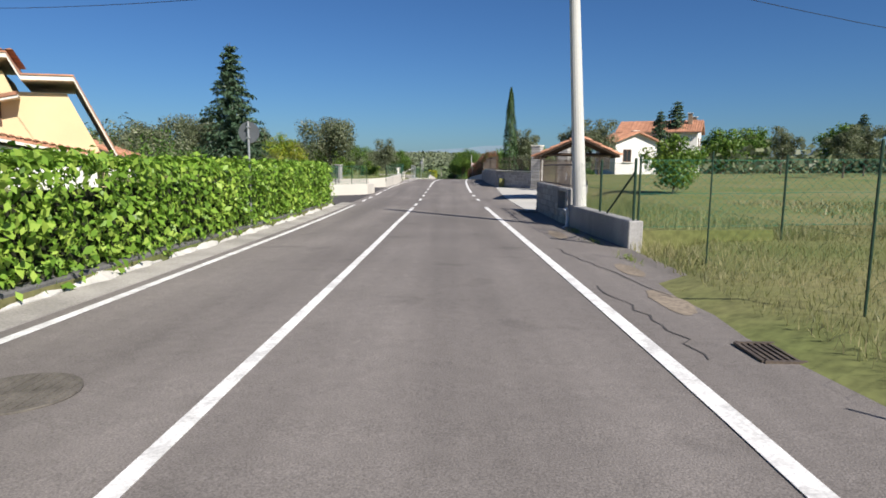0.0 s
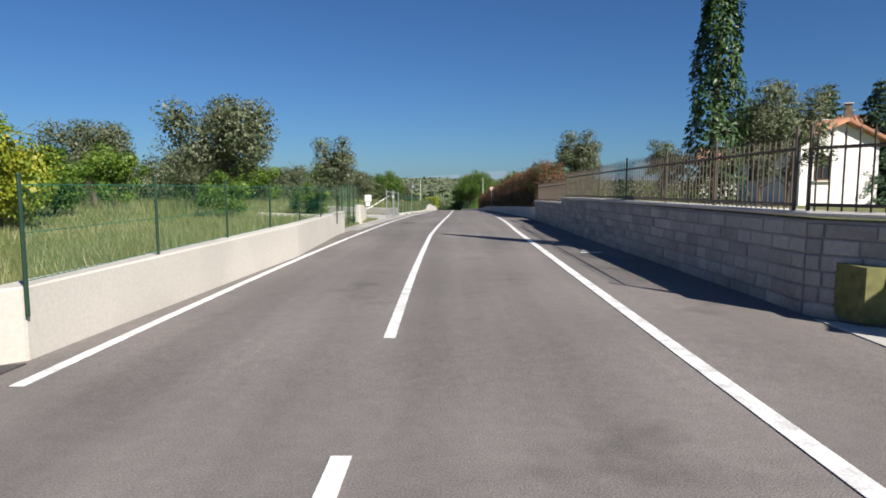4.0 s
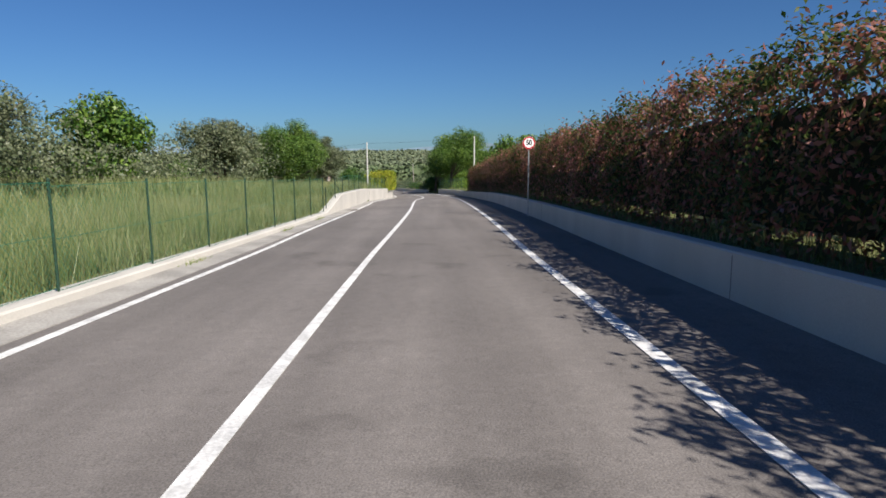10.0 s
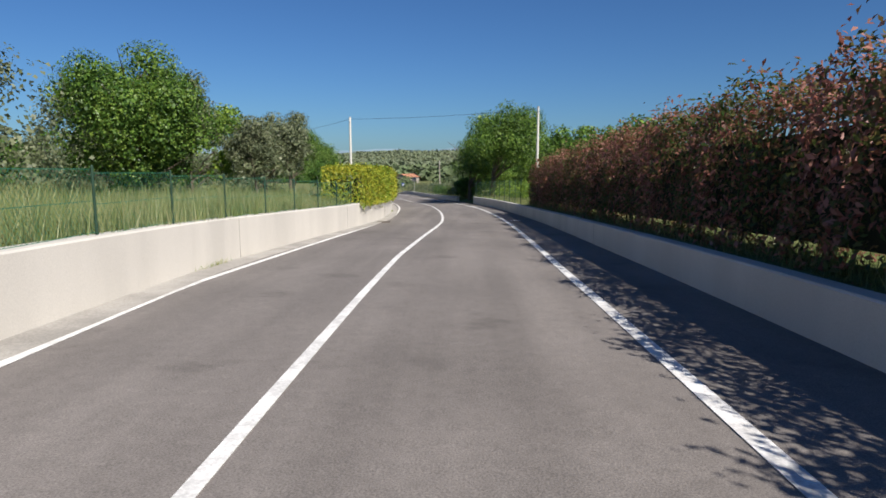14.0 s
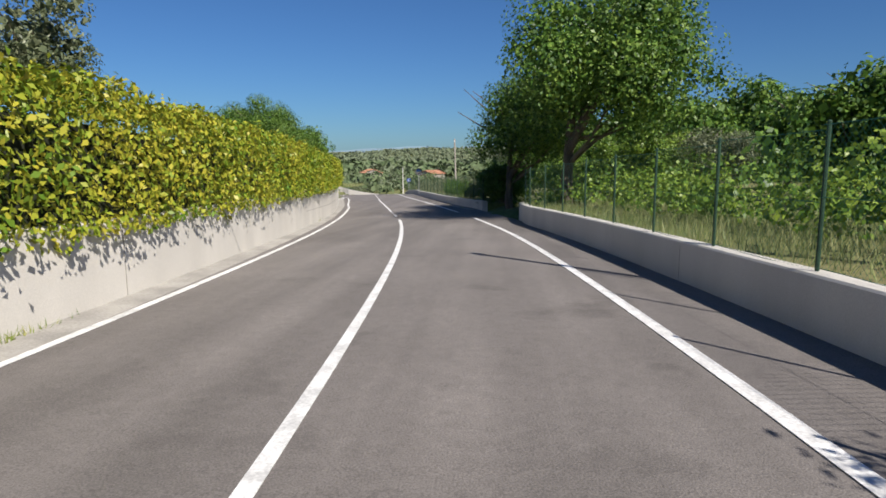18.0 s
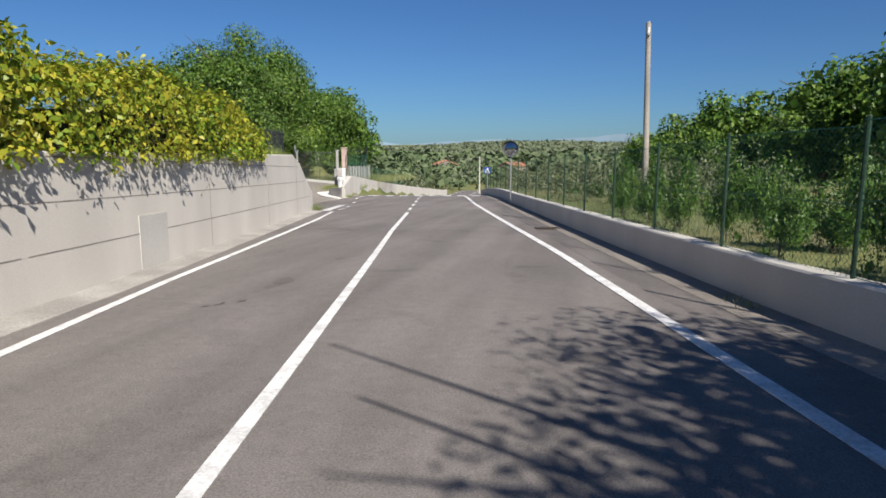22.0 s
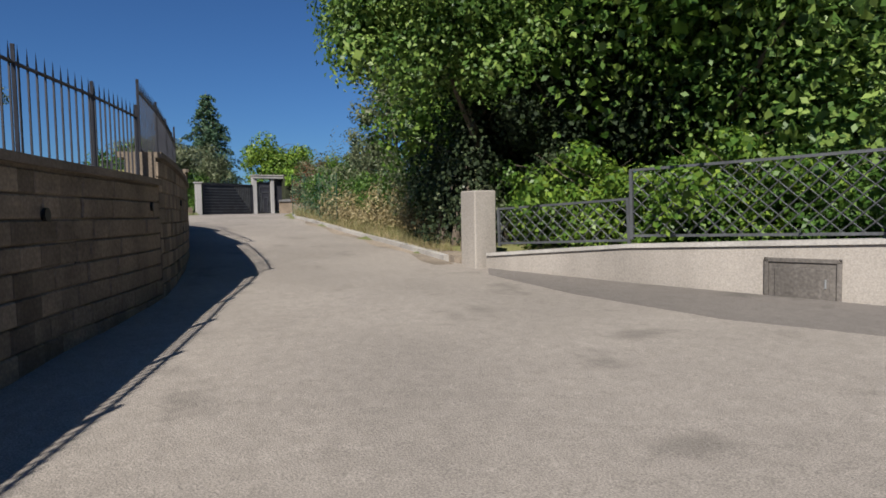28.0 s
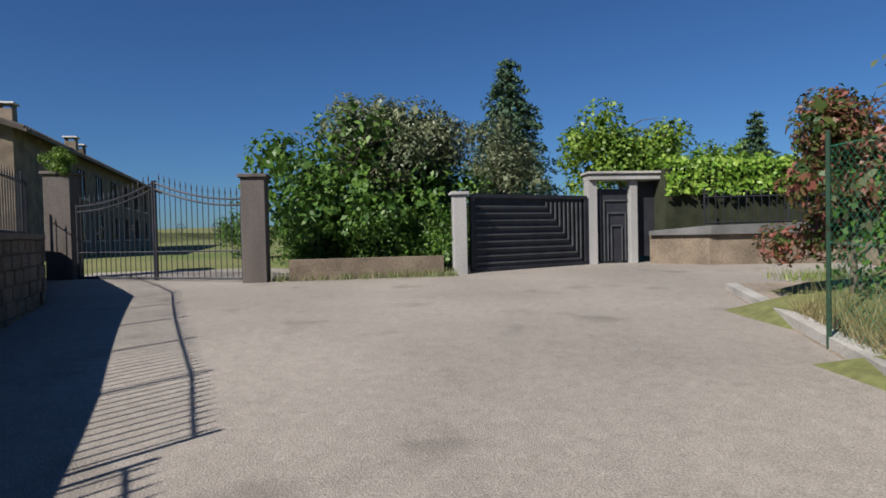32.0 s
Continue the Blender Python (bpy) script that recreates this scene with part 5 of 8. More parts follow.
HEDGE_L = table((0, -2.76), (61.2, -2.78), (62.2, -3.1), (63.3, -3.62))
hedge("clipped_hedge", road, 36, 63.3, HEDGE_L, -0.9, 0.1, 1.36, LEAF_HEDGE, "clipped bright green laurel hedge on a kerb", 0.13, 330, 3, ragged=0.03)
PH_TOP = table((101, 2.3), (103.5, 2.45), (107.6, 2.62), (110.3, 2.3), (113, 2.4), (117.3, 2.62), (122, 2.45), (127.6, 2.52), (134, 2.35), (139.4, 2.42), (141.8, 2.25), (145.6, 2.45), (152, 2.4), (165, 2.5), (172.6, 2.45), (176.5, 2.4))
ph = hedge("photinia_hedge", road, 103.2, 176.5, 4.62, 1.2, 0.5, lambda s: PH_TOP(s) - 0.16, LEAF_RED, "tall ragged red-tipped photinia hedge behind the low wall", 0.1, 580, 5, slim=0.42, ragged=0.16, gaps=0.22, low_thin=0.8, shoots=0.3)
rp = np.random.default_rng(6)
for s_ in np.arange(103.6, 176.2, 0.85):      # bare lower stems
    bm = bmesh.new()
    a_ = road.at(s_ + rp.uniform(-0.2, 0.2), 4.8 + rp.uniform(0, 0.5), 0.4)
    for _ in range(2):
        rod(bm, a_ - ph.location, a_ - ph.location + Vector((rp.normal(0, 0.15), rp.normal(0, 0.15), rp.uniform(0.8, 1.3))), 0.022, 0.01, 5)
    part("stem", bm, BARK, ph)
YEL_TOP = table((166, 1.95), (174, 2.15), (178, 2.25), (186, 2.28), (193, 2.38), (200, 2.36), (206, 2.45), (214, 2.5), (219, 2.55), (222, 2.45))
hedge("golden_hedge", road, 167, 214, lambda s: WALL_L(s) + 0.16, -1.5, lambda s: TOP_L(s) - 0.12, YEL_TOP, LEAF_YELLOW, "overgrown golden-green privet hedge spilling over the wall", 0.092, 600, 7, ragged=0.06)


hedge("golden_hedge", road, 214.4, 222.5, lambda s: WALL_L(s) + 0.14, -1.6, lambda s: TOP_L(s) - 0.1, table((214, 2.2), (217, 2.5), (220, 2.4), (222.5, 2.1)), LEAF_YELLOW, "loose golden-green shrubs above the tall wall", 0.09, 760, 17, ragged=0.11)


def trailing(s, n=60, drop=0.5, seed=1):
    """Shoots that hang down over the wall."""
    rng = np.random.default_rng(seed)
    o = WALL_L(s) + 0.04
    base = np.array(road.at(s, o, TOP_L(s)))
    at = rng.normal(0, 1, (n, 3)) * (0.09, 0.09, 0) + np.array([0, 0, 1]) * -rng.uniform(0, drop, n)[:, None] + (0, rng.uniform(-0.2, 0.2), 0)
    e = thing("trailing_shoots", "leafy shoots hanging down over the wall", "ivy", Vector(base), 0, "hanging shoots")
    quads("foliage", leaf_quads(rng, at, np.tile([1.0, 0, 0.2], (n, 1)), 0.085, 0.55, 0.4, 1.0), LEAF_YELLOW, e)


rs = np.random.default_rng(9)
for k, s_ in enumerate(np.arange(168.5, 222, 2.6)):
    trailing(s_ + rs.uniform(-0.4, 0.4), int(rs.uniform(20, 50)), rs.uniform(0.1, 0.35), 50 + k)

# trees, built once and set out
fir = fir_tree("fir_tree", "tall dark green fir behind the clipped hedge", LEAF_FIR, 8.6, 2.45, 21, 13000, 0.24)
put(fir, -13.1, 38.4)
cyp = cypress("cypress", "slender dark green cypress behind the iron fence", 7.6, 0.62, 31, 9000)
put(cyp, 4.33, 44.2, 0, 0.9)
big = broad_tree("tree", "tall grey-green tree behind the netting fence", LEAF_OLIVE, 7.4, 3.3, 41, 0.22, 0.2, 9000, 0.17, 34)
put(big, -12.0, 64.8, label="tall grey-green tree behind the netting fence")
olive = broad_tree("olive_tree", "silver-leaved olive tree with a thin trunk", LEAF_OLIVE, 4.5, 1.5, 43, 0.09, 0.25, 5000, 0.12, 26, 0.4)
put(olive, -6.3, 64.4)
great = broad_tree("oak_tree", "large fresh green oak with a dense crown", LEAF_OAK, 9.0, 4.4, 47, 0.26, 0.06, 42000, 0.15, 95, 0.62, 0.5)
put(great, -28.6, 212.4, 0, 1.22, label="large leafy oak behind the diamond fence")
verge = broad_tree("oak_tree", "large dark green tree with a tall trunk overhanging the road", LEAF_OAK, 9.3, 4.7, 49, 0.30, 0.24, 32000, 0.15, 84, 0.62, 0.5, shift=(0.9, -1.5))
put(verge, *road.at(204.9, 5.6)[:2], 60, 0.74, z=road.at(204.9, 5.6).z)
oak = broad_tree("oak_tree", "broad green oak beyond the gardens", LEAF_OAK, 9.0, 4.4, 48, 0.26, 0.08, 5600, 0.38, 60, 0.62)
put(oak, 14, 178, 60, 0.7, label="dark green oak standing behind the netting fence")
shrub = broad_tree("shrub", "leafy green shrub", LEAF_FRESH, 2.4, 1.4, 53, 0.05, 0.02, 4600, 0.105, 30, 0.6, category="shrub")
golden = broad_tree("shrub", "rounded golden-green shrub behind the wall", LEAF_YELLOW, 3.5, 2.1, 54, 0.06, 0.02, 9000, 0.11, 34, 0.6, category="shrub")
put(golden, -12.7, 48.4)
put(shrub, -14.8, 52.0, 0, 1.1, label="leafy green shrub beyond the wall")
scrub = broad_tree("shrub", "dusty green shrub", LEAF_GREEN, 2.2, 1.5, 59, 0.05, 0.0, 4600, 0.1, 30, 0.5, category="shrub")
put(scrub, *road.at(206.6, 5.7)[:2], 0, 0.95, label="dark shrub in the shade of the big tree")
fresh = broad_tree("tree", "light green tree", LEAF_FRESH, 5.5, 2.3, 61, 0.13, 0.12, 6500, 0.16, 30)
put(fresh, -10.6, 131.5, 0, 0.95, label="light green tree above the meadow wall")

OL, GR, FR = "silver-grey olive tree with a thin trunk", "dark green broad-leaved tree with dense crown", "light green broad-leaved tree in spring leaf"
for ob, x, y, sc, tn, lb in (
    (great, *road.at(166, -9.8)[:2], 0.6, 40, GR), (big, *road.at(160, -13.5)[:2], 0.75, 10, "grey-green tree above the meadow"), (olive, *road.at(171, -7.5)[:2], 0.85, 70, OL), (oak, *road.at(152, -17)[:2], 0.6, 140, GR), (big, *road.at(146, -19)[:2], 0.7, 240, "grey-green tree above the meadow"), (oak, *road.at(136, -22)[:2], 0.6, 200, GR),
    (olive, 12.0, 58.0, 1.2, 40, OL), (olive, 14.5, 60.5, 1.25, 130, OL), (olive, 11.5, 88, 1.35, 80, OL), (olive, 9.8, 83.2, 1.45, 10, OL), (olive, 18.5, 89, 1.4, 200, OL),
    (olive, 26.6, 42.4, 0.85, 60, OL), (olive, 31, 47, 0.9, 100, OL), (olive, 36, 44, 0.9, 160, OL), (olive, 29, 55, 1.0, 220, OL), (olive, -12.4, 154, 1.4, 90, OL), (olive, -11, 148, 1.3, 10, OL),
    (shrub, 9.9, 27.6, 1.12, 30, "large rounded yellow-green bush in a garden"), (shrub, -9.5, 57, 0.8, 10, FR), (shrub, -15, 55, 1.1, 80, "yellow-green shrub behind the wall"), (shrub, -8.5, 68, 0.9, 0, "bright green shrub in the meadow"),
    (scrub, -17, 51, 1.3, 20, "dusty green shrub at the garden edge"), (scrub, -20, 58, 1.5, 99, "dusty green shrub at the garden edge"), (big, -22, 70, 0.85, 30, "grey-green tree behind the meadow"), (big, -30, 62, 0.8, 150, "grey-green tree behind the meadow"),
    (big, -9.2, 137, 0.68, 70, "grey-green tree above the meadow"), (big, -13.5, 121, 0.72, 200, "grey-green tree above the meadow"), (olive, -9.0, 127.5, 1.1, 20, OL), (big, -15, 133, 0.8, 60, "grey-green tree above the meadow"), (scrub, -7.2, 143, 1.0, 10, "dusty green shrub above the wall"),
    (verge, *road.at(198.3, 6.3)[:2], 0.86, 20, "dark green tree leaning over the netting fence"), (oak, 22, 183, 0.85, 130, GR), (oak, 17, 196, 0.6, 10, GR), (big, 12, 168, 0.6, 0, "grey-green tree behind the fence"), (fresh, 9.5, 171, 0.8, 0, FR),
    (oak, 12.0, 233, 1.14, 10, GR), (oak, 17, 226, 1.25, 100, GR), (oak, 9, 246, 1.12, 200, GR), (oak, 6.2, 253, 0.92, 20, GR), (oak, 22, 240, 1.3, 290, GR), (oak, 20, 214, 1.3, 20, GR), (oak, 26, 222, 1.4, 220, GR), (oak, 29, 208, 1.35, 80, GR), (oak, 4, 262, 0.6, 55, GR),
    (great, -35.4, 213.0, 0.95, 120, "large leafy oak behind the diamond fence"), (great, -27.5, 222.5, 1.12, 240, "large leafy oak behind the diamond fence"),
    (oak, -29, 235, 1.0, 60, GR), (oak, -28, 226, 1.15, 180, GR), (fresh, -25.2, 214.6, 1.0, 40, FR),
    (olive, -40.8, 212.8, 1.4, 0, "silver olive tree overhanging the lane fence"), (olive, -38.6, 213.5, 1.0, 100, OL), (oak, -38.5, 216, 0.62, 100, GR), (olive, -43.4, 213.2, 0.8, 40, "silver olive tree overhanging the lane fence"),
    (oak, -66, 222, 0.45, 10, GR), (oak, -72, 226, 0.6, 80, GR), (olive, -60.5, 211.5, 0.95, 30, OL), (big, -64, 209, 0.75, 60, OL),
    (oak, 30, 100, 0.7, 10, GR), (oak, 40, 92, 0.8, 40, GR), (oak, 52, 84, 0.8, 70, GR), (oak, 47, 100, 0.9, 140, GR), (oak, 60, 76, 0.7, 200, GR), (oak, 70, 88, 0.9, 20, GR), (oak, 66, 66, 0.7, 0, GR),
    (fir, 30.4, 84.7, 1.2, 40, "tall dark fir beyond the gardens"), (fir, 43, 66, 0.75, 0, "dark fir beyond the gardens"), (fir, 22, 66, 0.8, 0, "dark fir behind the gate"),
    (olive, 16, 140, 1.2, 0, OL), (oak, 14, 150, 0.6, 0, GR), (big, 15, 125, 0.75, 90, OL), (oak, 13, 158, 0.55, 90, GR)):
    more(ob, x, y, tn, sc, label=lb)
rw = np.random.default_rng(77)
for k in range(24):     # edge of the woods beyond the meadow
    s_ = 92 + k * 4.4 + rw.uniform(-1, 1)
    p = road.at(s_, -rw.uniform(24, 46) + max(0, s_ - 170) * 0.12)
    ob = (fresh, big, olive, oak, scrub, shrub)[int(rw.integers(0, 6))]
    more(ob, p.x, p.y, rw.uniform(0, 360), rw.uniform(0.55, 0.85) * (0.62 if ob is oak else 1.0), label="tree at the edge of the meadow")
for k in range(9):     # beyond the first gardens, left
    more((big, fresh, scrub, olive)[k % 4], -16 - rw.uniform(0, 26), 60 + k * 5.0, rw.uniform(0, 360), rw.uniform(0.6, 0.9), label="tree beyond the gardens")
for k in range(0, 26, 2):     # scrub behind the right-hand fences
    s_ = 179 + k * 2.6
    if 199 < s_ < 207:
        continue
    p = road.at(s_, 5.3 + rw.uniform(0, 2.6))
    more(scrub if k % 3 else shrub, p.x, p.y, rw.uniform(0, 360), rw.uniform(0.3, 0.55), label="low dusty shrub behind the fence")
for k in range(10):     # climbers on the green fence
    p = road.at(207.2 + k * 1.55, 4.75 + rw.uniform(0, 0.15))
    c_ = more(scrub, p.x, p.y, rw.uniform(0, 360), 0.5, z=p.z + 0.35, label="narrow dark climber growing on the green fence")
    c_.scale = (0.26, 0.26, rw.uniform(0.42, 0.62))
for k in range(0, 12, 2):     # dark growth below the big tree
    p = road.at(205.8 + k * 0.55, 5.7 + rw.uniform(0, 0.9))
    more(scrub, p.x, p.y, rw.uniform(0, 360), rw.uniform(0.8, 1.05), label="dark shrub below the big tree")
for k in range(9):     # sunlit growth beyond the big tree
    p = road.at(209 + k * 1.3, 12.5 + rw.uniform(0, 6))
    more((shrub, fresh, shrub)[k % 3], p.x, p.y, rw.uniform(0, 360), rw.uniform(0.5, 0.8) if k % 3 == 1 else rw.uniform(0.8, 1.2), label="fresh green growth beyond the big tree")
for k in range(16):     # hedgerow up the lane
    p = lane.at(32.0 + k * 0.86, 3.8 + rw.uniform(0, 1.2))
    more(scrub, p.x, p.y, rw.uniform(0, 360), rw.uniform(0.6, 0.85), label="tangled shrub in the hedgerow beside the lane")
for k in range(2, 10):      # below the oaks, behind the diamond fence
    more(shrub if k % 3 == 0 else scrub, -23.8 - k * 0.85, 210.0 + rw.uniform(-0.6, 0.8), rw.uniform(0, 360), rw.uniform(0.7, 1.0), label="leafy shrub behind the diamond fence")
more(cyp, -71.7, 230.6, 0, 1.17, label="slender dark cypress behind the end hedge"), more(cyp, -72.6, 231.9, 50, 1.1, label="slender dark cypress behind the end hedge"), more(cyp, -74.0, 234.4, 90, 1.3, label="slender dark cypress behind the end hedge")
more(fresh, -66.0, 217.4, 60, 1.12, label="bright green tree behind the portal"), more(fresh, -69.5, 220.0, 200, 1.0, label="bright green tree behind the portal")
spruce = fir_tree("spruce_tree", "blue-grey spruce with drooping branches", LEAF_FIR, 10.0, 4.3, 71, 14000, 0.3, 0.6)
put(spruce, -74, 214.8)
more(fir, -70, 226, 0, 0.75, label="dark fir behind the hedge"), more(fir, -85, 240, 0, 0.9, label="dark fir behind the hedge")
garden = broad_tree("shrub", "broad grey-green garden shrub", LEAF_OLIVE, 4.7, 2.3, 73, 0.08, 0.0, 20000, 0.12, 40, 0.45, category="shrub")
put(garden, -58.0, 208.0)
# darker leaves than its yellow-green top, standing for the side in shade
more(scrub, -56.6, 206.7, 0, 1.72, label="tall green shrub beside the gate pillar")
for k in range(5):     # shrubs added to fill the black shade behind the low garden wall
    more(scrub, -55.9 - 0.4 * (k % 2), 206.2 + 0.72 * k, 70 * k, 0.62 + 0.1 * (k % 3), label="dark shrub behind the low garden wall")
more(shrub, -56.5, 200.9, 30, 0.3, z=-2.75, label="yellow-green creeper on top of the gate pillar")
more(scrub, -63, 203.5, 40, 0.7, label="dark shrub behind the wrought gate"), more(scrub, -65, 205.0, 140, 0.8, label="dark shrub behind the wrought gate")
more(scrub, -57.2, 209.5, 0, 1.1, label="dark shrub behind the low wall")
for s_, o_, sc_ in ((261, 22, 0.62), (266, 20.5, 0.55), (255, 26, 0.7), (259, 29, 0.75)):     # beyond the green fence
    more(oak, *road.at(s_, o_)[:2], s_ * 50 % 360, sc_, label="leafy tree standing beyond the green fence")
redbush = broad_tree("shrub", "red-tipped photinia bush on the lane fence", LEAF_RED, 2.9, 1.1, 79, 0.05, 0.0, 7000, 0.09, 26, 0.45, category="shrub")
put(redbush, -48.2, 212.6, 0, 0.9)
for k in range(6):
    more(scrub, *lane.at(9 + 5 * k, -6.5 - rw.uniform(0, 3))[:2], rw.uniform(0, 360), rw.uniform(0.7, 1.1), label="garden shrub above the stone wall")
more(olive, *lane.at(24, -8)[:2], 0, 0.95, label="olive tree in the garden above the wall"), more(olive, *lane.at(38, -7)[:2], 0, 0.8, label="olive tree in the garden above the wall")

# palm in the first garden
e = thing("palm", "small fan palm with dry lower fronds", "palm", (0, 0, 0))
bm = bmesh.new()
rod(bm, (0, 0, -0.2), (0.05, 0, 1.5), 0.14, 0.11, 9)
part("trunk", bm, BARK, e)
rg = np.random.default_rng(83)
for mat, nm, lo, hi, cnt in ((LEAF_OLIVE, "frond", -0.2, 1.0, 16), (DRY, "dry_frond", -1.2, -0.5, 9)):
    for k in range(cnt):
        a, el = 2 * math.pi * k / cnt + rg.uniform(0, 0.3), rg.uniform(lo, hi)
        q = []
        d = np.array([math.cos(a) * math.cos(el), math.sin(a) * math.cos(el), math.sin(el)])
        side = np.cross(d, [0, 0, 1.0])
        side /= np.linalg.norm(side) + 1e-6
        for j in range(11):
            b = (j - 5) / 5 * 1.0
            v = d * math.cos(b) + side * math.sin(b)
            st = np.array([0.05, 0, 1.5]) + d * 0.35
            tip = st + v * 0.62 + np.array([0, 0, -0.12 * abs(b)])
            w = np.cross(v, [0, 0, 1.0]) * 0.018
            q.append([st - w, st + w, tip + w * 0.2, tip - w * 0.2])
        quads(nm, np.array(q), mat, e)
put(e, -9.6, 33.6)


# ---- grass, weeds, far woods ----
def scatter(rng, s0, s1, o0, o1, n, line=road, lift=None):
    s, o = rng.uniform(s0, s1, n), rng.uniform(o0, o1, n)
    x, y, z = (np.interp(s, line.s, line.p[:, k]) for k in range(3))
    tx, ty = (np.interp(s, line.s, line.t[:, k]) for k in range(2))
    p = np.stack([x + ty * o, y - tx * o], 1)
    g = ground_height(p)
    if line is road:
        g = np.where((s > 100) & (s < 109.2 - (o + 3) * 0.67) & (o < -2.7) & (o > -8.6), -99.0, g)
    if lift is not None:
        g = np.maximum(g, z + np.array([lift(a, b) for a, b in zip(s, o)]))
    return np.column_stack([p, g])


def blades(name, at, h, w, mat, label, seed=1, lean=0.25, category="grass"):
    """Many single blades in one mesh."""
    rng = np.random.default_rng(seed)
    at = at[at[:, 2] > -60]
    n = len(at)
    a = rng.uniform(0, 2 * math.pi, n)
    side = np.stack([np.cos(a), np.sin(a), np.zeros(n)], 1) * (w * rng.uniform(0.6, 1.4, n))[:, None] * 0.5
    patchy = 0.75 + 0.25 * np.sin(at[:, 0] * 0.9 + np.sin(at[:, 1] * 0.6) * 2) * np.sin(at[:, 1] * 0.8)
    hh = h * rng.uniform(0.45, 1.15, n) * patchy
    top = at + np.stack([rng.normal(0, lean, n) * hh, rng.normal(0, lean, n) * hh, hh], 1)
    q = np.stack([at - side - (0, 0, 0.04), at + side - (0, 0, 0.04), top], 1)
    o = q[0, 0].copy()
    e = tris(name, q - o, mat)
    e.location = Vector(o)
    return tagged(e, label, category, kind="stuff")


rg = np.random.default_rng(101)
bed_l = lambda s, o: TOP_L(s) - 0.06 if o > WALL_L(s) - 2.4 and s > 109.2 - (o + 3) * 0.67 else -9.0
blades("meadow_grass", scatter(rg, 109.4, 139.5, -7.5, -3.1, 42000, lift=bed_l), 0.72, 0.013, GRASS_GREEN, "tall green meadow grass behind the wire fence", 1)
blades("meadow_grass", scatter(rg, 139.5, 168, -7.5, -3.0, 32000, lift=bed_l), 0.62, 0.013, GRASS_GREEN, "tall green meadow grass above the concrete wall", 2)
blades("meadow_grass", scatter(rg, 98, 185, -24, -7.4, 52000), 0.85, 0.035, GRASS_GREEN, "tall meadow grass reaching to the woods", 3)
blades("field_grass", scatter(rg, 38, 54, 4.0, 11, 34000), 0.17, 0.011, FIELD, "dry mown grass of the field", 4, 0.5)
blades("field_grass", scatter(rg, 38, 62, 11, 40, 28000), 0.22, 0.035, FIELD, "dry field grass towards the olive trees", 5, 0.5)
blades("verge_grass", scatter(rg, 50.6, 59.6, 4.55, 8, 6000, lift=lambda s, o: 0.3 if o < 6.8 else -9.0), 0.4, 0.012, GRASS_GREEN, "rough grass behind the low wall", 6)
blades("garden_grass", scatter(rg, 60, 100, -16, -8.2, 24000), 0.3, 0.03, GRASS_GREEN, "garden grass behind the cream walls", 7)
blades("garden_grass", scatter(rg, 76.6, 100.4, -8.2, -3.2, 14000, lift=lambda s, o: (0.3 if s < 91.4 else 0.1) if o > -5.2 else -9.0), 0.35, 0.014, GRASS_GREEN, "rough grass behind the netting fence", 8)
blades("hedge_foot_grass", scatter(rg, 100.5, 177, 4.5, 5.6, 16000, lift=lambda s, o: 0.47), 0.3, 0.012, GRASS_GREEN, "light green grass and weeds below the hedge", 9)
blades("verge_grass", scatter(rg, 177, 199, 4.55, 9, 12000, lift=lambda s, o: 0.47 if o < 6.7 else -9.0), 0.35, 0.014, GRASS_GREEN, "rough grass behind the netting fence", 10)
blades("lawn_grass", scatter(rg, 206.3, 262, 4.4, 14, 36000, lift=lambda s, o: 0.36 if (s < 250 and o < 6.6) else -9.0), 0.2, 0.018, LEAF_OLIVE, "lawn and weeds behind the green fence", 11, 0.4)
blades("wall_top_grass", scatter(rg, 222, 229, -5.2, -3.4, 3500, lift=lambda s, o: TOP_L(s) - 0.06), 0.4, 0.012, GRASS, "dry grass on top of the tall wall", 12)
blades("corner_grass", np.column_stack([rg.uniform(-20.6, -18.2, 5200), rg.uniform(205.4, 211.0, 5200), np.full(5200, -6.5)]), 0.4, 0.012, GRASS_GREEN, "tuft of green grass beside the lattice gate", 13)
blades("gate_grass", np.column_stack([rg.uniform(-26, -17, 9000), rg.uniform(214, 222, 9000), np.full(9000, -6.3)]), 0.5, 0.02, GRASS_GREEN, "meadow grass behind the lattice gate", 14)
kr = lambda s: float(np.interp(s, (30, 45, 50), (2.5, 2.95, 4.0)))
blades("corner_weeds", np.array([(np.clip(rg.normal(-18.0, 0.5), -19.2, -16.9), rg.normal(206.4, 0.9), -6.38) for _ in range(4200)]), 0.38, 0.012, GRASS, "clump of weeds on the corner beside the lane", 18, 0.5)
blades("lane_weeds", np.array([lane.at(s, kr(s) + abs(rg.normal(0.1, 0.35)), 0.12) for s in rg.uniform(31, 47.5, 5200)]), 0.3, 0.012, DRY, "dry weeds and stalks along the lane kerb", 15, 0.5)
blades("lane_weeds", np.array([lane.at(s, kr(s) + abs(rg.normal(0.5, 0.4)), 0.12) for s in rg.uniform(31, 47.5, 5200)]), 0.5, 0.01, FIELD, "dry grass stalks below the lane hedgerow", 16, 0.4)
blades("garden_weeds", np.array([(-54.4 + rg.normal(0, 0.15), rg.uniform(205.6, 209.2), -4.98) for _ in range(1600)]), 0.25, 0.012, GRASS_GREEN, "grass at the foot of the garden wall", 17, 0.4)


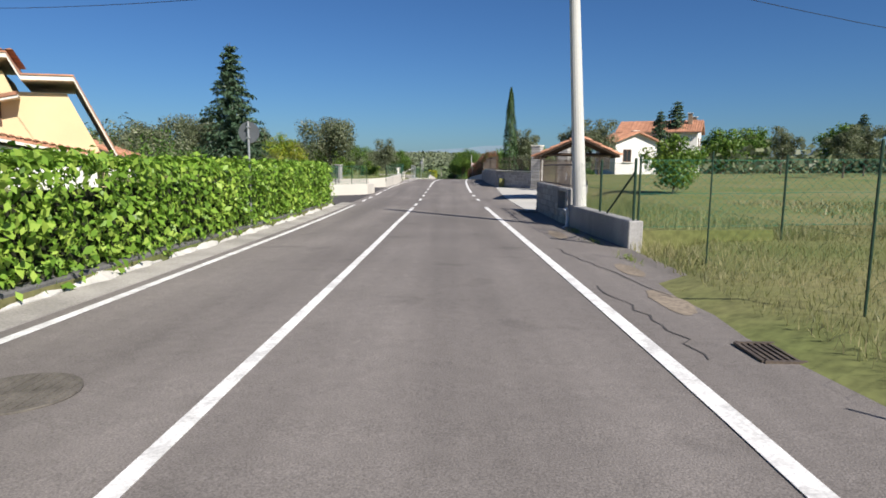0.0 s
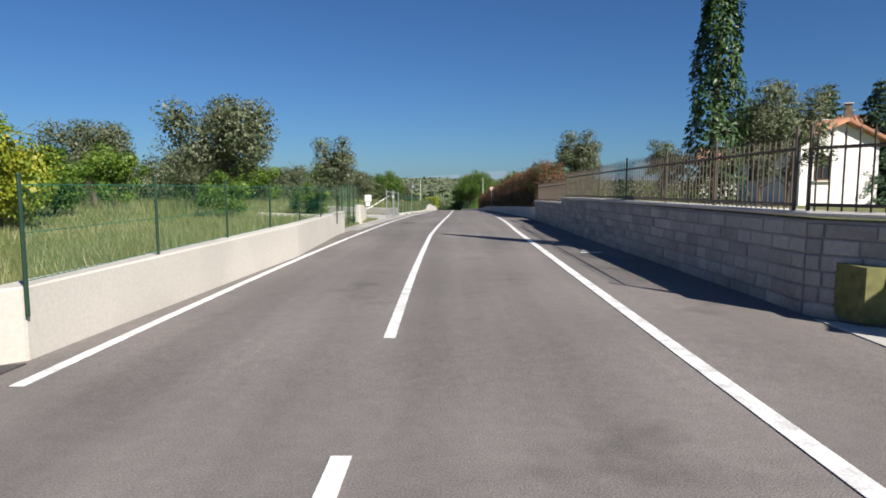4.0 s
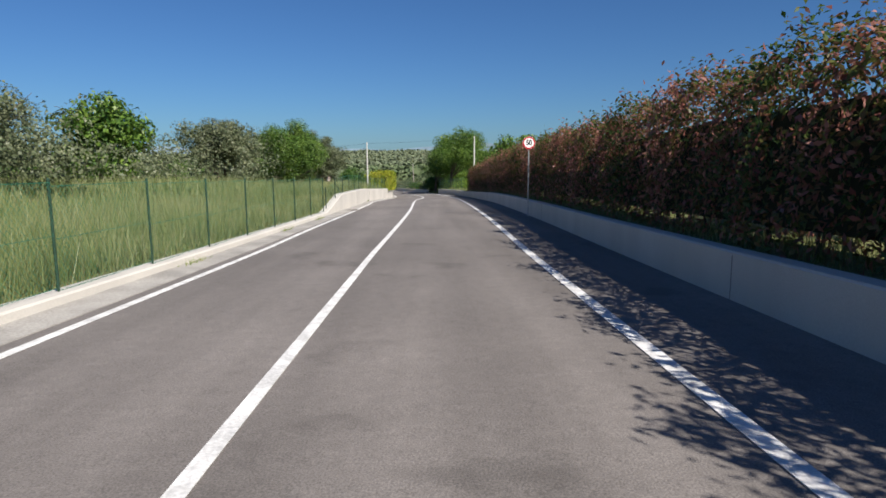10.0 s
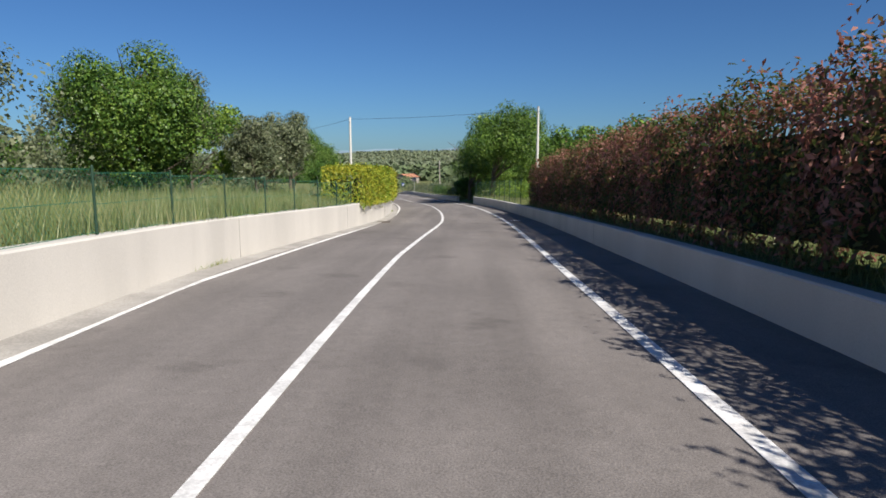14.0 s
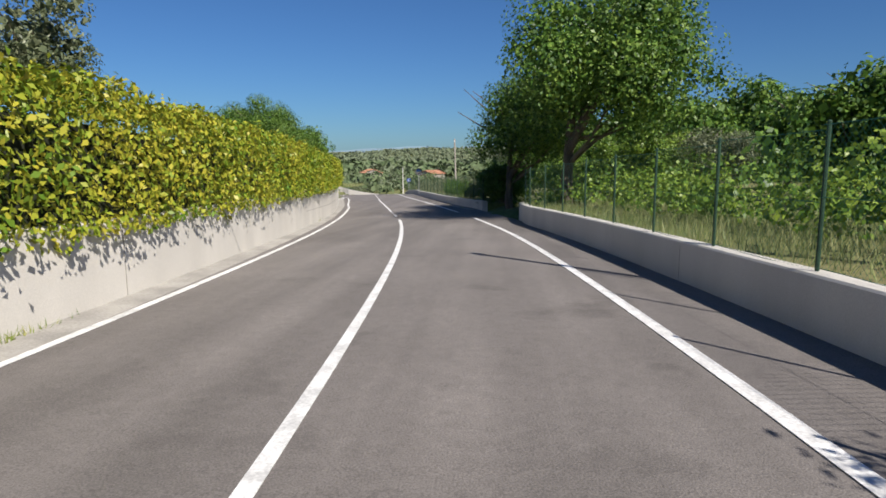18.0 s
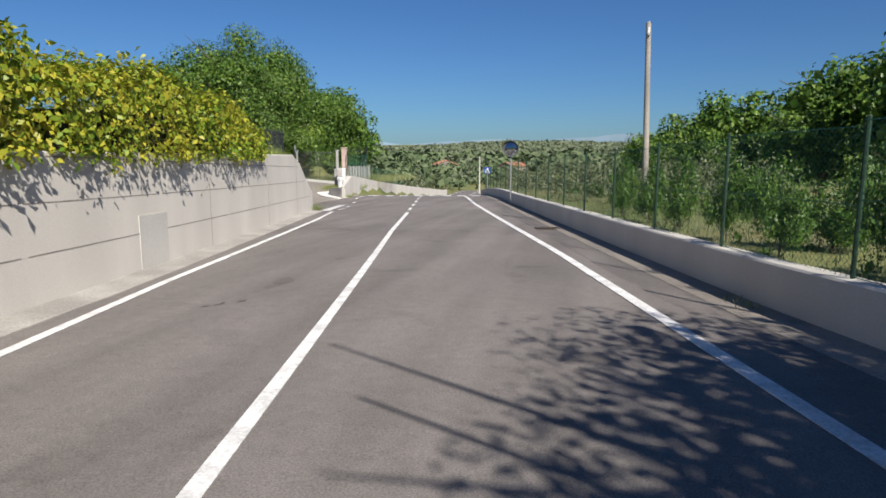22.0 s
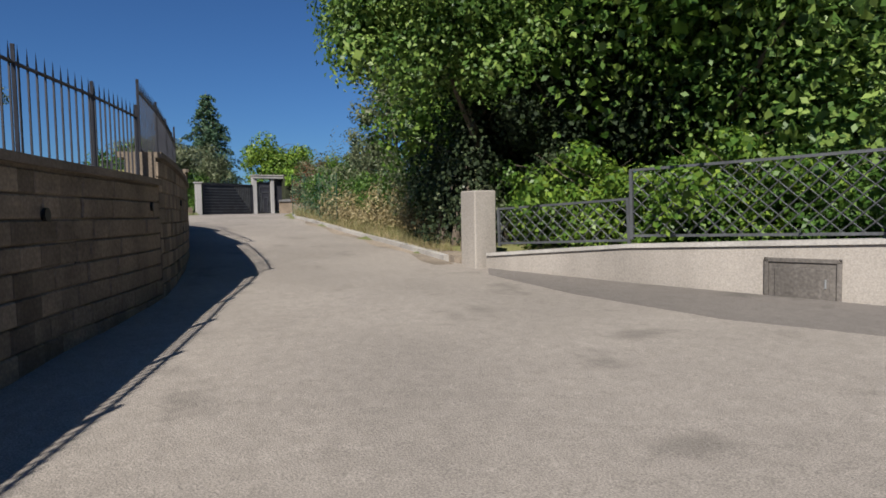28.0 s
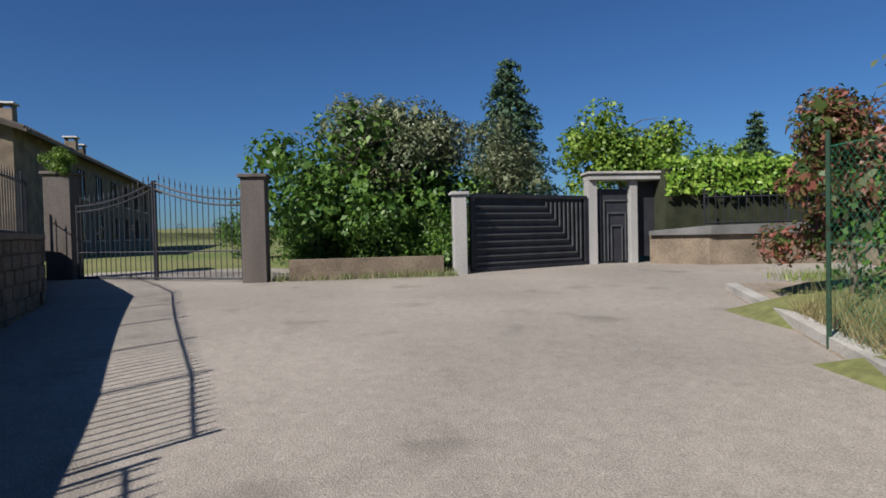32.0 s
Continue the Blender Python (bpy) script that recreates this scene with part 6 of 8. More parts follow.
def woods(name, at, rad, tall, per, size, mat, label, seed=1):
    """A stand of trees and bushes that nobody could count: uneven crowns down to the ground."""
    rng = np.random.default_rng(seed)
    n = len(at)
    k = np.repeat(np.arange(n), per)
    d = rng.normal(0, 1, (n * per, 3))
    d /= np.linalg.norm(d, axis=1, keepdims=True)
    d[:, 2] = np.abs(d[:, 2]) * np.where(rng.uniform(0, 1, n * per) < 0.8, 1, -0.4)
    r = rad * rng.uniform(0.6, 1.35, n)
    t = tall * rng.uniform(0.45, 1.2, n)
    lump = 1 + 0.3 * np.sin(d[:, 0] * 5 + k) * np.sin(d[:, 1] * 6 + 2 * k) + 0.2 * np.sin(d[:, 2] * 9 + k)
    p = at[k] + np.stack([d[:, 0] * r[k] * lump, d[:, 1] * r[k] * lump, t[k] * 0.4 + d[:, 2] * t[k] * 0.6 * lump], 1)
    o = at[0].copy()
    e = quads(name, leaf_quads(rng, p - o, d, size, 0.75, 0.45), mat)
    e.location = Vector(o)
    return tagged(e, label, "woods", kind="stuff")


def spread(rng, x0, x1, y0, y1, n, keep=None):
    p = np.stack([rng.uniform(x0, x1, n), rng.uniform(y0, y1, n)], 1)
    if keep is not None:
        p = p[keep(p)]
    return np.column_stack([p, ground_height(p)])


rg = np.random.default_rng(202)
woods("wood_edge", scatter(rg, 84, 150, -38, -22, 120), 2.2, 3.6, 420, 0.22, LEAF_OLIVE, "grey-green thicket beyond the meadow", 1)
woods("wood_edge", scatter(rg, 84, 175, -36, -20, 90), 1.9, 3.0, 420, 0.21, LEAF_GREEN, "dark green thicket beyond the meadow", 2)
woods("wood_edge", scatter(rg, 140, 196, -22, -11, 46), 1.7, 3.4, 800, 0.14, LEAF_OLIVE, "grey-green thicket above the wall", 3)
woods("far_woods", spread(rg, -75, -24, 40, 130, 220, lambda p: (p[:, 0] < -34 - 0.0 * p[:, 1])), 2.6, 3.2, 80, 0.6, LEAF_GREEN, "low dark woods beyond the gardens", 4)
woods("far_woods", spread(rg, 30, 130, 40, 260, 420, lambda p: p[:, 0] > 34), 3.2, 4.6, 60, 0.85, LEAF_OLIVE, "grey-green woods and olives beyond the field", 5)
woods("far_woods", spread(rg, 14, 60, 150, 262, 110), 2.6, 4.4, 150, 0.5, LEAF_GREEN, "dark green woods behind the fence", 6)
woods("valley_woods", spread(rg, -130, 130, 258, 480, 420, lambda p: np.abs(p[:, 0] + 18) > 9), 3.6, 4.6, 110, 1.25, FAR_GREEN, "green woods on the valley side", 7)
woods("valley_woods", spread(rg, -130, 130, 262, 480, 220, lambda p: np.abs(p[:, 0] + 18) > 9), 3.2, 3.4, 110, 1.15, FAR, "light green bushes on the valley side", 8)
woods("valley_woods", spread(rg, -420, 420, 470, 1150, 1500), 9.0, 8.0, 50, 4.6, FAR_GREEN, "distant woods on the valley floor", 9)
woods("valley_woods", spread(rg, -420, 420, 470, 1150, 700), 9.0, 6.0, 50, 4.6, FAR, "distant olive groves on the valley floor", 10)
woods("fence_scrub", scatter(rg, 222, 262, 5.4, 11, 120), 0.9, 1.35, 190, 0.11, LEAF_OLIVE, "grey-green scrub behind the green fence", 11)
woods("garden_scrub", scatter(rg, 67.5, 75.5, -8.5, -5.6, 30), 0.75, 1.5, 240, 0.09, LEAF_OLIVE, "dry tangled scrub behind the cream drive wall", 51)
woods("fence_scrub", scatter(rg, 180, 199, 5.6, 9, 40), 0.8, 1.3, 190, 0.11, LEAF_FRESH, "light green scrub behind the netting fence", 12)
woods("fence_scrub", scatter(rg, 199.8, 205, 7.0, 8.6, 9), 0.6, 0.9, 260, 0.11, LEAF_GREEN, "dark undergrowth below the big tree", 13)
woods("lane_thicket", np.array([lane.at(s, 3.4 + abs(rg.normal(0.3, 0.5)), 0.1) for s in np.linspace(31, 45.3, 34)]), 0.65, 2.2, 420, 0.085, LEAF_OLIVE, "tangled grey-green thicket beside the lane", 14)
woods("lane_thicket", np.array([lane.at(s, 3.0 + abs(rg.normal(0.2, 0.3)), 0.1) for s in np.linspace(32.6, 41, 44)]), 0.42, 1.15, 260, 0.06, DRY, "dry brown leaves and vines on the lane fence", 15)
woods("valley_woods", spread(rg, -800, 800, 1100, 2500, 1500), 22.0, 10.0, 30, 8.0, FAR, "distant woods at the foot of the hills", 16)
woods("valley_bushes", np.array([np.array(road.at(s, -rg.uniform(6.5, 13), 0.4)) for s in np.linspace(276, 330, 60)]), 1.6, 2.2, 110, 0.3, LEAF_OLIVE, "grey-green bushes above the stepped wall", 17)
blades("wall_weeds", np.array([np.array(road.at(229.2 + rg.uniform(-0.2, 1.0), -3.25 - abs(rg.normal(0, 0.25)), -0.08)) for _ in range(900)]), 0.4, 0.016, GRASS_GREEN, "weeds at the foot of the wall end", 31, 0.5)
blades("wall_weeds", np.array([np.array(road.at(s, 4.02 - abs(rg.normal(0, 0.08)), 0.01)) for s in np.concatenate([rg.normal(c, 0.25, 90) for c in (46.5, 49.2, 51.5, 53.3, 209, 214, 226, 231)])]), 0.1, 0.014, GRASS, "small weeds at the road edge", 32, 0.6)
blades("wall_weeds", np.array([np.array(road.at(s, KERB_L(s) - 0.08 - abs(rg.normal(0, 0.04)), 0.03)) for s in np.concatenate([rg.normal(c, 0.3, 70) for c in (112, 117, 121, 127, 133, 137, 155, 181, 199)])]), 0.12, 0.014, GRASS, "small weeds at the foot of the wall", 33, 0.6)
blades("kerb_weeds", np.array([np.array(road.at(s, -2.78 + rg.normal(0, 0.05), 0.14)) for s in rg.uniform(36, 61.5, 700)]), 0.12, 0.014, GRASS_GREEN, "weeds between hedge and kerb", 34, 0.6)
woods("lane_ivy", np.array([np.array((-31.4 - 0.28 * k, 209.0 + rg.uniform(-0.1, 0.4), -6.0)) for k in range(6)]), 0.55, 3.2, 900, 0.09, LEAF_IVY_SHADED, "dark ivy growing over old trunks beside the pillar", 18)
for k in range(3):      # old trunks in the ivy
    bm = bmesh.new()
    a_ = Vector((-31.5 - 0.55 * k, 208.75 + 0.1 * (k % 3), -6.2))
    rod(bm, (0, 0, 0), (rg.normal(0, 0.15), 0.1, 1.2), 0.13, 0.09, 8), rod(bm, (rg.normal(0, 0.02), 0.1, 1.15), (rg.normal(0, 0.5), 0.5, 2.3), 0.08, 0.04, 7)
    tr_ = thing("ivy_tree", "old dark tree wrapped in ivy beside the pillar", "tree", a_)
    part("trunk", bm, BARK, tr_)
ivied = broad_tree("ivy_tree", "tree smothered in dark ivy beside the lane", LEAF_IVY_SHADED, 5.4, 2.0, 87, 0.16, 0.05, 15000, 0.1, 40, 0.75, 0.4)
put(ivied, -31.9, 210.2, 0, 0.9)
bower = broad_tree("oak_tree", "leafy tree hanging over the weathered pillar", LEAF_MIX, 7.2, 2.8, 88, 0.15, 0.42, 22000, 0.12, 60, 0.6, 0.4, shift=(0.6, -1.6))
put(bower, -31.7, 209.6, 0, 0.85)
mixed = broad_tree("tree", "spreading tree of mixed green behind the diamond fence", LEAF_MIX, 9.0, 4.3, 89, 0.2, 0.05, 30000, 0.125, 80, 0.6, 0.5)
put(mixed, -26.6, 212.6, 0, 1.0)
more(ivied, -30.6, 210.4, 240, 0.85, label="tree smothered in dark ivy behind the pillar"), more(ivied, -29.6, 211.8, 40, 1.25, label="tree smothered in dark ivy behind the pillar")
blades("lane_grass", np.array([np.array(lane.at(s, o, 0.13)) for s, o in zip(rg.uniform(44, 51, 3200), rg.uniform(4.9, 6.8, 3200))]), 0.3, 0.014, GRASS, "rough grass at the end of the lane fence", 41, 0.4)
woods("lane_thicket", np.array([np.array(lane.at(s, 4.2 + abs(rg.normal(0.2, 0.3)), 0.1)) for s in np.linspace(45.5, 47.6, 6)]), 0.5, 1.5, 420, 0.08, LEAF_GREEN, "tangled green thicket at the fence end", 19)

# ---- gates, fences of iron, houses ----
TILE = material("roof_tile", (0.42, 0.21, 0.13), 0.85, vary=0.22, scale=1.5, fine=20, bump=0.3, per="object")
SLATE = material("dark_roof_tile", (0.085, 0.07, 0.06), 0.85, vary=0.22, scale=1.5, fine=20, bump=0.3, per="object")
YELLOW = material("yellow_plaster", (0.62, 0.50, 0.30), 0.85, vary=0.06, scale=0.6, fine=30, bump=0.1)
OFFWHITE = material("white_plaster", (0.74, 0.72, 0.68), 0.85, vary=0.06, scale=0.8, fine=30, bump=0.1)
TRIM = material("pale_trim", (0.70, 0.66, 0.58), 0.8, vary=0.08, bump=0.1)
GLASS = material("window_glass", (0.03, 0.035, 0.04), 0.06, vary=0.05, bump=0, spec=0.6)
SHUTTER = material("brown_shutter", (0.13, 0.075, 0.045), 0.6, vary=0.15, bump=0.1)
TIMBER = material("dark_timber", (0.07, 0.045, 0.03), 0.7, vary=0.25, fine=30, bump=0.3, streak=0.15)
GREY_STEEL = material("grey_painted_steel", (0.30, 0.33, 0.36), 0.45, metal=0.3, vary=0.1, bump=0.03)
# brown gate pillars: their shaded side is put into the base colour
SHADED_PLASTER = material("dark_plaster", (0.115, 0.098, 0.088), 0.9, vary=0.22, scale=2.0, fine=35, bump=0.3, streak=0.2)
STONE_BROWN = material("brown_stone", (0.21, 0.165, 0.12), 0.9, vary=0.28, scale=2.0, fine=30, bump=0.5, per="object")
STONE_GREY = material("grey_stone", (0.36, 0.345, 0.325), 0.9, vary=0.15, scale=3.0, fine=30, bump=0.5, per="object")
MORTAR = material("mortar", (0.24, 0.22, 0.19), 0.95, vary=0.2, scale=3, fine=40, bump=0.5)


def iron_fence(name, pts, height, label, gap=0.125, tip=0.1, mat=IRON_BROWN, post_every=16, rails=(0.08, 0.85), bar=0.007, square=True):
    """Vertical bars between two rails along the feet in pts; spear tips rise above the top rail."""
    o = pts[0]
    e = thing(name, label, "fence", o)
    bm = bmesh.new()
    box(bm, 0, 0, height / 2, bar * 2, bar * 2, height)
    vs = [bm.verts.new(v) for v in ((-0.018, 0, height), (0, 0.01, height), (0.018, 0, height), (0, -0.01, height), (0, 0, height + tip))]
    for i in range(4):
        bm.faces.new((vs[i], vs[(i + 1) % 4], vs[4]))
    b = part("bar", bm, mat, e)
    post = part("post", boxed(0.032, 0.032, height + 0.12, 0.004), mat, e)
    first, k = True, 0
    pf = True
    for p, q in zip(pts, pts[1:]):
        d = q - p
        L = d.length
        n = max(1, round(L / gap))
        tn = Matrix.Rotation(math.atan2(d.y, d.x), 4, "Z")
        for z in rails:
            bm = bmesh.new()
            rod(bm, p - o + Vector((0, 0, z * height)), q - o + Vector((0, 0, z * height)), 0.017, n=4)
            part("rail", bm, mat, e)
        for i in range(n):
            m = Matrix.Translation(p - o + d * (i + 0.5) / n) @ tn
            if first:
                b.matrix_basis, first = m, False
            else:
                again(b, m)
        m = Matrix.Translation(p - o)
        if pf:
            post.matrix_basis, pf = m, False
        else:
            again(post, m)
    again(post, Matrix.Translation(pts[-1] - o))
    return e


iron_fence("iron_fence", [road.at(s, 4.22, 0.88) for s in (55.0, 57.3, 59.6)], 0.66, "brown iron railing with spear tips on the block wall")
iron_fence("iron_fence", [road.at(s, 4.26, 1.03) for s in (79.0, 81, 83, 85.5, 88, 90.4, 92.8)], 0.74, "brown iron railing with spear tips on the stone wall")
iron_fence("iron_fence", [road.at(s, 4.26, 0.87) for s in (93.0, 95.4, 97.9, 100.4)], 0.68, "brown iron railing with spear tips on the stone wall")
iron_fence("iron_fence", [road.at(s, o, 0.78) for s, o in ((67.4, 7.25), (70, 7.3), (72.5, 7.38))], 0.78, "brown iron railing set back behind the drive")
iron_fence("iron_fence", [road.at(s, o, 1.03) for s, o in ((76.3, 6.1), (77.6, 5.2), (78.9, 4.35))], 0.74, "brown iron railing beside the gate pillar")
iron_fence("iron_fence", [Vector((10.5 + 5 * math.sin(i * 0.3), 46 + 3.0 * i, 0.5)) for i in range(3)], 1.2, "plain iron railing inside the garden")
for a, b, z0, z1 in TOPS:
    z = slope(a, b, z0, z1)
    n = max(2, round((b - a) / 1.5))
    iron_fence("iron_fence", [Vector((*lane.at(a + 0.1 + (b - a - 0.2) * i / n, lw(a + (b - a) * i / n) - 0.18)[:2], z(a + (b - a) * i / n) + 0.06)) for i in range(n + 1)], 0.78, "dark iron railing with spear tips on the stone wall", 0.13, 0.14, IRON, rails=(0.05, 0.97))


def pillar(p, w, h, label, mat, cap=TRIM, turn=0.0):
    e = thing("gate_pillar", label, "pillar", p, turn, "gate pillars")
    part("shaft", boxed(w, w, h + 0.3, 0.012), mat, e).location = (0, 0, -0.3)
    c = part("capping", boxed(w + 0.1, w + 0.1, 0.07, 0.012), cap, e)
    c.location = (0, 0, h)
    return e


pillar(road.at(66.2, -4.35), 0.42, 1.32, "white-painted masonry gate pillar", OFFWHITE, OFFWHITE, -40)
PR = [pillar(road.at(75.75, 6.35), 0.5, 2.42, "tall grey stone block gate pillar", MORTAR, TRIM, -30), pillar(road.at(72.9, 7.35), 0.5, 2.42, "tall grey stone block gate pillar", MORTAR, TRIM, -30)]
for q in PR:     # courses of split blocks round each shaft
    bm = bmesh.new()
    box(bm, 0, 0, 0.075, 0.53, 0.53, 0.145, 0.012)
    course = part("block_course", bm, STONE_GREY, q)
    for k in range(1, 15):
        again(course, pose(0.004 * (k % 3 - 1), 0.003 * (k % 2), 0.161 * k))


def bar_gate(name, a, b, h, label, arch=0.0, mat=IRON_BROWN, gap=0.12, tips=0.08, sheet=0.0, bar=0.008):
    """Upright bars in a frame between two feet; arch lifts the middle of the top."""
    e = thing(name, label, "gate", a)
    d = b - a
    L = d.length
    e.matrix_basis = Matrix.Translation(a) @ Matrix.Rotation(math.atan2(d.y, d.x), 4, "Z")
    z = lambda x: h + arch * math.sin(math.pi * x / L)
    bm = bmesh.new()
    for zz in (lambda x: 0.1, lambda x: 0.45, z, lambda x: z(x) - 0.14):
        for i in range(10):
            x0, x1 = L * i / 10, L * (i + 1) / 10
            rod(bm, (x0, 0, zz(x0)), (x1, 0, zz(x1)), 0.018, n=6)
    for x in (0.03, L / 2, L - 0.03):
        rod(bm, (x, 0, 0.03), (x, 0, z(x) + 0.1), 0.028, n=6)
    part("gate_frame", bm, mat, e)
    n = round(L / gap)
    for i in range(1, n):
        x = L * i / n
        bm = bmesh.new()
        rod(bm, (x, 0, 0.1), (x, 0, z(x)), bar, n=5)
        rod(bm, (x, 0, z(x)), (x, 0, z(x) + tips), 0.015, 0.002, n=5)
        part("bar", bm, mat, e)
    if sheet:
        bm = bmesh.new()
        box(bm, L / 2, 0.012, 0.1 + sheet / 2, L - 0.06, 0.006, sheet)
        part("sheet_panel", bm, mat, e)
    bm = bmesh.new()
    box(bm, L / 2 + 0.05, -0.03, h * 0.5, 0.05, 0.05, 0.16, 0.008)
    part("lock_box", bm, mat, e)
    return e


bar_gate("iron_gate", road.at(75.45, 6.5, 0.02), road.at(73.2, 7.25, 0.02), 1.75, "brown double iron gate with an arched top", 0.35)
bar_gate("pedestrian_gate", road.at(64.9, 6.3, 0.02), road.at(66.5, 6.85, 0.02), 1.5, "narrow brown iron gate below the tiled canopy", 0.0)
bar_gate("metal_gate", road.at(63.45, -3.66, 0.05), road.at(65.92, -4.24, 0.05), 1.16, "grey sheet-and-bar steel gate in the hedge", 0.12, GREY_STEEL, 0.075, 0.09, 0.3, bar=0.019)

# tiled canopy over the pedestrian gate
e = thing("gate_canopy", "small tiled canopy on stone piers over a gate", "canopy", road.at(65.6, 6.6, 0.0), road.turn(65) - 12)
for x, y in ((-0.15, -1.0), (-0.15, 0.95), (-1.0, -1.2), (0.9, -1.2)):
    if abs(y) < 1.1:
        part("pier", boxed(0.36, 0.36, 2.2, 0.015), STONE_GREY, e).location = (x, y, -0.1)
for y in (-1.3, 0.0, 1.3):
    bm = bmesh.new()
    rod(bm, (-1.55, y, 1.72), (0.0, y, 2.42), 0.06, n=4), rod(bm, (1.35, y, 1.8), (0.0, y, 2.42), 0.06, n=4), rod(bm, (-1.3, y, 1.85), (1.2, y, 1.85), 0.06, n=4)
    part("rafter", bm, TIMBER, e)
for x, z in ((-1.5, 1.72), (0.0, 2.38), (1.3, 1.78)):
    bm = bmesh.new()
    box(bm, x, 0, z, 0.1, 3.3, 0.12, 0.01)
    part("beam", bm, TIMBER, e)
bm = bmesh.new()
for sgn, ex, ez in ((-1, -1.75, 1.72), (1, 1.5, 1.80)):
    q = [bm.verts.new(v) for v in ((0, -1.7, 2.52), (0, 1.7, 2.52), (ex, 1.7, ez), (ex, -1.7, ez), (0, -1.7, 2.46), (0, 1.7, 2.46), (ex, 1.7, ez - 0.05), (ex, -1.7, ez - 0.05))]
    for f in ((0, 1, 2, 3), (7, 6, 5, 4), (0, 3, 7, 4), (1, 5, 6, 2), (2, 6, 7, 3)):
        bm.faces.new([q[i] for i in f])
part("roof_boarding", bm, TIMBER, e)


def tile_rows(e, ridge_a, ridge_b, eave_a, eave_b, tl=0.42, tw=0.24):
    """Half-round clay tiles laid from eave to ridge."""
    ra, rb, ea, eb = map(Vector, (ridge_a, ridge_b, eave_a, eave_b))
    L, S = (rb - ra).length, (ea - ra).length
    bm = bmesh.new()
    rows = []
    for i in range(5):
        a = math.pi * i / 4
        rows.append((tw / 2 * math.cos(a), tw * 0.32 * math.sin(a)))
    va = [bm.verts.new((x, 0, z + 0.03)) for x, z in rows]
    vb = [bm.verts.new((x * 0.85, -tl * 1.12, z * 0.85)) for x, z in rows]
    for i in range(4):
        bm.faces.new((va[i], va[i + 1], vb[i + 1], vb[i]))
    bm.faces.new(va)
    first = part("tile", bm, TILE, e)
    ux, dn = (rb - ra).normalized(), (ea - ra).normalized()
    up = ux.cross(dn)
    if up.z < 0:
        up = -up
    n, m = max(1, round(L / tw)), max(1, round(S / tl))
    done = False
    for j in range(m):
        for i in range(n):
            p = ra + ux * L * (i + 0.5) / n + dn * S * (j + 1) / m
            mt = Matrix((( ux.x, dn.x, up.x, p.x), (ux.y, dn.y, up.y, p.y), (ux.z, dn.z, up.z, p.z), (0, 0, 0, 1)))
            if not done:
                first.matrix_basis, done = mt, True
            else:
                again(first, mt)


tile_rows(e, (0, -1.7, 2.53), (0, 1.7, 2.53), (-1.8, -1.7, 1.73), (-1.8, 1.7, 1.73))
tile_rows(e, (0, 1.7, 2.53), (0, -1.7, 2.53), (1.55, 1.7, 1.81), (1.55, -1.7, 1.81))
bm = bmesh.new()
for k in range(10):
    rod(bm, (0, -1.75 + k * 0.35, 2.55), (0, -1.75 + (k + 1) * 0.35 + 0.03, 2.56), 0.1, 0.085, 8)
part("ridge_tile", bm, TILE, e)
bm = bmesh.new()
box(bm, -0.48, -0.9, 1.0, 0.08, 0.2, 0.3, 0.01)
part("letter_box", bm, WHITE, e)

# field gate of steel tubes with its meter box
e = thing("field_gate", "galvanised tube field gate with wire netting", "gate", road.at(102.3, -2.8, 0.03))
o = road.at(102.3, -2.8, 0.03)
posts = [road.at(s, -2.8 - 0.02 * i, 0.0) - o for i, s in enumerate((102.6, 105.6, 106.3, 108.9))]
for p in posts:
    bm = bmesh.new()
    rod(bm, p - Vector((0, 0, 0.2)), p + Vector((0, 0, 1.42)), 0.028, n=9)
    part("gate_post", bm, STEEL, e)
for a, b in ((0, 1), (2, 3)):
    for z in (0.12, 1.32):
        bm = bmesh.new()
        rod(bm, posts[a] + Vector((0, 0, z)), posts[b] + Vector((0, 0, z)), 0.02, n=8)
        part("gate_tube", bm, STEEL, e)
    d = posts[b] - posts[a]
    nt = quads("netting", wire_mesh(2.0, 1.2, 0.09), GREEN_WIRE, e)
    nt.matrix_basis = Matrix.Translation(posts[a] + Vector((0, 0, 0.12))) @ Matrix(((d.x / 2, -d.y, 0, 0), (d.y / 2, d.x, 0, 0), (d.z / 2, 0, 1, 0), (0, 0, 0, 1)))
bm = bmesh.new()
rod(bm, posts[1] + Vector((0, 0, 1.25)), road.at(104.0, -4.6, 0.05) - o, 0.018, n=7)
part("prop", bm, STEEL, e)
bm = bmesh.new()
box(bm, 0, 0, 0, 0.12, 0.02, 0.1)
t_ = part("notice", bm, WHITE, e)
t_.location = posts[2] + Vector((-0.05, -0.04, 1.1))
e = thing("meter_box", "pale grey electric meter box on a steel post", "meter box", road.at(110.9, -4.95, 0.1), 20)
tube(e, 0.8, 0.03)
part("cabinet", boxed(0.42, 0.25, 0.42, 0.015), WHITE, e).location = (0, 0, 0.72)
part("cabinet_door", boxed(0.36, 0.02, 0.34, 0.006), TRIM, e).location = (0, -0.135, 0.76)
part("lower_cabinet", boxed(0.26, 0.2, 0.24, 0.01), WHITE, e).location = (0, 0, 0.45)

# grey wall, pillars and mesh panel of the second drive
P_A, P_B = (74.55, -5.78), (76.6, -5.1)
for q in (P_A, P_B):
    pillar(road.at(*q), 0.3, 1.26, "grey rendered pillar beside the second drive", CONCRETE_GREY, CONCRETE_GREY, -18)
poly_wall("wall_left_panel", [(*P_A, 0.5), (*P_B, 0.5)], 0.18, CONCRETE_GREY, "low grey rendered wall between two pillars")
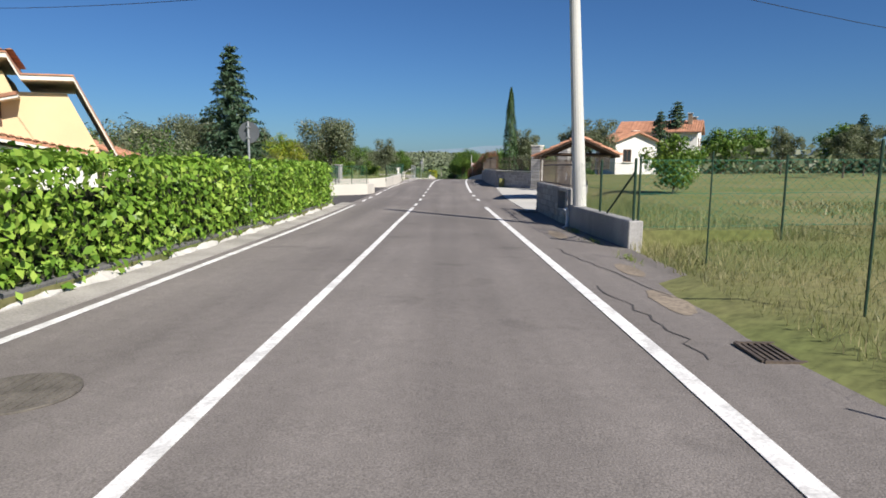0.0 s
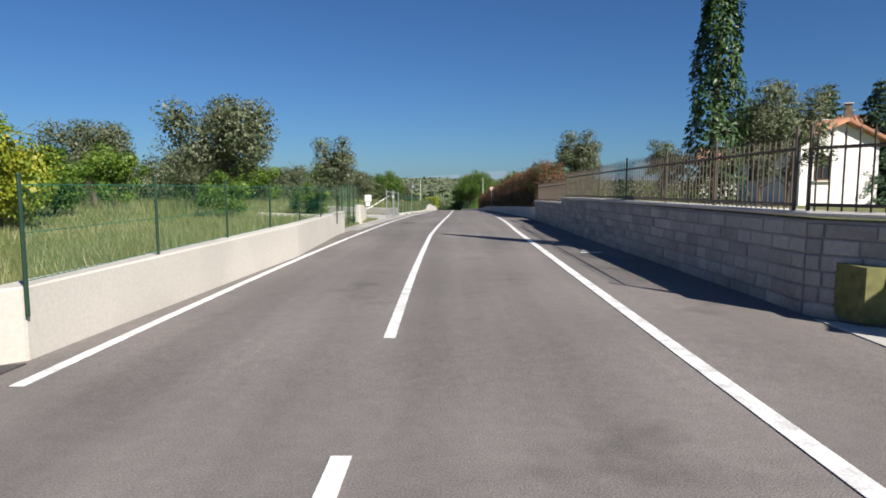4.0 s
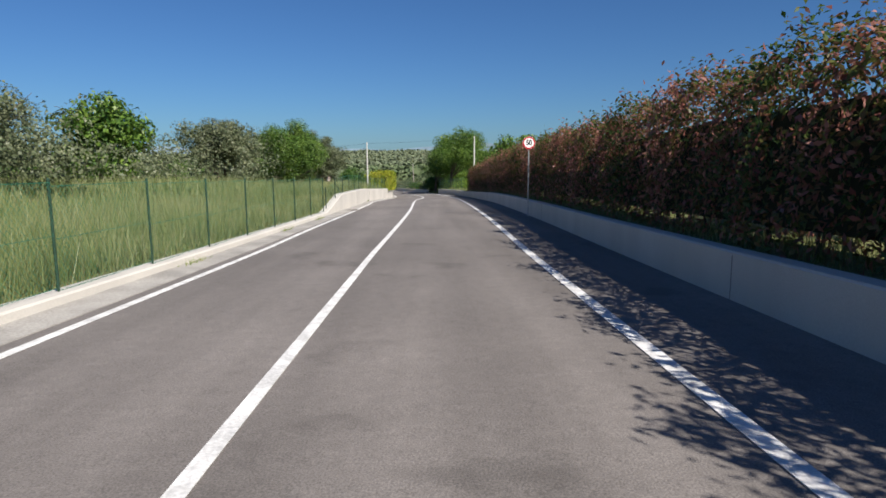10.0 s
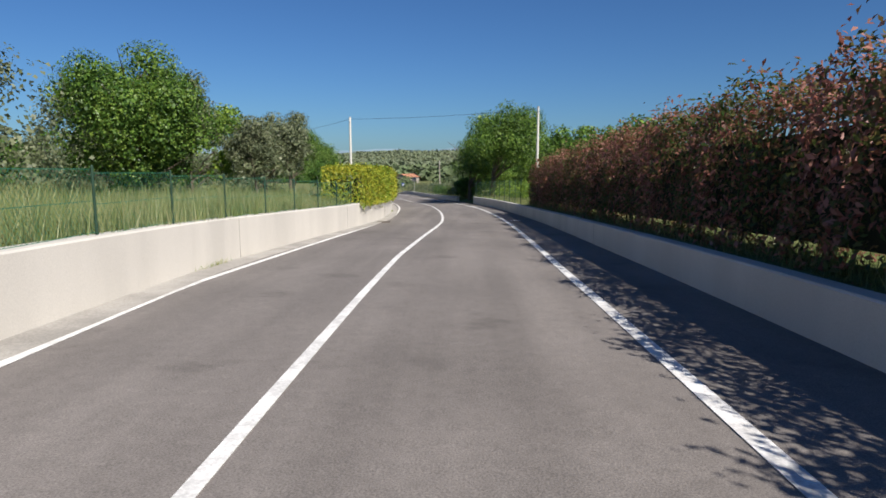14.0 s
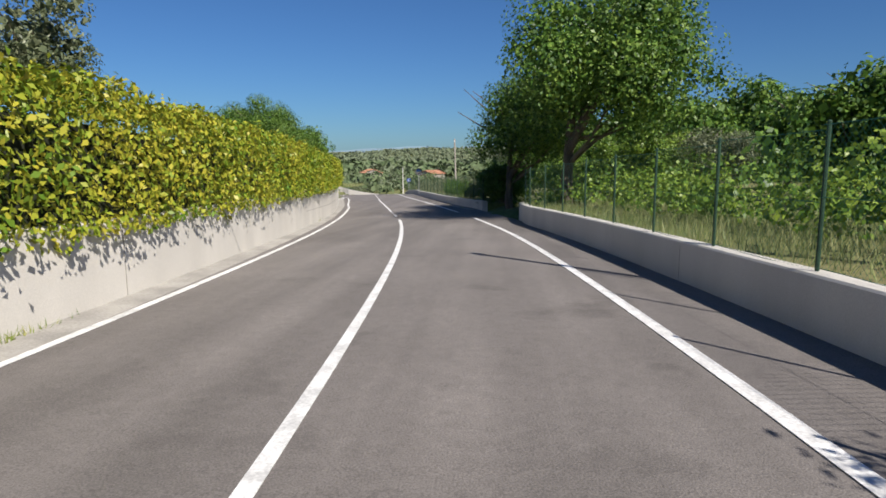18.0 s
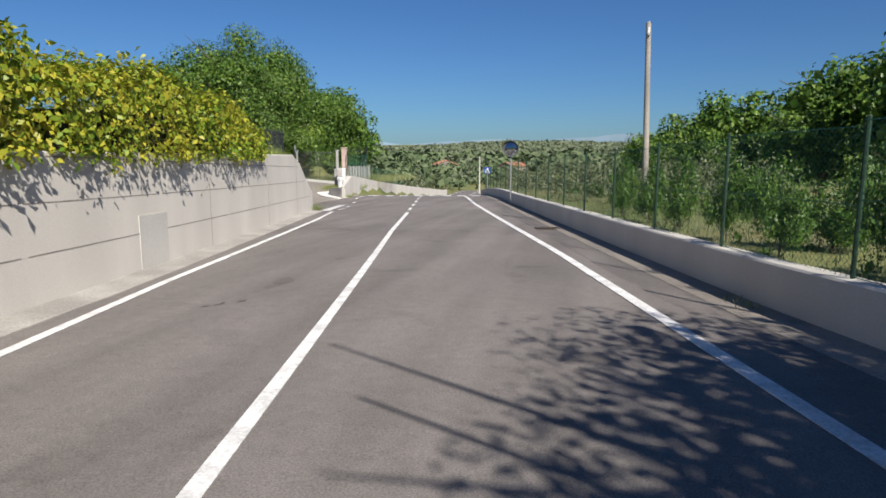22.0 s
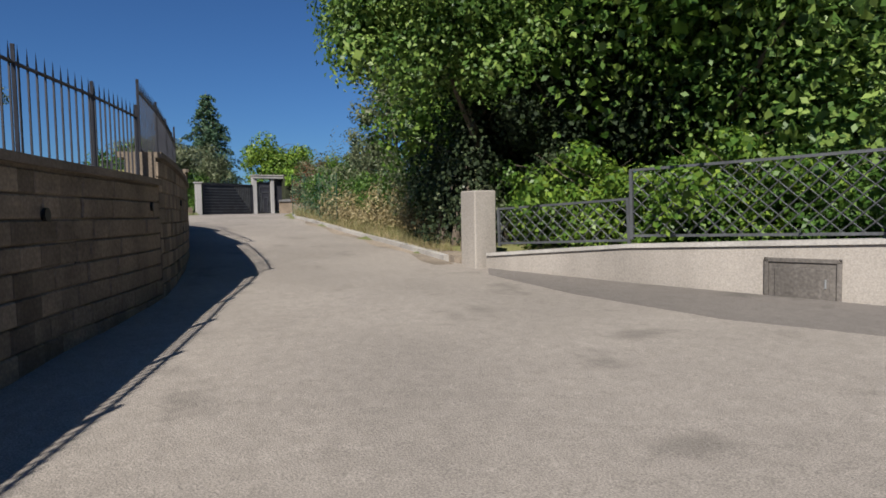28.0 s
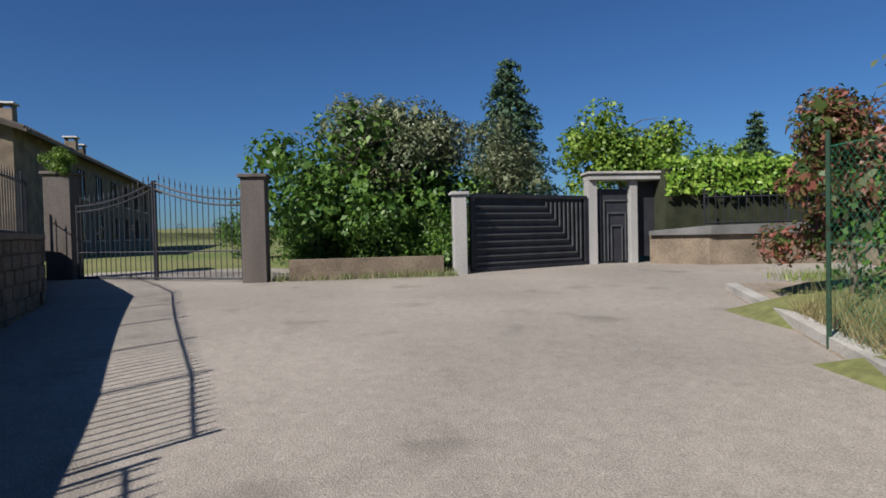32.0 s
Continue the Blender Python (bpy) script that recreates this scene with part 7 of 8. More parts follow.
bar_gate("panel_fence", road.at(P_A[0] + 0.12, P_A[1] + 0.04, 0.5), road.at(P_B[0] - 0.12, P_B[1] - 0.04, 0.5), 0.66, "dark green steel panel on the low grey wall", 0.0, GREEN_POST, 0.06, 0.0, 0.0)


def gable_house(name, label, p, turn, w, d, h, rise, wall, roof=TILE, wins=(), chimneys=(), over=0.45):
    """Walls, a pitched roof with rows of tiles as ribs, windows with frames and sills; ridge along local y."""
    e = thing(name, label, "house", p, turn)
    bm = bmesh.new()
    pr = [(-w / 2, -0.5), (w / 2, -0.5), (w / 2, h), (0, h + rise), (-w / 2, h)]
    a = [bm.verts.new((x, -d / 2, z)) for x, z in pr]
    b = [bm.verts.new((x, d / 2, z)) for x, z in pr]
    bm.faces.new(a), bm.faces.new(b[::-1])
    for i in range(5):
        bm.faces.new((a[i], b[i], b[(i + 1) % 5], a[(i + 1) % 5]))
    part("wall", bm, wall, e)
    sl = rise / (w / 2)
    for sg in (-1, 1):
        bm = bmesh.new()
        ex, ez = sg * (w / 2 + over), h - over * sl
        q = [bm.verts.new(v) for v in ((0, -d / 2 - over, h + rise + 0.14), (0, d / 2 + over, h + rise + 0.14), (ex, d / 2 + over, ez + 0.14), (ex, -d / 2 - over, ez + 0.14),
                                      (0, -d / 2 - over, h + rise), (0, d / 2 + over, h + rise), (ex, d / 2 + over, ez), (ex, -d / 2 - over, ez))]
        for f in ((0, 1, 2, 3), (7, 6, 5, 4), (0, 3, 7, 4), (1, 5, 6, 2), (2, 6, 7, 3), (0, 4, 5, 1)):
            bm.faces.new([q[i] for i in f])
        rf = part("roof", bm, roof, e)
        n = round((d + 2 * over) / 0.3)
        bm = bmesh.new()
        rod(bm, (0, 0, h + rise + 0.15), (ex, 0, ez + 0.15), 0.07, n=6)
        row = part("roof_tile", bm, roof, rf)
        for i in range(n):
            m = Matrix.Translation((0, -d / 2 - over + 0.3 * i + 0.15, 0))
            if i == 0:
                row.matrix_basis = m
            else:
                again(row, m)
        bm = bmesh.new()
        rod(bm, (ex + sg * 0.05, -d / 2 - over, ez + 0.03), (ex + sg * 0.05, d / 2 + over, ez + 0.03), 0.06, n=8)
        part("rain_gutter", bm, IRON_BROWN, rf)
    for face, u, z, ww, hh in wins:
        base = {"front": pose(u, -d / 2, z), "left": pose(-w / 2, u, z, 0, 0, -90), "right": pose(w / 2, u, z, 0, 0, 90), "back": pose(u, d / 2, z, 0, 0, 180)}[face]
        bm = bmesh.new()
        for x in (-ww / 2, ww / 2):
            box(bm, x, -0.02, hh / 2, 0.07, 0.08, hh + 0.07)
        for zz_ in (0, hh):
            box(bm, 0, -0.02, zz_, ww + 0.07, 0.08, 0.07)
        box(bm, 0, -0.02, hh / 2, 0.05, 0.06, hh)
        fr = part("window_frame", bm, SHUTTER, e)
        fr.matrix_basis = base
        part("pane", boxed(ww, 0.02, hh), GLASS, fr)
        sl_ = part("window_sill", boxed(ww + 0.25, 0.22, 0.06), TRIM, fr)
        sl_.location = (0, -0.06, -0.1)
    for x, y, hh in chimneys:
        zb = h + rise * (1 - abs(x) / (w / 2)) - 0.2
        c = part("chimney", boxed(0.55, 0.55, hh + 0.2, 0.01), STONE_BROWN, e)
        c.location = (x, y, zb)
        cc = part("chimney_cap", boxed(0.72, 0.72, 0.08, 0.01), TRIM, c)
        cc.location = (0, 0, hh + 0.38)
        for dx in (-0.24, 0.24):
            lg = part("cap_leg", boxed(0.07, 0.5, 0.2), STONE_BROWN, c)
            lg.location = (dx, 0, hh + 0.19)
    return e


def prism(name, prof, y0, y1, mat, e, thick=0.0, label=""):
    """A profile of (x, z) points drawn out along y; thick > 0 makes a sheet of an open line."""
    pr = list(prof) + [(x, z - thick) for x, z in reversed(prof)] if thick else list(prof)
    bm = bmesh.new()
    a, b = [bm.verts.new((x, y0, z)) for x, z in pr], [bm.verts.new((x, y1, z)) for x, z in pr]
    bm.faces.new(a), bm.faces.new(b[::-1])
    for i in range(len(pr)):
        bm.faces.new((a[i], b[i], b[(i + 1) % len(pr)], a[(i + 1) % len(pr)]))
    return part(name, bm, mat, e, label)


e = thing("house", "yellow plastered house with deep cream eaves and tiled roofs", "house", (-15.9, 27.0, -0.2), 30)
ROOF_LINE = [(-8.5, 5.2), (-2.25, 5.55), (-1.85, 4.72), (0.0, 4.78), (1.75, 0.9)]
prism("wall", [(-8.5, 4.6), (-2.5, 4.9), (-2.2, 4.1), (-0.3, 4.1), (1.05, 1.1), (1.05, -0.5), (-8.5, -0.5)], 0.0, 5.5, YELLOW, e)
rf = prism("roof", [(x, z + 0.05) for x, z in ROOF_LINE], -0.75, 5.8, TILE, e, 0.06)
prism("soffit", ROOF_LINE, -0.7, 5.7, TRIM, e, 0.2, "cream painted soffit and fascia")
for k in range(20):
    u = k / 19
    prism("roof_tile", [(-8.4 + 6.1 * u, 5.34 + 0.3 * u), (-8.2 + 6.1 * u, 5.4 + 0.3 * u), (-8.1 + 6.1 * u, 5.35 + 0.3 * u)], -0.8, 5.8, TILE, rf)
lr = prism("porch_roof", [(-8.5, 2.72), (-3.2, 2.42), (0.95, 1.55)], -1.7, 0.1, TILE, e, 0.12)
prism("porch_eave", [(-8.5, 2.58), (-3.2, 2.28), (1.0, 1.42)], -1.75, 0.0, TRIM, e, 0.12)
for k in range(34):
    x = -8.3 + 0.27 * k
    z = float(np.interp(x, (-8.5, -3.2, 0.95), (2.74, 2.44, 1.57)))
    prism("roof_tile", [(x, z), (x + 0.1, z + 0.06), (x + 0.2, z - 0.02)], -1.78, 0.0, TILE, lr)
prism("gable_roof", [(-6.0, 3.0), (-2.0, 4.05)], -0.9, 0.1, TILE, e, 0.14)
prism("gable_soffit", [(-6.0, 2.86), (-1.95, 3.91)], -0.85, 0.0, TRIM, e, 0.1)
fr = part("window_frame", boxed(0.62, 0.1, 1.0), SHUTTER, e)
fr.location = (-2.95, -0.02, 2.72)
part("pane", boxed(0.5, 0.03, 0.85), GLASS, fr).location = (0, -0.06, 0.07)
prism("porch_wall", [(-8.5, 2.3), (-3.2, 2.0), (0.6, 1.3), (0.6, -0.5), (-8.5, -0.5)], -1.2, 0.02, OFFWHITE, e)
gable_house("house", "low house with a pale red tiled roof behind the fir", Vector((-26.0, 44.5, 0.0)), 20, 7, 8, 1.2, 1.2, OFFWHITE, TILE, (("front", 0, 0.3, 0.9, 0.8),))
gable_house("house", "white house with red tiled roofs and a brick chimney", Vector((29.5, 88.0, 0.2)), 65, 8, 10, 4.8, 1.5, OFFWHITE, TILE, (("front", 1.8, 2.8, 0.9, 1.2), ("front", -1.8, 2.8, 0.9, 1.2), ("left", 2.0, 2.6, 0.9, 1.2), ("left", -2.0, 2.6, 0.9, 1.2)), ((-1.4, -3.8, 1.3), (0.8, -4.2, 0.7)))
gable_house("house_wing", "lower tiled wing beside the white house", Vector((24.0, 85.5, 0.2)), 65, 6, 6, 2.6, 1.1, OFFWHITE, TILE, (("left", 1.0, 0.9, 0.9, 1.2), ("left", -1.5, 0.9, 0.9, 1.2)))
gable_house("house", "pale house behind the canopy and the iron gate", Vector((18.8, 67.0, 0.2)), 10, 4.5, 5, 2.9, 0.9, OFFWHITE, TILE, (("front", -1.0, 0.9, 0.8, 1.2), ("left", 1.0, 0.9, 0.8, 1.2)), ((1.0, 0, 0.5),))
gable_house("house", "long two-storey house with a dark tiled roof and chimneys", Vector((-79.5, 188.9, -5.0)), 100, 8, 31, 4.75, 1.35, STONE_BROWN, SLATE, [("right", y, z, 1.1, 1.3) for y in (-10.5, -7, -3.5, 0, 3.5, 7, 10.5) for z in (0.9, 2.9)], ((2.4, -11.0, 0.9), (2.2, -1.0, 1.0), (2.2, 0.6, 0.8)))
for x, y, tn, lb in ((-55, 420, 20, "far pale house among the trees of the valley"), (-30, 450, -30, "far white house among the trees of the valley"), (5, 520, 60, "far house on the valley slope"), (-90, 560, 10, "far white house on the valley floor")):
    gable_house("far_house", lb, Vector((x, y, floor_at(x, y) + 0.5)), tn, 8, 11, 3.4, 1.6, STUCCO, TILE, (("front", -2.5, 1.5, 1.2, 1.4), ("front", 2.5, 1.5, 1.2, 1.4)))

# backdrop ring; its blue-grey base colour paints the haze of the air
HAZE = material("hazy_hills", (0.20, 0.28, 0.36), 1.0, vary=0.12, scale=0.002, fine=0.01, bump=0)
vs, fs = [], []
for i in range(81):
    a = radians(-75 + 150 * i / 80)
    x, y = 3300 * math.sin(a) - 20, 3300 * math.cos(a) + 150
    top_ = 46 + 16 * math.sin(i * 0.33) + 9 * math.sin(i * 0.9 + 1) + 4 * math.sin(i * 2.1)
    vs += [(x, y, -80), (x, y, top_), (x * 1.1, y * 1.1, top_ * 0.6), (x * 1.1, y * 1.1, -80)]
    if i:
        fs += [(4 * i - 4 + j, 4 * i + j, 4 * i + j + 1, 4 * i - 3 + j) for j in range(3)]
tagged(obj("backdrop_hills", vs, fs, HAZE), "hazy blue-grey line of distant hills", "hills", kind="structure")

# ---- the junction corner ----
PINK = material("pink_plaster", (0.42, 0.31, 0.28), 0.9, vary=0.15, bump=0.2)
WHITE_CONC = material("whitewashed_concrete", (0.74, 0.72, 0.68), 0.85, vary=0.08, scale=1.5, fine=30, bump=0.2)
rngc = np.random.default_rng(303)
STEP_O = table((240, -4.15), (249, -4.2), (257, -4.15), (275, -3.9), (308, -3.6))
CORNER = [Vector((x, y, 0)) for x, y in ((-17.51, 202.48), (-17.15, 201.85), (-16.7, 201.22), (-16.22, 200.6), (-15.72, 200.12))] + [Vector((*road.at(s, STEP_O(s))[:2], 0)) for s in (243.2, 244.6)]
zc = -6.58
def curb_poly(name, pts, z0, tops, thick, mat, label):
    vs, fs = [], []
    for i, p in enumerate(pts):
        a, b = pts[max(0, i - 1)], pts[min(len(pts) - 1, i + 1)]
        d = (b - a).normalized()
        n = Vector((-d.y, d.x, 0)) * thick
        t = tops[i]
        zb = z0[i] if isinstance(z0, (list, tuple)) else z0
        vs += [Vector((p.x, p.y, zb)), Vector((p.x, p.y, t)), Vector((p.x + n.x, p.y + n.y, t)), Vector((p.x + n.x, p.y + n.y, zb))]
    for i in range(len(pts) - 1):
        for j in range(4):
            a, b = 4 * i + j, 4 * i + (j + 1) % 4
            fs.append((a, b, b + 4, a + 4))
    k = 4 * len(pts) - 4
    fs += [(0, 1, 2, 3), (k + 3, k + 2, k + 1, k)]
    ob = obj(name, vs, fs, mat)
    bm = bmesh.new()
    bm.from_mesh(ob.data)
    bmesh.ops.recalc_face_normals(bm, faces=bm.faces)
    bm.to_mesh(ob.data)
    bm.free()
    return tagged(ob, label, "wall", kind="structure")


bend = lambda pts, n: [Vector((v[0], v[1], 0)) for v in Line(np.array([(q[0], q[1], 0.0) for q in pts]), n).p]
RIM = bend(((-19.1, 204.4), (-18.6, 203.3), (-18.1, 202.3), (-17.4, 201.25), (-16.55, 200.4), (-15.95, 199.95)), 4)
curb_poly("kerb_corner", RIM, -7.0, [zc + 0.15 - 0.06 * i / (len(RIM) - 1) for i in range(len(RIM))], 0.72, WHITE_CONC, "whitewashed concrete kerb round the corner")
def shoulder(s):
    o = STEP_O(s) + 0.03 if s > 242.4 else -4.3
    q = road.at(s, o)
    drop = float(lane.find(np.array([[q.x, q.y]]))[2][0]) + 0.016 - q.z
    h = drop * float(np.interp(s, (242.4, 245.5), (1, 0)))
    i, j = ROAD_LEFT(s) + 0.05, lane_dip(s) + 0.005
    return [(i, j), (o, h), (o, h - 0.3), (i, j - 0.3)]


ob = strip("road_shoulder", road, 239.0, 262, shoulder, ASPHALT, 0.6)
tagged(ob, "grey asphalt shoulder below the stepped wall", "road", kind="structure")
blades("wall_weeds", np.array([np.array(road.at(s_, STEP_O(s_) + 0.08 + abs(rngc.normal(0, 0.12)), 0.0)) for s_ in np.concatenate([rngc.normal(242.4, 0.3, 260), rngc.uniform(243, 256, 500)])]), 0.13, 0.012, GRASS, "dry weeds at the foot of the stepped wall", 61, 0.5)
ROUND = bend(CORNER, 4)
TIP = np.interp(np.arange(len(ROUND)) / 4, range(7), (0.42, 0.5, 0.57, 0.63, 0.68, 0.9, 1.1))
curb_poly("wall_corner", ROUND, -7.4, [zc + float(h) for h in TIP], 0.21, CONCRETE, "curved rain-streaked concrete wall round the corner and along the road")
top_ = [Vector((x, y, z)) for x, y, z in ((-17.52, 202.5, -6.165), (-17.2, 202.0, -6.1), (-16.75, 201.45, -6.02), (-16.25, 200.95, -5.97), (-16.4, 202.6, -6.0), (-16.9, 204.6, -6.1), (-17.7, 205.0, -6.3), (-18.0, 204.2, -6.34), (-17.8, 203.3, -6.28))]
n_ = len(top_)
ob = obj("slab_corner", top_ + [v - Vector((0, 0, 0.9)) for v in top_], [tuple(range(n_)), tuple(range(2 * n_ - 1, n_ - 1, -1))] + [(i, i + n_, (i + 1) % n_ + n_, (i + 1) % n_) for i in range(n_)], WHITE_CONC)
tagged(ob, "whitewashed concrete fill behind the corner wall", "concrete slab", kind="structure")
n_ = 26
for k in range(n_):
    s_ = 244.6 + 2.4 * k
    ob = strip("wall_stepped", road, s_, s_ + 2.4, lambda s: wall_sec(STEP_O(s), STEP_O(s) - 0.3, 1.15 - 0.012 * k, -0.6), CONCRETE, 2.4)
    tagged(ob, "panel of a stepped concrete retaining wall", "wall", group="stepped wall panels", kind="structure")
bed("ground_bed", road, 257, 305, lambda s: STEP_O(s) - 0.25, -5.8, 0.7)
wire_fence("wire_fence", lambda i: road.at(245.0 + 2.4 * i, STEP_O(245.0 + 2.4 * i) - 0.15, 1.05), 12, 1.1, 0.02, GREEN_POST, "green netting fence on the stepped wall")
wire_fence("wire_fence", lambda i: Vector((-16.95 - 0.3 * i, 203.9 + 1.9 * i, -6.14)), 5, 1.85, 0.025, GREEN_POST, "tall dense green netting fence beside the corner", cell=0.06)
e = thing("meter_post", "white concrete meter stub on the corner slab", "meter post", (-17.22, 203.55, -6.2), -30)
part("shaft", boxed(0.2, 0.16, 0.56, 0.015), WHITE_CONC, e)
part("head", boxed(0.3, 0.22, 0.16, 0.015), WHITE_CONC, e).location = (0, 0, 0.5)
e = thing("meter_box", "white utility cabinet on a short pier at the corner", "utility box", (-17.86, 205.5, zc + 0.1), -25)
bm = bmesh.new()
box(bm, 0, 0.02, 0.26, 0.3, 0.16, 0.6, 0.01)
part("post", bm, CONCRETE_GREY, e)
part("cabinet", boxed(0.48, 0.24, 0.92, 0.012), WHITE, e).location = (0, 0, 0.52)
part("cabinet_door", boxed(0.42, 0.015, 0.82, 0.005), TRIM, e).location = (0, -0.128, 0.57)
e = thing("gate_pier", "tall pale plastered pier beside the wire gate", "pillar", (-18.45, 206.3, zc + 0.3), 10)
part("shaft", boxed(0.32, 0.32, 1.1, 0.01), CONCRETE_GREY, e)
part("capping", boxed(0.4, 0.4, 0.06, 0.01), CONCRETE_GREY, e).location = (0, 0, 1.1)
pillar(Vector((-21.2, 214.9, -6.4)), 0.4, 2.6, "pink plastered pier of a far gate", PINK, PINK, 20)
iron_fence("iron_fence", [Vector((-20.9, 215.0, -5.2)), Vector((-20.2, 215.2, -5.2)), Vector((-19.5, 215.4, -5.2))], 1.4, "dark iron railing on a far garden wall", 0.12, 0.1, IRON)
curb_poly("wall_far_garden", [Vector((-20.95, 215.0, 0)), Vector((-19.3, 215.45, 0))], -6.8, [-5.2, -5.2], 0.25, CONCRETE_GREY, "grey garden wall behind the lattice gate")

# stone wall end beside the lane mouth
poly_wall("wall_stone_end", [(225.5, -4.6, 1.8), (228, -4.45, 1.8), (230.3, -4.3, 1.8), (231.0, -4.75, 1.8), (231.4, -5.6, 1.78)], 0.35, MORTAR, "rough brown stone wall end beside the lane mouth")
poly_wall("wall_stone_end_coping", [(225.4, -4.52, 1.88), (228, -4.37, 1.88), (230.38, -4.22, 1.88), (231.1, -4.72, 1.88), (231.5, -5.6, 1.86)], 0.45, KERB, "mossy coping on the stone wall end", 1.8)
iron_fence("iron_fence", [road.at(s, o, 1.88) for s, o in ((225.6, -4.75), (228, -4.6), (230.2, -4.45), (230.8, -4.9), (231.2, -5.6))], 0.76, "dark iron railing with spear tips on the stone wall", 0.13, 0.14, IRON, rails=(0.05, 0.97))

# diamond fence on its wall
FW = [Vector((-24.3, 212.6, -6.2)), Vector((-24.2, 209.0, -6.25)), Vector((-27.2, 208.3, -6.15)), Vector((-29.75, 207.9, -6.02))]
curb_poly("wall_diamond", FW[::-1], -6.8, [-5.83, -5.62, -5.5, -5.42], 0.25, STUCCO, "stained cream wall carrying a diamond iron fence")
curb_poly("wall_diamond_coping", [v + Vector((0.03, -0.03, 0)) for v in FW[::-1]], [-5.832, -5.622, -5.502, -5.422], [-5.78, -5.57, -5.45, -5.37], 0.32, KERB, "dark mossy coping on the cream wall")


def diamond_panel(a, b, h, slope=True, label="grey iron fence of crossed diagonal flat bars"):
    e = thing("diamond_fence", label, "fence", a)
    d = b - a
    L = math.hypot(d.x, d.y)
    e.matrix_basis = Matrix.Translation(a) @ Matrix(((d.x / L, -d.y / L, 0, 0), (d.y / L, d.x / L, 0, 0), (d.z / L, 0, 1, 0), (0, 0, 0, 1)))
    bm = bmesh.new()
    for z in (0.05, h):
        box(bm, L / 2, 0, z, L, 0.035, 0.035)
    for x in (0.02, L - 0.02):
        box(bm, x, 0, h / 2, 0.045, 0.045, h)
    part("frame", bm, GREY_STEEL_DARK, e)
    k = int((L + h) / 0.21)
    for sg in (1, -1):
        for i in range(1, k):
            c = i * 0.21
            x0, z0 = (c, 0.05) if c <= L else (L, c - L + 0.05)
            x1, z1 = (c - h, h) if c - h >= 0 else (0, c)
            if sg < 0:
                x0, x1 = L - x0, L - x1
            bm = bmesh.new()
            rod(bm, (x0, 0.006 * sg, z0), (x1, 0.006 * sg, min(z1, h)), 0.0075, n=4)
            part("slat", bm, GREY_STEEL_DARK, e)
    return e


GREY_STEEL_DARK = material("weathered_steel", (0.095, 0.10, 0.105), 0.55, metal=0.3, vary=0.2, bump=0.03)
diamond_panel(FW[1] + Vector((0, 0.12, 0.8)), FW[2] + Vector((0, 0.12, 0.58)), 0.95)
diamond_panel(FW[2] + Vector((0, 0.12, 0.58)), FW[3] + Vector((0.2, 0.12, 0.25)), 0.62)
diamond_panel(FW[0] + Vector((-0.12, 0, 0.83)), FW[1] + Vector((-0.12, 0, 0.8)), 0.95)
e = thing("gate_pillar", "weathered plaster pillar at the end of the cream wall", "pillar", (-30.08, 208.0, -6.05), -8, "gate pillars")
part("shaft", boxed(0.5, 0.42, 1.62, 0.02), STUCCO, e).location = (0, 0, -0.3)
HATCH_GREY = material("rusty_grey_paint", (0.15, 0.135, 0.12), 0.6, metal=0.2, vary=0.3, scale=4.0, fine=30, bump=0.1, streak=0.2)
e = thing("wall_hatch", "rusty grey metal hatch set in the cream wall", "hatch", FW[1].lerp(FW[2], 0.3) + Vector((0, 0, -0.06)), 13)
bm = bmesh.new()
for x in (-0.37, 0.37):
    box(bm, x, -0.012, 0.3, 0.05, 0.05, 0.58, 0.006)
for z in (0.035, 0.565):
    box(bm, 0, -0.012, z, 0.79, 0.05, 0.05, 0.006)
part("hatch_frame", bm, HATCH_GREY, e)
bm = bmesh.new()
box(bm, 0, -0.004, 0.3, 0.69, 0.024, 0.48, 0.004), box(bm, 0, -0.02, 0.3, 0.56, 0.014, 0.35, 0.004)
part("hatch_door", bm, HATCH_GREY, e)
bm = bmesh.new()
rod(bm, (0.24, -0.03, 0.26), (0.24, -0.03, 0.36), 0.012, n=6)
part("hatch_handle", bm, STEEL, e)
DAMP = tarmac("worn_patch_asphalt", (0.165, 0.148, 0.132), 0, 0.2, 0.34, 0.4, 0.7)
slab("gutter_patch", [(24.9, 5.5, 0.03), (27.05, 3.75, 0.03), (29.0, 2.62, 0.03), (28.5, 2.4), (26.5, 2.75), (24.9, 3.5), (23.8, 4.6), (23.9, 5.6, 0.02)], DAMP, "darker worn asphalt along the foot of the cream wall", "road patch", line=lane, thick=0.1, lift=0.014)
# mesh gate
GP = [Vector((-24.35, 212.95, -6.2)), Vector((-22.8, 213.3, -6.2)), Vector((-21.3, 213.6, -6.2))]
for p in (GP[0], GP[2]):
    pillar(p, 0.2, 2.2, "square grey steel gate post", CONCRETE_GREY, CONCRETE_GREY, 40)
for a, b in ((GP[0], GP[1]), (GP[1], GP[2])):
    diamond_panel(a + Vector((0.1, 0.1, 0.1)), b + Vector((0, 0, 0.1)), 2.0, label="grey steel gate leaf with diamond lattice")
slab("drive_gate", [(20.5, 8.2), (26.2, 8.3, 0.03), (27.4, 9.6, 0.05), (21.5, 9.8, 0.04)], CONCRETE_PALE, "worn concrete strip before the lattice gate", "drive", line=lane, thick=0.2)

slab("ground_verge", [(28.9, 3.0), (30.2, 2.5), (33.5, 2.8), (33.5, 6.0), (28.9, 5.4)], DIRT, "bare earth verge beside the lane wall", "ground", line=lane, thick=0.3, lift=0.14)

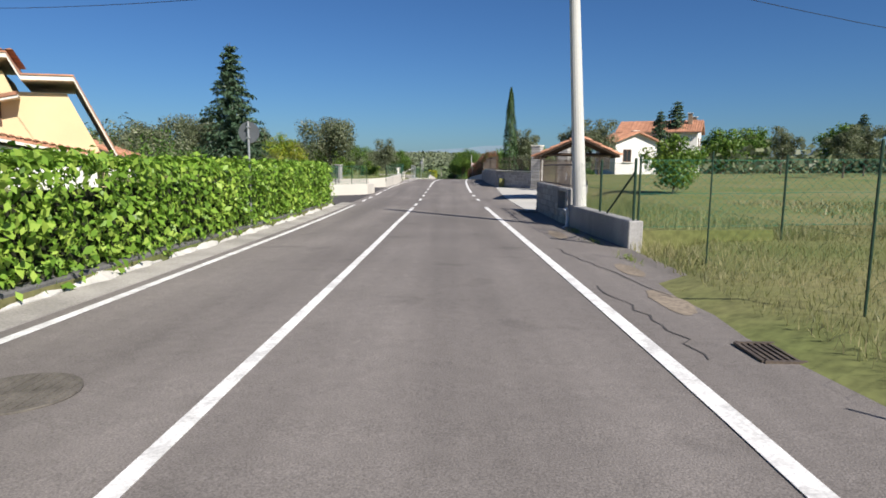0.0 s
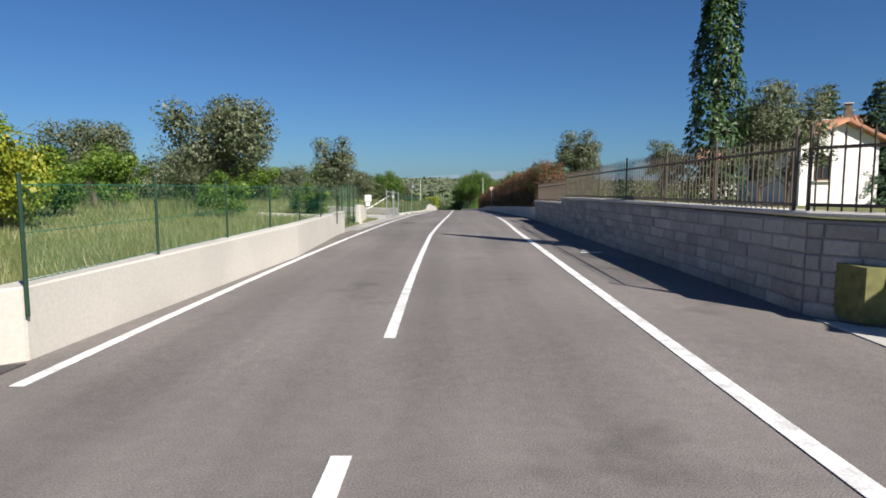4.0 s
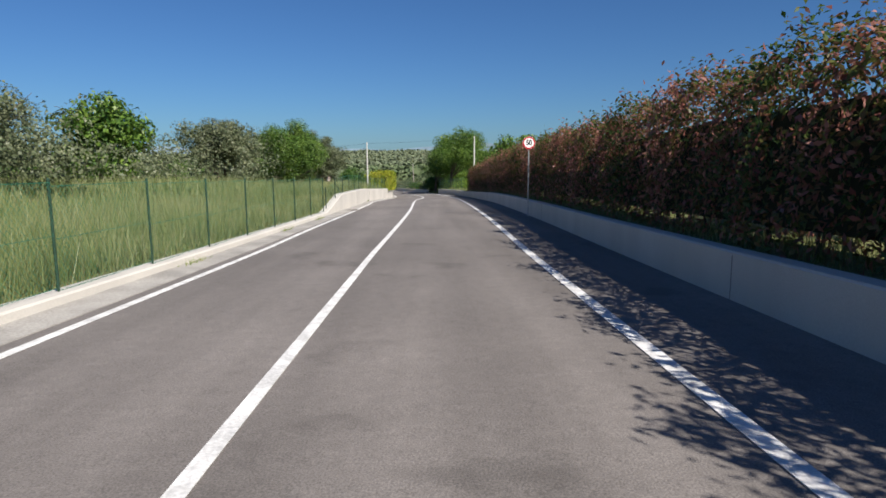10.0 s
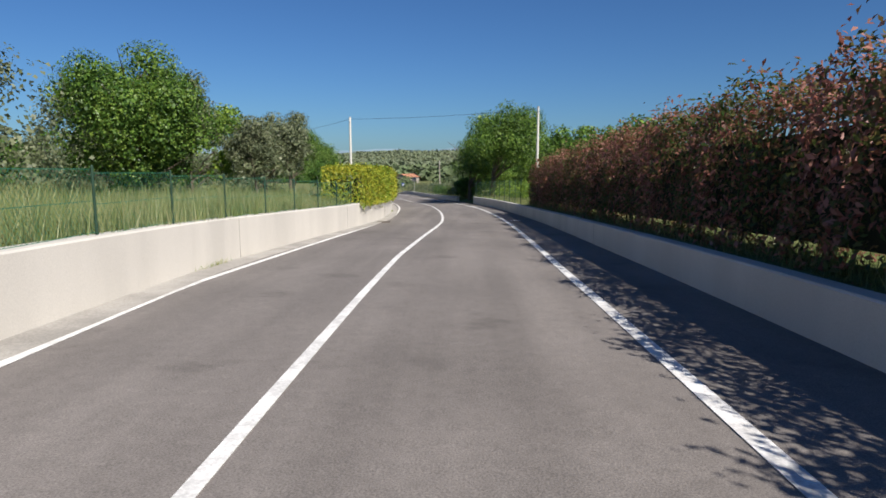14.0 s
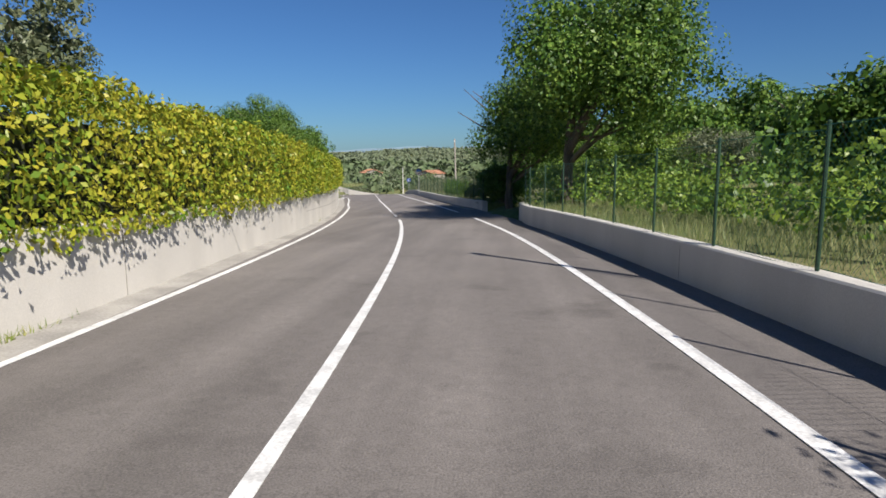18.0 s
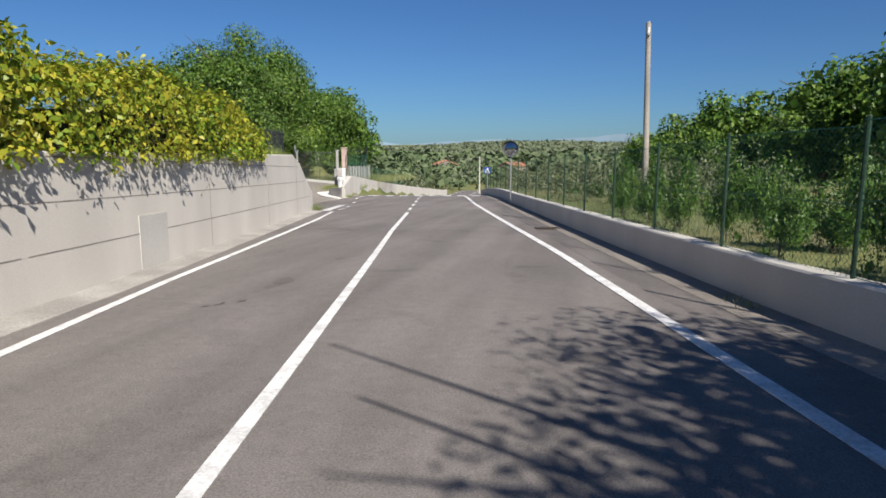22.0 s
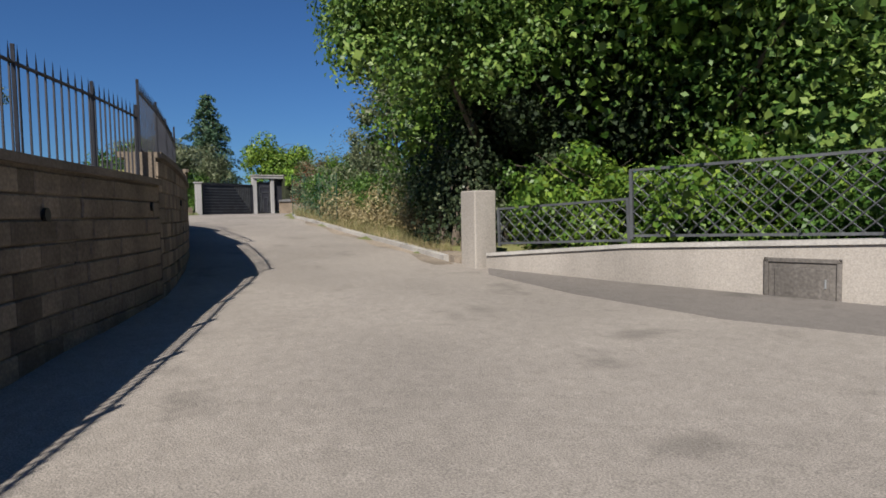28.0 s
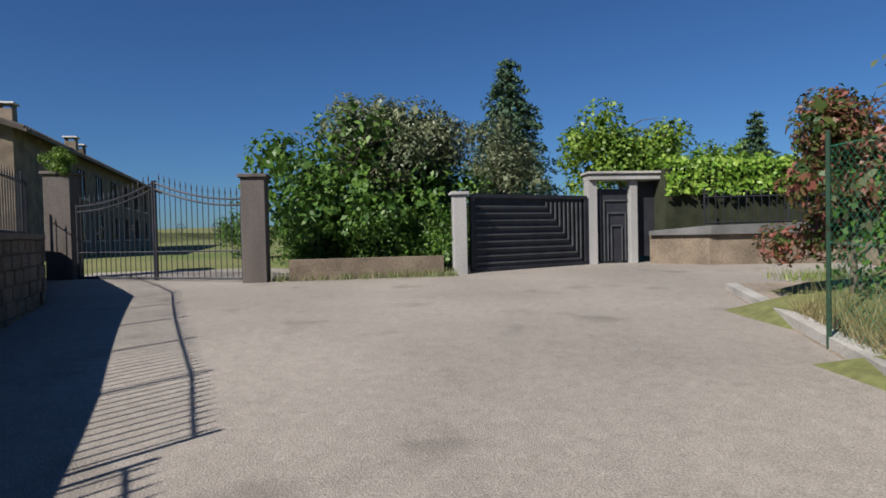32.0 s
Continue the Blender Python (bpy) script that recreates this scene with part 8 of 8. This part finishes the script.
# ---- head of the lane ----
ZE = -5.0
strip_k = strip("kerb_lane", lane, 30.5, 50, lambda s: [(np.interp(s, (30, 45, 50), (2.4, 2.85, 3.9)), -0.2), (np.interp(s, (30, 45, 50), (2.4, 2.85, 3.9)), 0.12), (np.interp(s, (30, 45, 50), (2.55, 3.0, 4.05)), 0.13), (np.interp(s, (30, 45, 50), (2.55, 3.0, 4.05)), -0.2)], KERB, 1.0)
tagged(strip_k, "crumbling concrete kerb along the lane", "kerb", kind="structure")
bed("ground_bed", lane, 31, 50, lambda s: float(np.interp(s, (30, 45, 50), (2.5, 2.95, 4.0))), 7.0, 0.12, DIRT)
ob = strip("dirt_strip", lane, 30, 50, lambda s: [(np.interp(s, (30, 45, 50), (2.4, 2.85, 3.9)) - 0.27 - 0.12 * math.sin(s * 1.7) * (s < 43.5) + 0.26 * min(1, max(0, s - 41) / 3), 0.014), (np.interp(s, (30, 45, 50), (2.4, 2.85, 3.9)), 0.03), (np.interp(s, (30, 45, 50), (2.4, 2.85, 3.9)), -0.1)], DIRT, 0.5)
tagged(ob, "reddish earth washed along the lane kerb", "dirt", kind="structure")
pillar(Vector((-54.4, 205.3, ZE)), 0.45, 1.98, "dark plastered gate pillar at the head of the lane", SHADED_PLASTER, SHADED_PLASTER, 0)
pillar(Vector((-56.7, 200.8, ZE)), 0.55, 2.3, "dark plastered gate pillar at the head of the lane", SHADED_PLASTER, SHADED_PLASTER, 0)


def wrought_gate(a, b, up):
    """One leaf with spear bars, a curved double top rail and a solid lower sheet."""
    e = thing("wrought_gate", "dark wrought-iron gate leaf with a sweeping top rail", "gate", a)
    d = b - a
    L = math.hypot(d.x, d.y)
    e.matrix_basis = Matrix.Translation(a) @ Matrix.Rotation(math.atan2(d.y, d.x), 4, "Z")
    z = lambda x: 1.6 + 0.42 * ((x / L) if up else (1 - x / L)) ** 2
    bm = bmesh.new()
    for k in (0, -0.12):
        for i in range(8):
            rod(bm, (L * i / 8, 0, z(L * i / 8) + k), (L * (i + 1) / 8, 0, z(L * (i + 1) / 8) + k), 0.02, n=6)
    rod(bm, (0, 0, 0.06), (L, 0, 0.06), 0.025, n=6), rod(bm, (0, 0, 0.6), (L, 0, 0.6), 0.015, n=6)
    for x in (0.03, L - 0.03):
        rod(bm, (x, 0, 0.02), (x, 0, z(x) + 0.05), 0.03, n=6)
    part("gate_frame", bm, IRON, e)
    n = round(L / 0.14)
    for i in range(1, n):
        x = L * i / n
        bm = bmesh.new()
        rod(bm, (x, 0, 0.06), (x, 0, z(x) + 0.1), 0.009, n=5), rod(bm, (x, 0, z(x) + 0.1), (x, 0, z(x) + 0.24), 0.018, 0.002, n=5)
        part("spear", bm, IRON, e)
    for x in (L * 0.3, L * 0.7):
        bm = bmesh.new()
        for i in range(20):
            r0, r1 = 0.12 * (1 - i / 24), 0.12 * (1 - (i + 1) / 24)
            t0, t1 = i * 0.5, (i + 1) * 0.5
            rod(bm, (x + r0 * math.cos(t0), 0.01, 1.05 + r0 * math.sin(t0)), (x + r1 * math.cos(t1), 0.01, 1.05 + r1 * math.sin(t1)), 0.007, n=4)
        part("scroll", bm, IRON, e)


wrought_gate(Vector((-56.5, 201.15, ZE)), Vector((-55.5, 203.1, ZE)), True)
wrought_gate(Vector((-55.5, 203.1, ZE)), Vector((-54.5, 205.05, ZE)), False)
curb_poly("wall_low_garden", [Vector((-54.6, 205.9, 0)), Vector((-54.8, 208.9, 0))], ZE - 0.5, [ZE + 0.4, ZE + 0.4], -0.35, STONE_BROWN, "low stone garden wall with grass at its foot")
# sliding gate of sloped slats
e = thing("sliding_gate", "dark sliding gate with nested angular slats", "gate", (-54.9, 209.55, ZE))
a, b = Vector((-54.9, 209.55, ZE)), Vector((-56.3, 212.55, ZE))
L = (b - a).length
e.matrix_basis = Matrix.Translation(a) @ Matrix.Rotation(math.atan2(b.y - a.y, b.x - a.x), 4, "Z")
bm = bmesh.new()
box(bm, L / 2, 0.03, 0.85, L, 0.02, 1.5)
part("sheet", bm, IRON, e)
bm = bmesh.new()
for x in (0.04, L - 0.04):
    box(bm, x, 0, 0.85, 0.08, 0.08, 1.6)
for z in (0.08, 1.62):
    box(bm, L / 2, 0, z, L, 0.08, 0.08)
part("gate_frame", bm, IRON, e)
for k in range(9):
    z = 0.2 + k * 0.15
    bm = bmesh.new()
    x1 = L - 0.2 - 0.13 * k
    box(bm, (0.12 + x1) / 2, -0.02, z, x1 - 0.12, 0.03, 0.035)
    box(bm, x1, -0.02, (z + 1.5) / 2, 0.035, 0.03, max(0.05, 1.5 - z))
    part("slat", bm, GREY_STEEL_DARK, e)
pillar(Vector((-54.75, 209.3, ZE)), 0.28, 1.62, "stained concrete post of the sliding gate", CONCRETE_GREY, CONCRETE_GREY)
# concrete portal
e = thing("portal", "weathered concrete portal framing a small gate", "portal", (-56.45, 213.4, ZE), -64 + 90 + 64)
e.rotation_euler = (0, 0, radians(90))
for y, w in ((-0.68, 0.24), (0.34, 0.19)):
    part("portal_post", boxed(w, 0.28, 2.12, 0.012), CONCRETE_GREY, e).location = (y, 0, -0.1)
part("lintel", boxed(2.25, 0.5, 0.13, 0.012), CONCRETE_GREY, e).location = (0.35, 0, 2.02)
part("lintel_cap", boxed(2.35, 0.6, 0.06, 0.01), KERB, e).location = (0.35, 0, 2.16)
for k in range(4):
    bm = bmesh.new()
    w, h = 0.8 - 0.18 * k, 1.75 - 0.3 * k
    box(bm, -0.05, -0.02, 0.1 + h, w, 0.02, 0.025), box(bm, -0.05 - w / 2, -0.02, 0.1 + h / 2, 0.025, 0.02, h), box(bm, -0.05 + w / 2, -0.02, 0.1 + h / 2, 0.025, 0.02, h)
    part("gate_slat", bm, GREY_STEEL_DARK, e)
bm = bmesh.new()
box(bm, -0.05, 0.03, 0.95, 0.9, 0.02, 1.75)
part("gate_sheet", bm, IRON, e)
bm = bmesh.new()
box(bm, 0.88, 0.1, 1.1, 0.84, 0.05, 1.8)
part("side_panel", bm, IRON, e)
WB = [Vector((-56.2, 214.2, 0)), Vector((-55.3, 215.0, 0)), Vector((-54.6, 218.6, 0)), Vector((-53.6, 223, 0))]
curb_poly("wall_end", WB, ZE - 0.5, [ZE + 0.75, ZE + 0.85, ZE + 0.9, ZE + 0.95], -0.3, STONE_BROWN, "brown stone block wall beside the portal")
curb_poly("wall_end_coping", [v + Vector((0.04, 0, 0)) for v in WB], ZE + 0.7, [ZE + 0.80, ZE + 0.90, ZE + 0.95, ZE + 1.0], -0.38, KERB_STONE, "concrete coping on the stone wall")
iron_fence("iron_fence", [Vector((v.x - 0.1, v.y, ZE + 0.9)) for v in (WB[1], WB[1].lerp(WB[2], 0.5), WB[2], WB[2].lerp(WB[3], 0.5))], 0.75, "dark iron railing in front of the end hedge", 0.16, 0.02, IRON)
for f, w_, nm, mt in ((0.33, 0.3, "dark iron vent in the stone wall", IRON), (0.68, 0.36, "white metal hatch in the stone wall", WHITE)):
    p = WB[1].lerp(WB[2], f)
    e = thing("wall_hatch", nm, "hatch", (p.x + 0.04, p.y, ZE + 0.3), 79)
    part("hatch_door", boxed(w_, 0.04, 0.42 if mt is WHITE else 0.26, 0.006), mt, e)
rngh = np.random.default_rng(91)
e = thing("end_hedge", "bright green clipped hedge above the end wall", "hedge", (-56.4, 217.5, ZE))
n = 4200
at = np.stack([rngh.uniform(-0.6, 0.6, n), rngh.uniform(-3.2, 5.5, n), rngh.uniform(1.62, 2.45, n)], 1)
side = rngh.uniform(0, 1, n) < 0.6
at[:, 0] = np.where(side, 0.6 + rngh.normal(0, 0.06, n), at[:, 0])
at[:, 2] = np.where(side, at[:, 2], 2.45 + rngh.normal(0, 0.08, n))
quads("foliage", leaf_quads(rngh, at, np.where(side[:, None], [1.0, 0, 0.3], [0, 0, 1.0]), 0.15, 0.55, 0.5), LEAF_HEDGE, e)
# near-black box paints the shade under the leaves and behind the railing
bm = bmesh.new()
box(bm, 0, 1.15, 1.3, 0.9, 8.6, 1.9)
part("inner_growth", bm, SHADE_CORE, e)

# ---- stone blocks of the walls ----
def block_mesh(L, D, H, c=0.012):
    """A block with its face edges broken; face towards -y, back at y=0."""
    vs = [(-L / 2, 0, 0), (L / 2, 0, 0), (L / 2, 0, H), (-L / 2, 0, H), (-L / 2, -D + c, 0), (L / 2, -D + c, 0), (L / 2, -D + c, H), (-L / 2, -D + c, H),
          (-L / 2 + c, -D, c), (L / 2 - c, -D, c), (L / 2 - c, -D, H - c), (-L / 2 + c, -D, H - c)]
    fs = [(8, 9, 10, 11)] + [f for i in range(4) for f in ((4 + i, 4 + (i + 1) % 4, 8 + (i + 1) % 4, 8 + i), (i, (i + 1) % 4, 4 + (i + 1) % 4, 4 + i))]
    return vs, fs


def face_blocks(owner, foot, facing, u0, u1, low, top, mat, bl=0.4, bh=0.18, depth=0.03, rest=None, seed=1, skip=None, uneven=0.25, name="block"):
    """Courses of blocks on a wall face. foot(u): place on the face at level 0; facing(u): turn of the face; those with rest(u) go into one joined part."""
    rng = np.random.default_rng(seed)
    vs, fs = block_mesh(bl, depth, bh)
    first, jv, jf = None, [], []
    row, z = 0, low
    while z < low + 6:
        u = u0 - bl * rng.uniform(0, 0.8)
        made = False
        while u < u1:
            L = bl * rng.uniform(1 - uneven, 1 + uneven)
            a, b = max(u, u0), min(u + L, u1)
            u += L
            if b - a < 0.08:
                continue
            m_ = (a + b) / 2
            zt = min(top(a), top(b))
            if z + 0.07 > zt or (skip and skip(m_, z)):
                continue
            made = True
            h = min(bh, zt - z)
            mt = Matrix.Translation(foot(m_) + Vector((0, 0, z))) @ Matrix.Rotation(radians(facing(m_)), 4, "Z") @ Matrix.Diagonal(((b - a - 0.014) / bl, rng.uniform(0.6, 1.25), (h - 0.014) / bh, 1))
            if rest is not None and rest(m_):
                k = len(jv)
                jv += [mt @ Vector(v) for v in vs]
                jf += [tuple(i + k for i in f) for f in fs]
            elif first is None:
                first = obj(name, vs, fs, mat, owner)
                first.matrix_basis = mt
            else:
                again(first, mt)
        z += bh
        if not made and z > low + 0.6:
            break
    if jv:
        tagged(obj("blockwork", jv, jf, mat, owner), kind="stuff")


def road_face(s0, o0, s1, o1):
    """Foot and facing along a straight wall between two stations."""
    a, b = road.at(s0, o0, 0), road.at(s1, o1, 0)
    L = math.hypot(b.x - a.x, b.y - a.y)
    tn = math.degrees(math.atan2(b.y - a.y, b.x - a.x))
    return (lambda u: a.lerp(b, u / L)), tn, L


W = {}
for ob in list(bpy.data.objects):
    if ob.parent is None and ob.name.startswith(("wall_right", "wall_stone", "wall_end", "wall_left_tall")):
        W[ob.name] = ob
# the road side of these walls lies to the left of the way along, so the blocks face back towards the road
for nm, s0, o0, s1, o1, top, sk in (
        ("wall_right_kiosk.001", 56.22, 4.1, 59.7, 4.05, 0.9, None), ("wall_right_kiosk.002", 55.2, 4.1, 56.22, 4.1, 0.33, None), ("wall_right_kiosk", 54.85, 4.1, 55.2, 4.1, 0.86, None),
        ("wall_right_recess", 67.2, 7.1, 72.6, 7.25, 0.76, None), ("wall_right_stone", 78.7, 4.25, 88, 4.1, 0.95, None), ("wall_right_stone", 88, 4.1, 92.9, 4.12, 0.96, None), ("wall_right_stone_low", 92.9, 4.12, 100.6, 4.15, 0.8, None)):
    f, tn, L = road_face(s0, o0, s1, o1)
    face_blocks(W[nm], f, lambda u: tn + 180, 0, L, -0.02, lambda u: top, STONE_GREY, 0.42, 0.16, 0.022, seed=len(nm) + int(s0))
f, tn, L = road_face(78.7, 4.25, 76.0, 6.1)
face_blocks(W["wall_right_return"], f, lambda u: tn, 0, L, -0.02, lambda u: 0.93, STONE_GREY, 0.42, 0.16, 0.022, seed=3)
k = 0
for a, b, z0, z1 in TOPS:
    z = slope(a, b, z0, z1)
    own = W["wall_stone" if k == 0 else "wall_stone.%03d" % k]
    k += 1
    face_blocks(own, lambda s: Vector((*lane.at(s, lw(s))[:2], 0)), lambda s: lane.turn(s) + 90 + math.degrees(math.atan2(lw(s - 0.3) - lw(s + 0.3), 0.6)), a, b, lane.at((a + b) / 2, 0).z - 0.3, z, STONE_BROWN, 0.36, 0.19, 0.03,
                (lambda s: s < 11.5 or s > 25) if a < 20 else (lambda s: s > 30), seed=40 + k)
for i in range(1, 3):
    a, b = WB[i], WB[i + 1]
    L = (b - a).length
    face_blocks(W["wall_end"], lambda u: Vector((*a.lerp(b, u / L)[:2], ZE)), lambda u: math.degrees(math.atan2(b.y - a.y, b.x - a.x)), 0, L, -0.05, lambda u: 0.72, STONE_BROWN, 0.42, 0.19, 0.03, seed=60 + i)
# coping of the lane wall
k = 0
for a, b, z0, z1 in TOPS:
    z = slope(a, b, z0, z1)
    ob = strip("coping", lane, a, b, lambda s: [(lw(s) + 0.07, z(s) - lane.at(s, 0).z), (lw(s) + 0.07, z(s) + 0.07 - lane.at(s, 0).z), (lw(s) - 0.42, z(s) + 0.07 - lane.at(s, 0).z), (lw(s) - 0.42, z(s) - lane.at(s, 0).z)], BROWN_MORTAR, 0.8, W["wall_stone" if k == 0 else "wall_stone.%03d" % k])
    k += 1
# weep holes: black discs on the face paint the dark inside them
first = None
for s_ in (13.2, 15.4, 17.6, 20, 22.4, 24.8, 27.5, 30.5, 34.5):
    for dz in (1.15, 0.7):
        bm = bmesh.new()
        p = lane.at(s_ + (0.6 if dz < 1 else 0), lw(s_) + 0.02, dz)
        d = (lane.at(s_, 1) - lane.at(s_, 0))
        rod(bm, p, p + d * 0.03, 0.055, n=10)
        part("weep_hole", bm, BLACK, W["wall_stone"] if s_ < 26 else W["wall_stone.001"] if s_ < 33.4 else W["wall_stone.002"])
for s0, o0, s1, o1 in ((225.5, -4.6, 228, -4.45), (228, -4.45, 230.3, -4.3), (230.3, -4.3, 231.0, -4.75), (231.0, -4.75, 231.4, -5.6)):
    f, tn, L = road_face(s0, o0, s1, o1)
    face_blocks(W["wall_stone_end"], f, lambda u: tn, 0, L, 0.0, lambda u: 1.78, STONE_BROWN, 0.4, 0.2, 0.035, seed=int(s0))
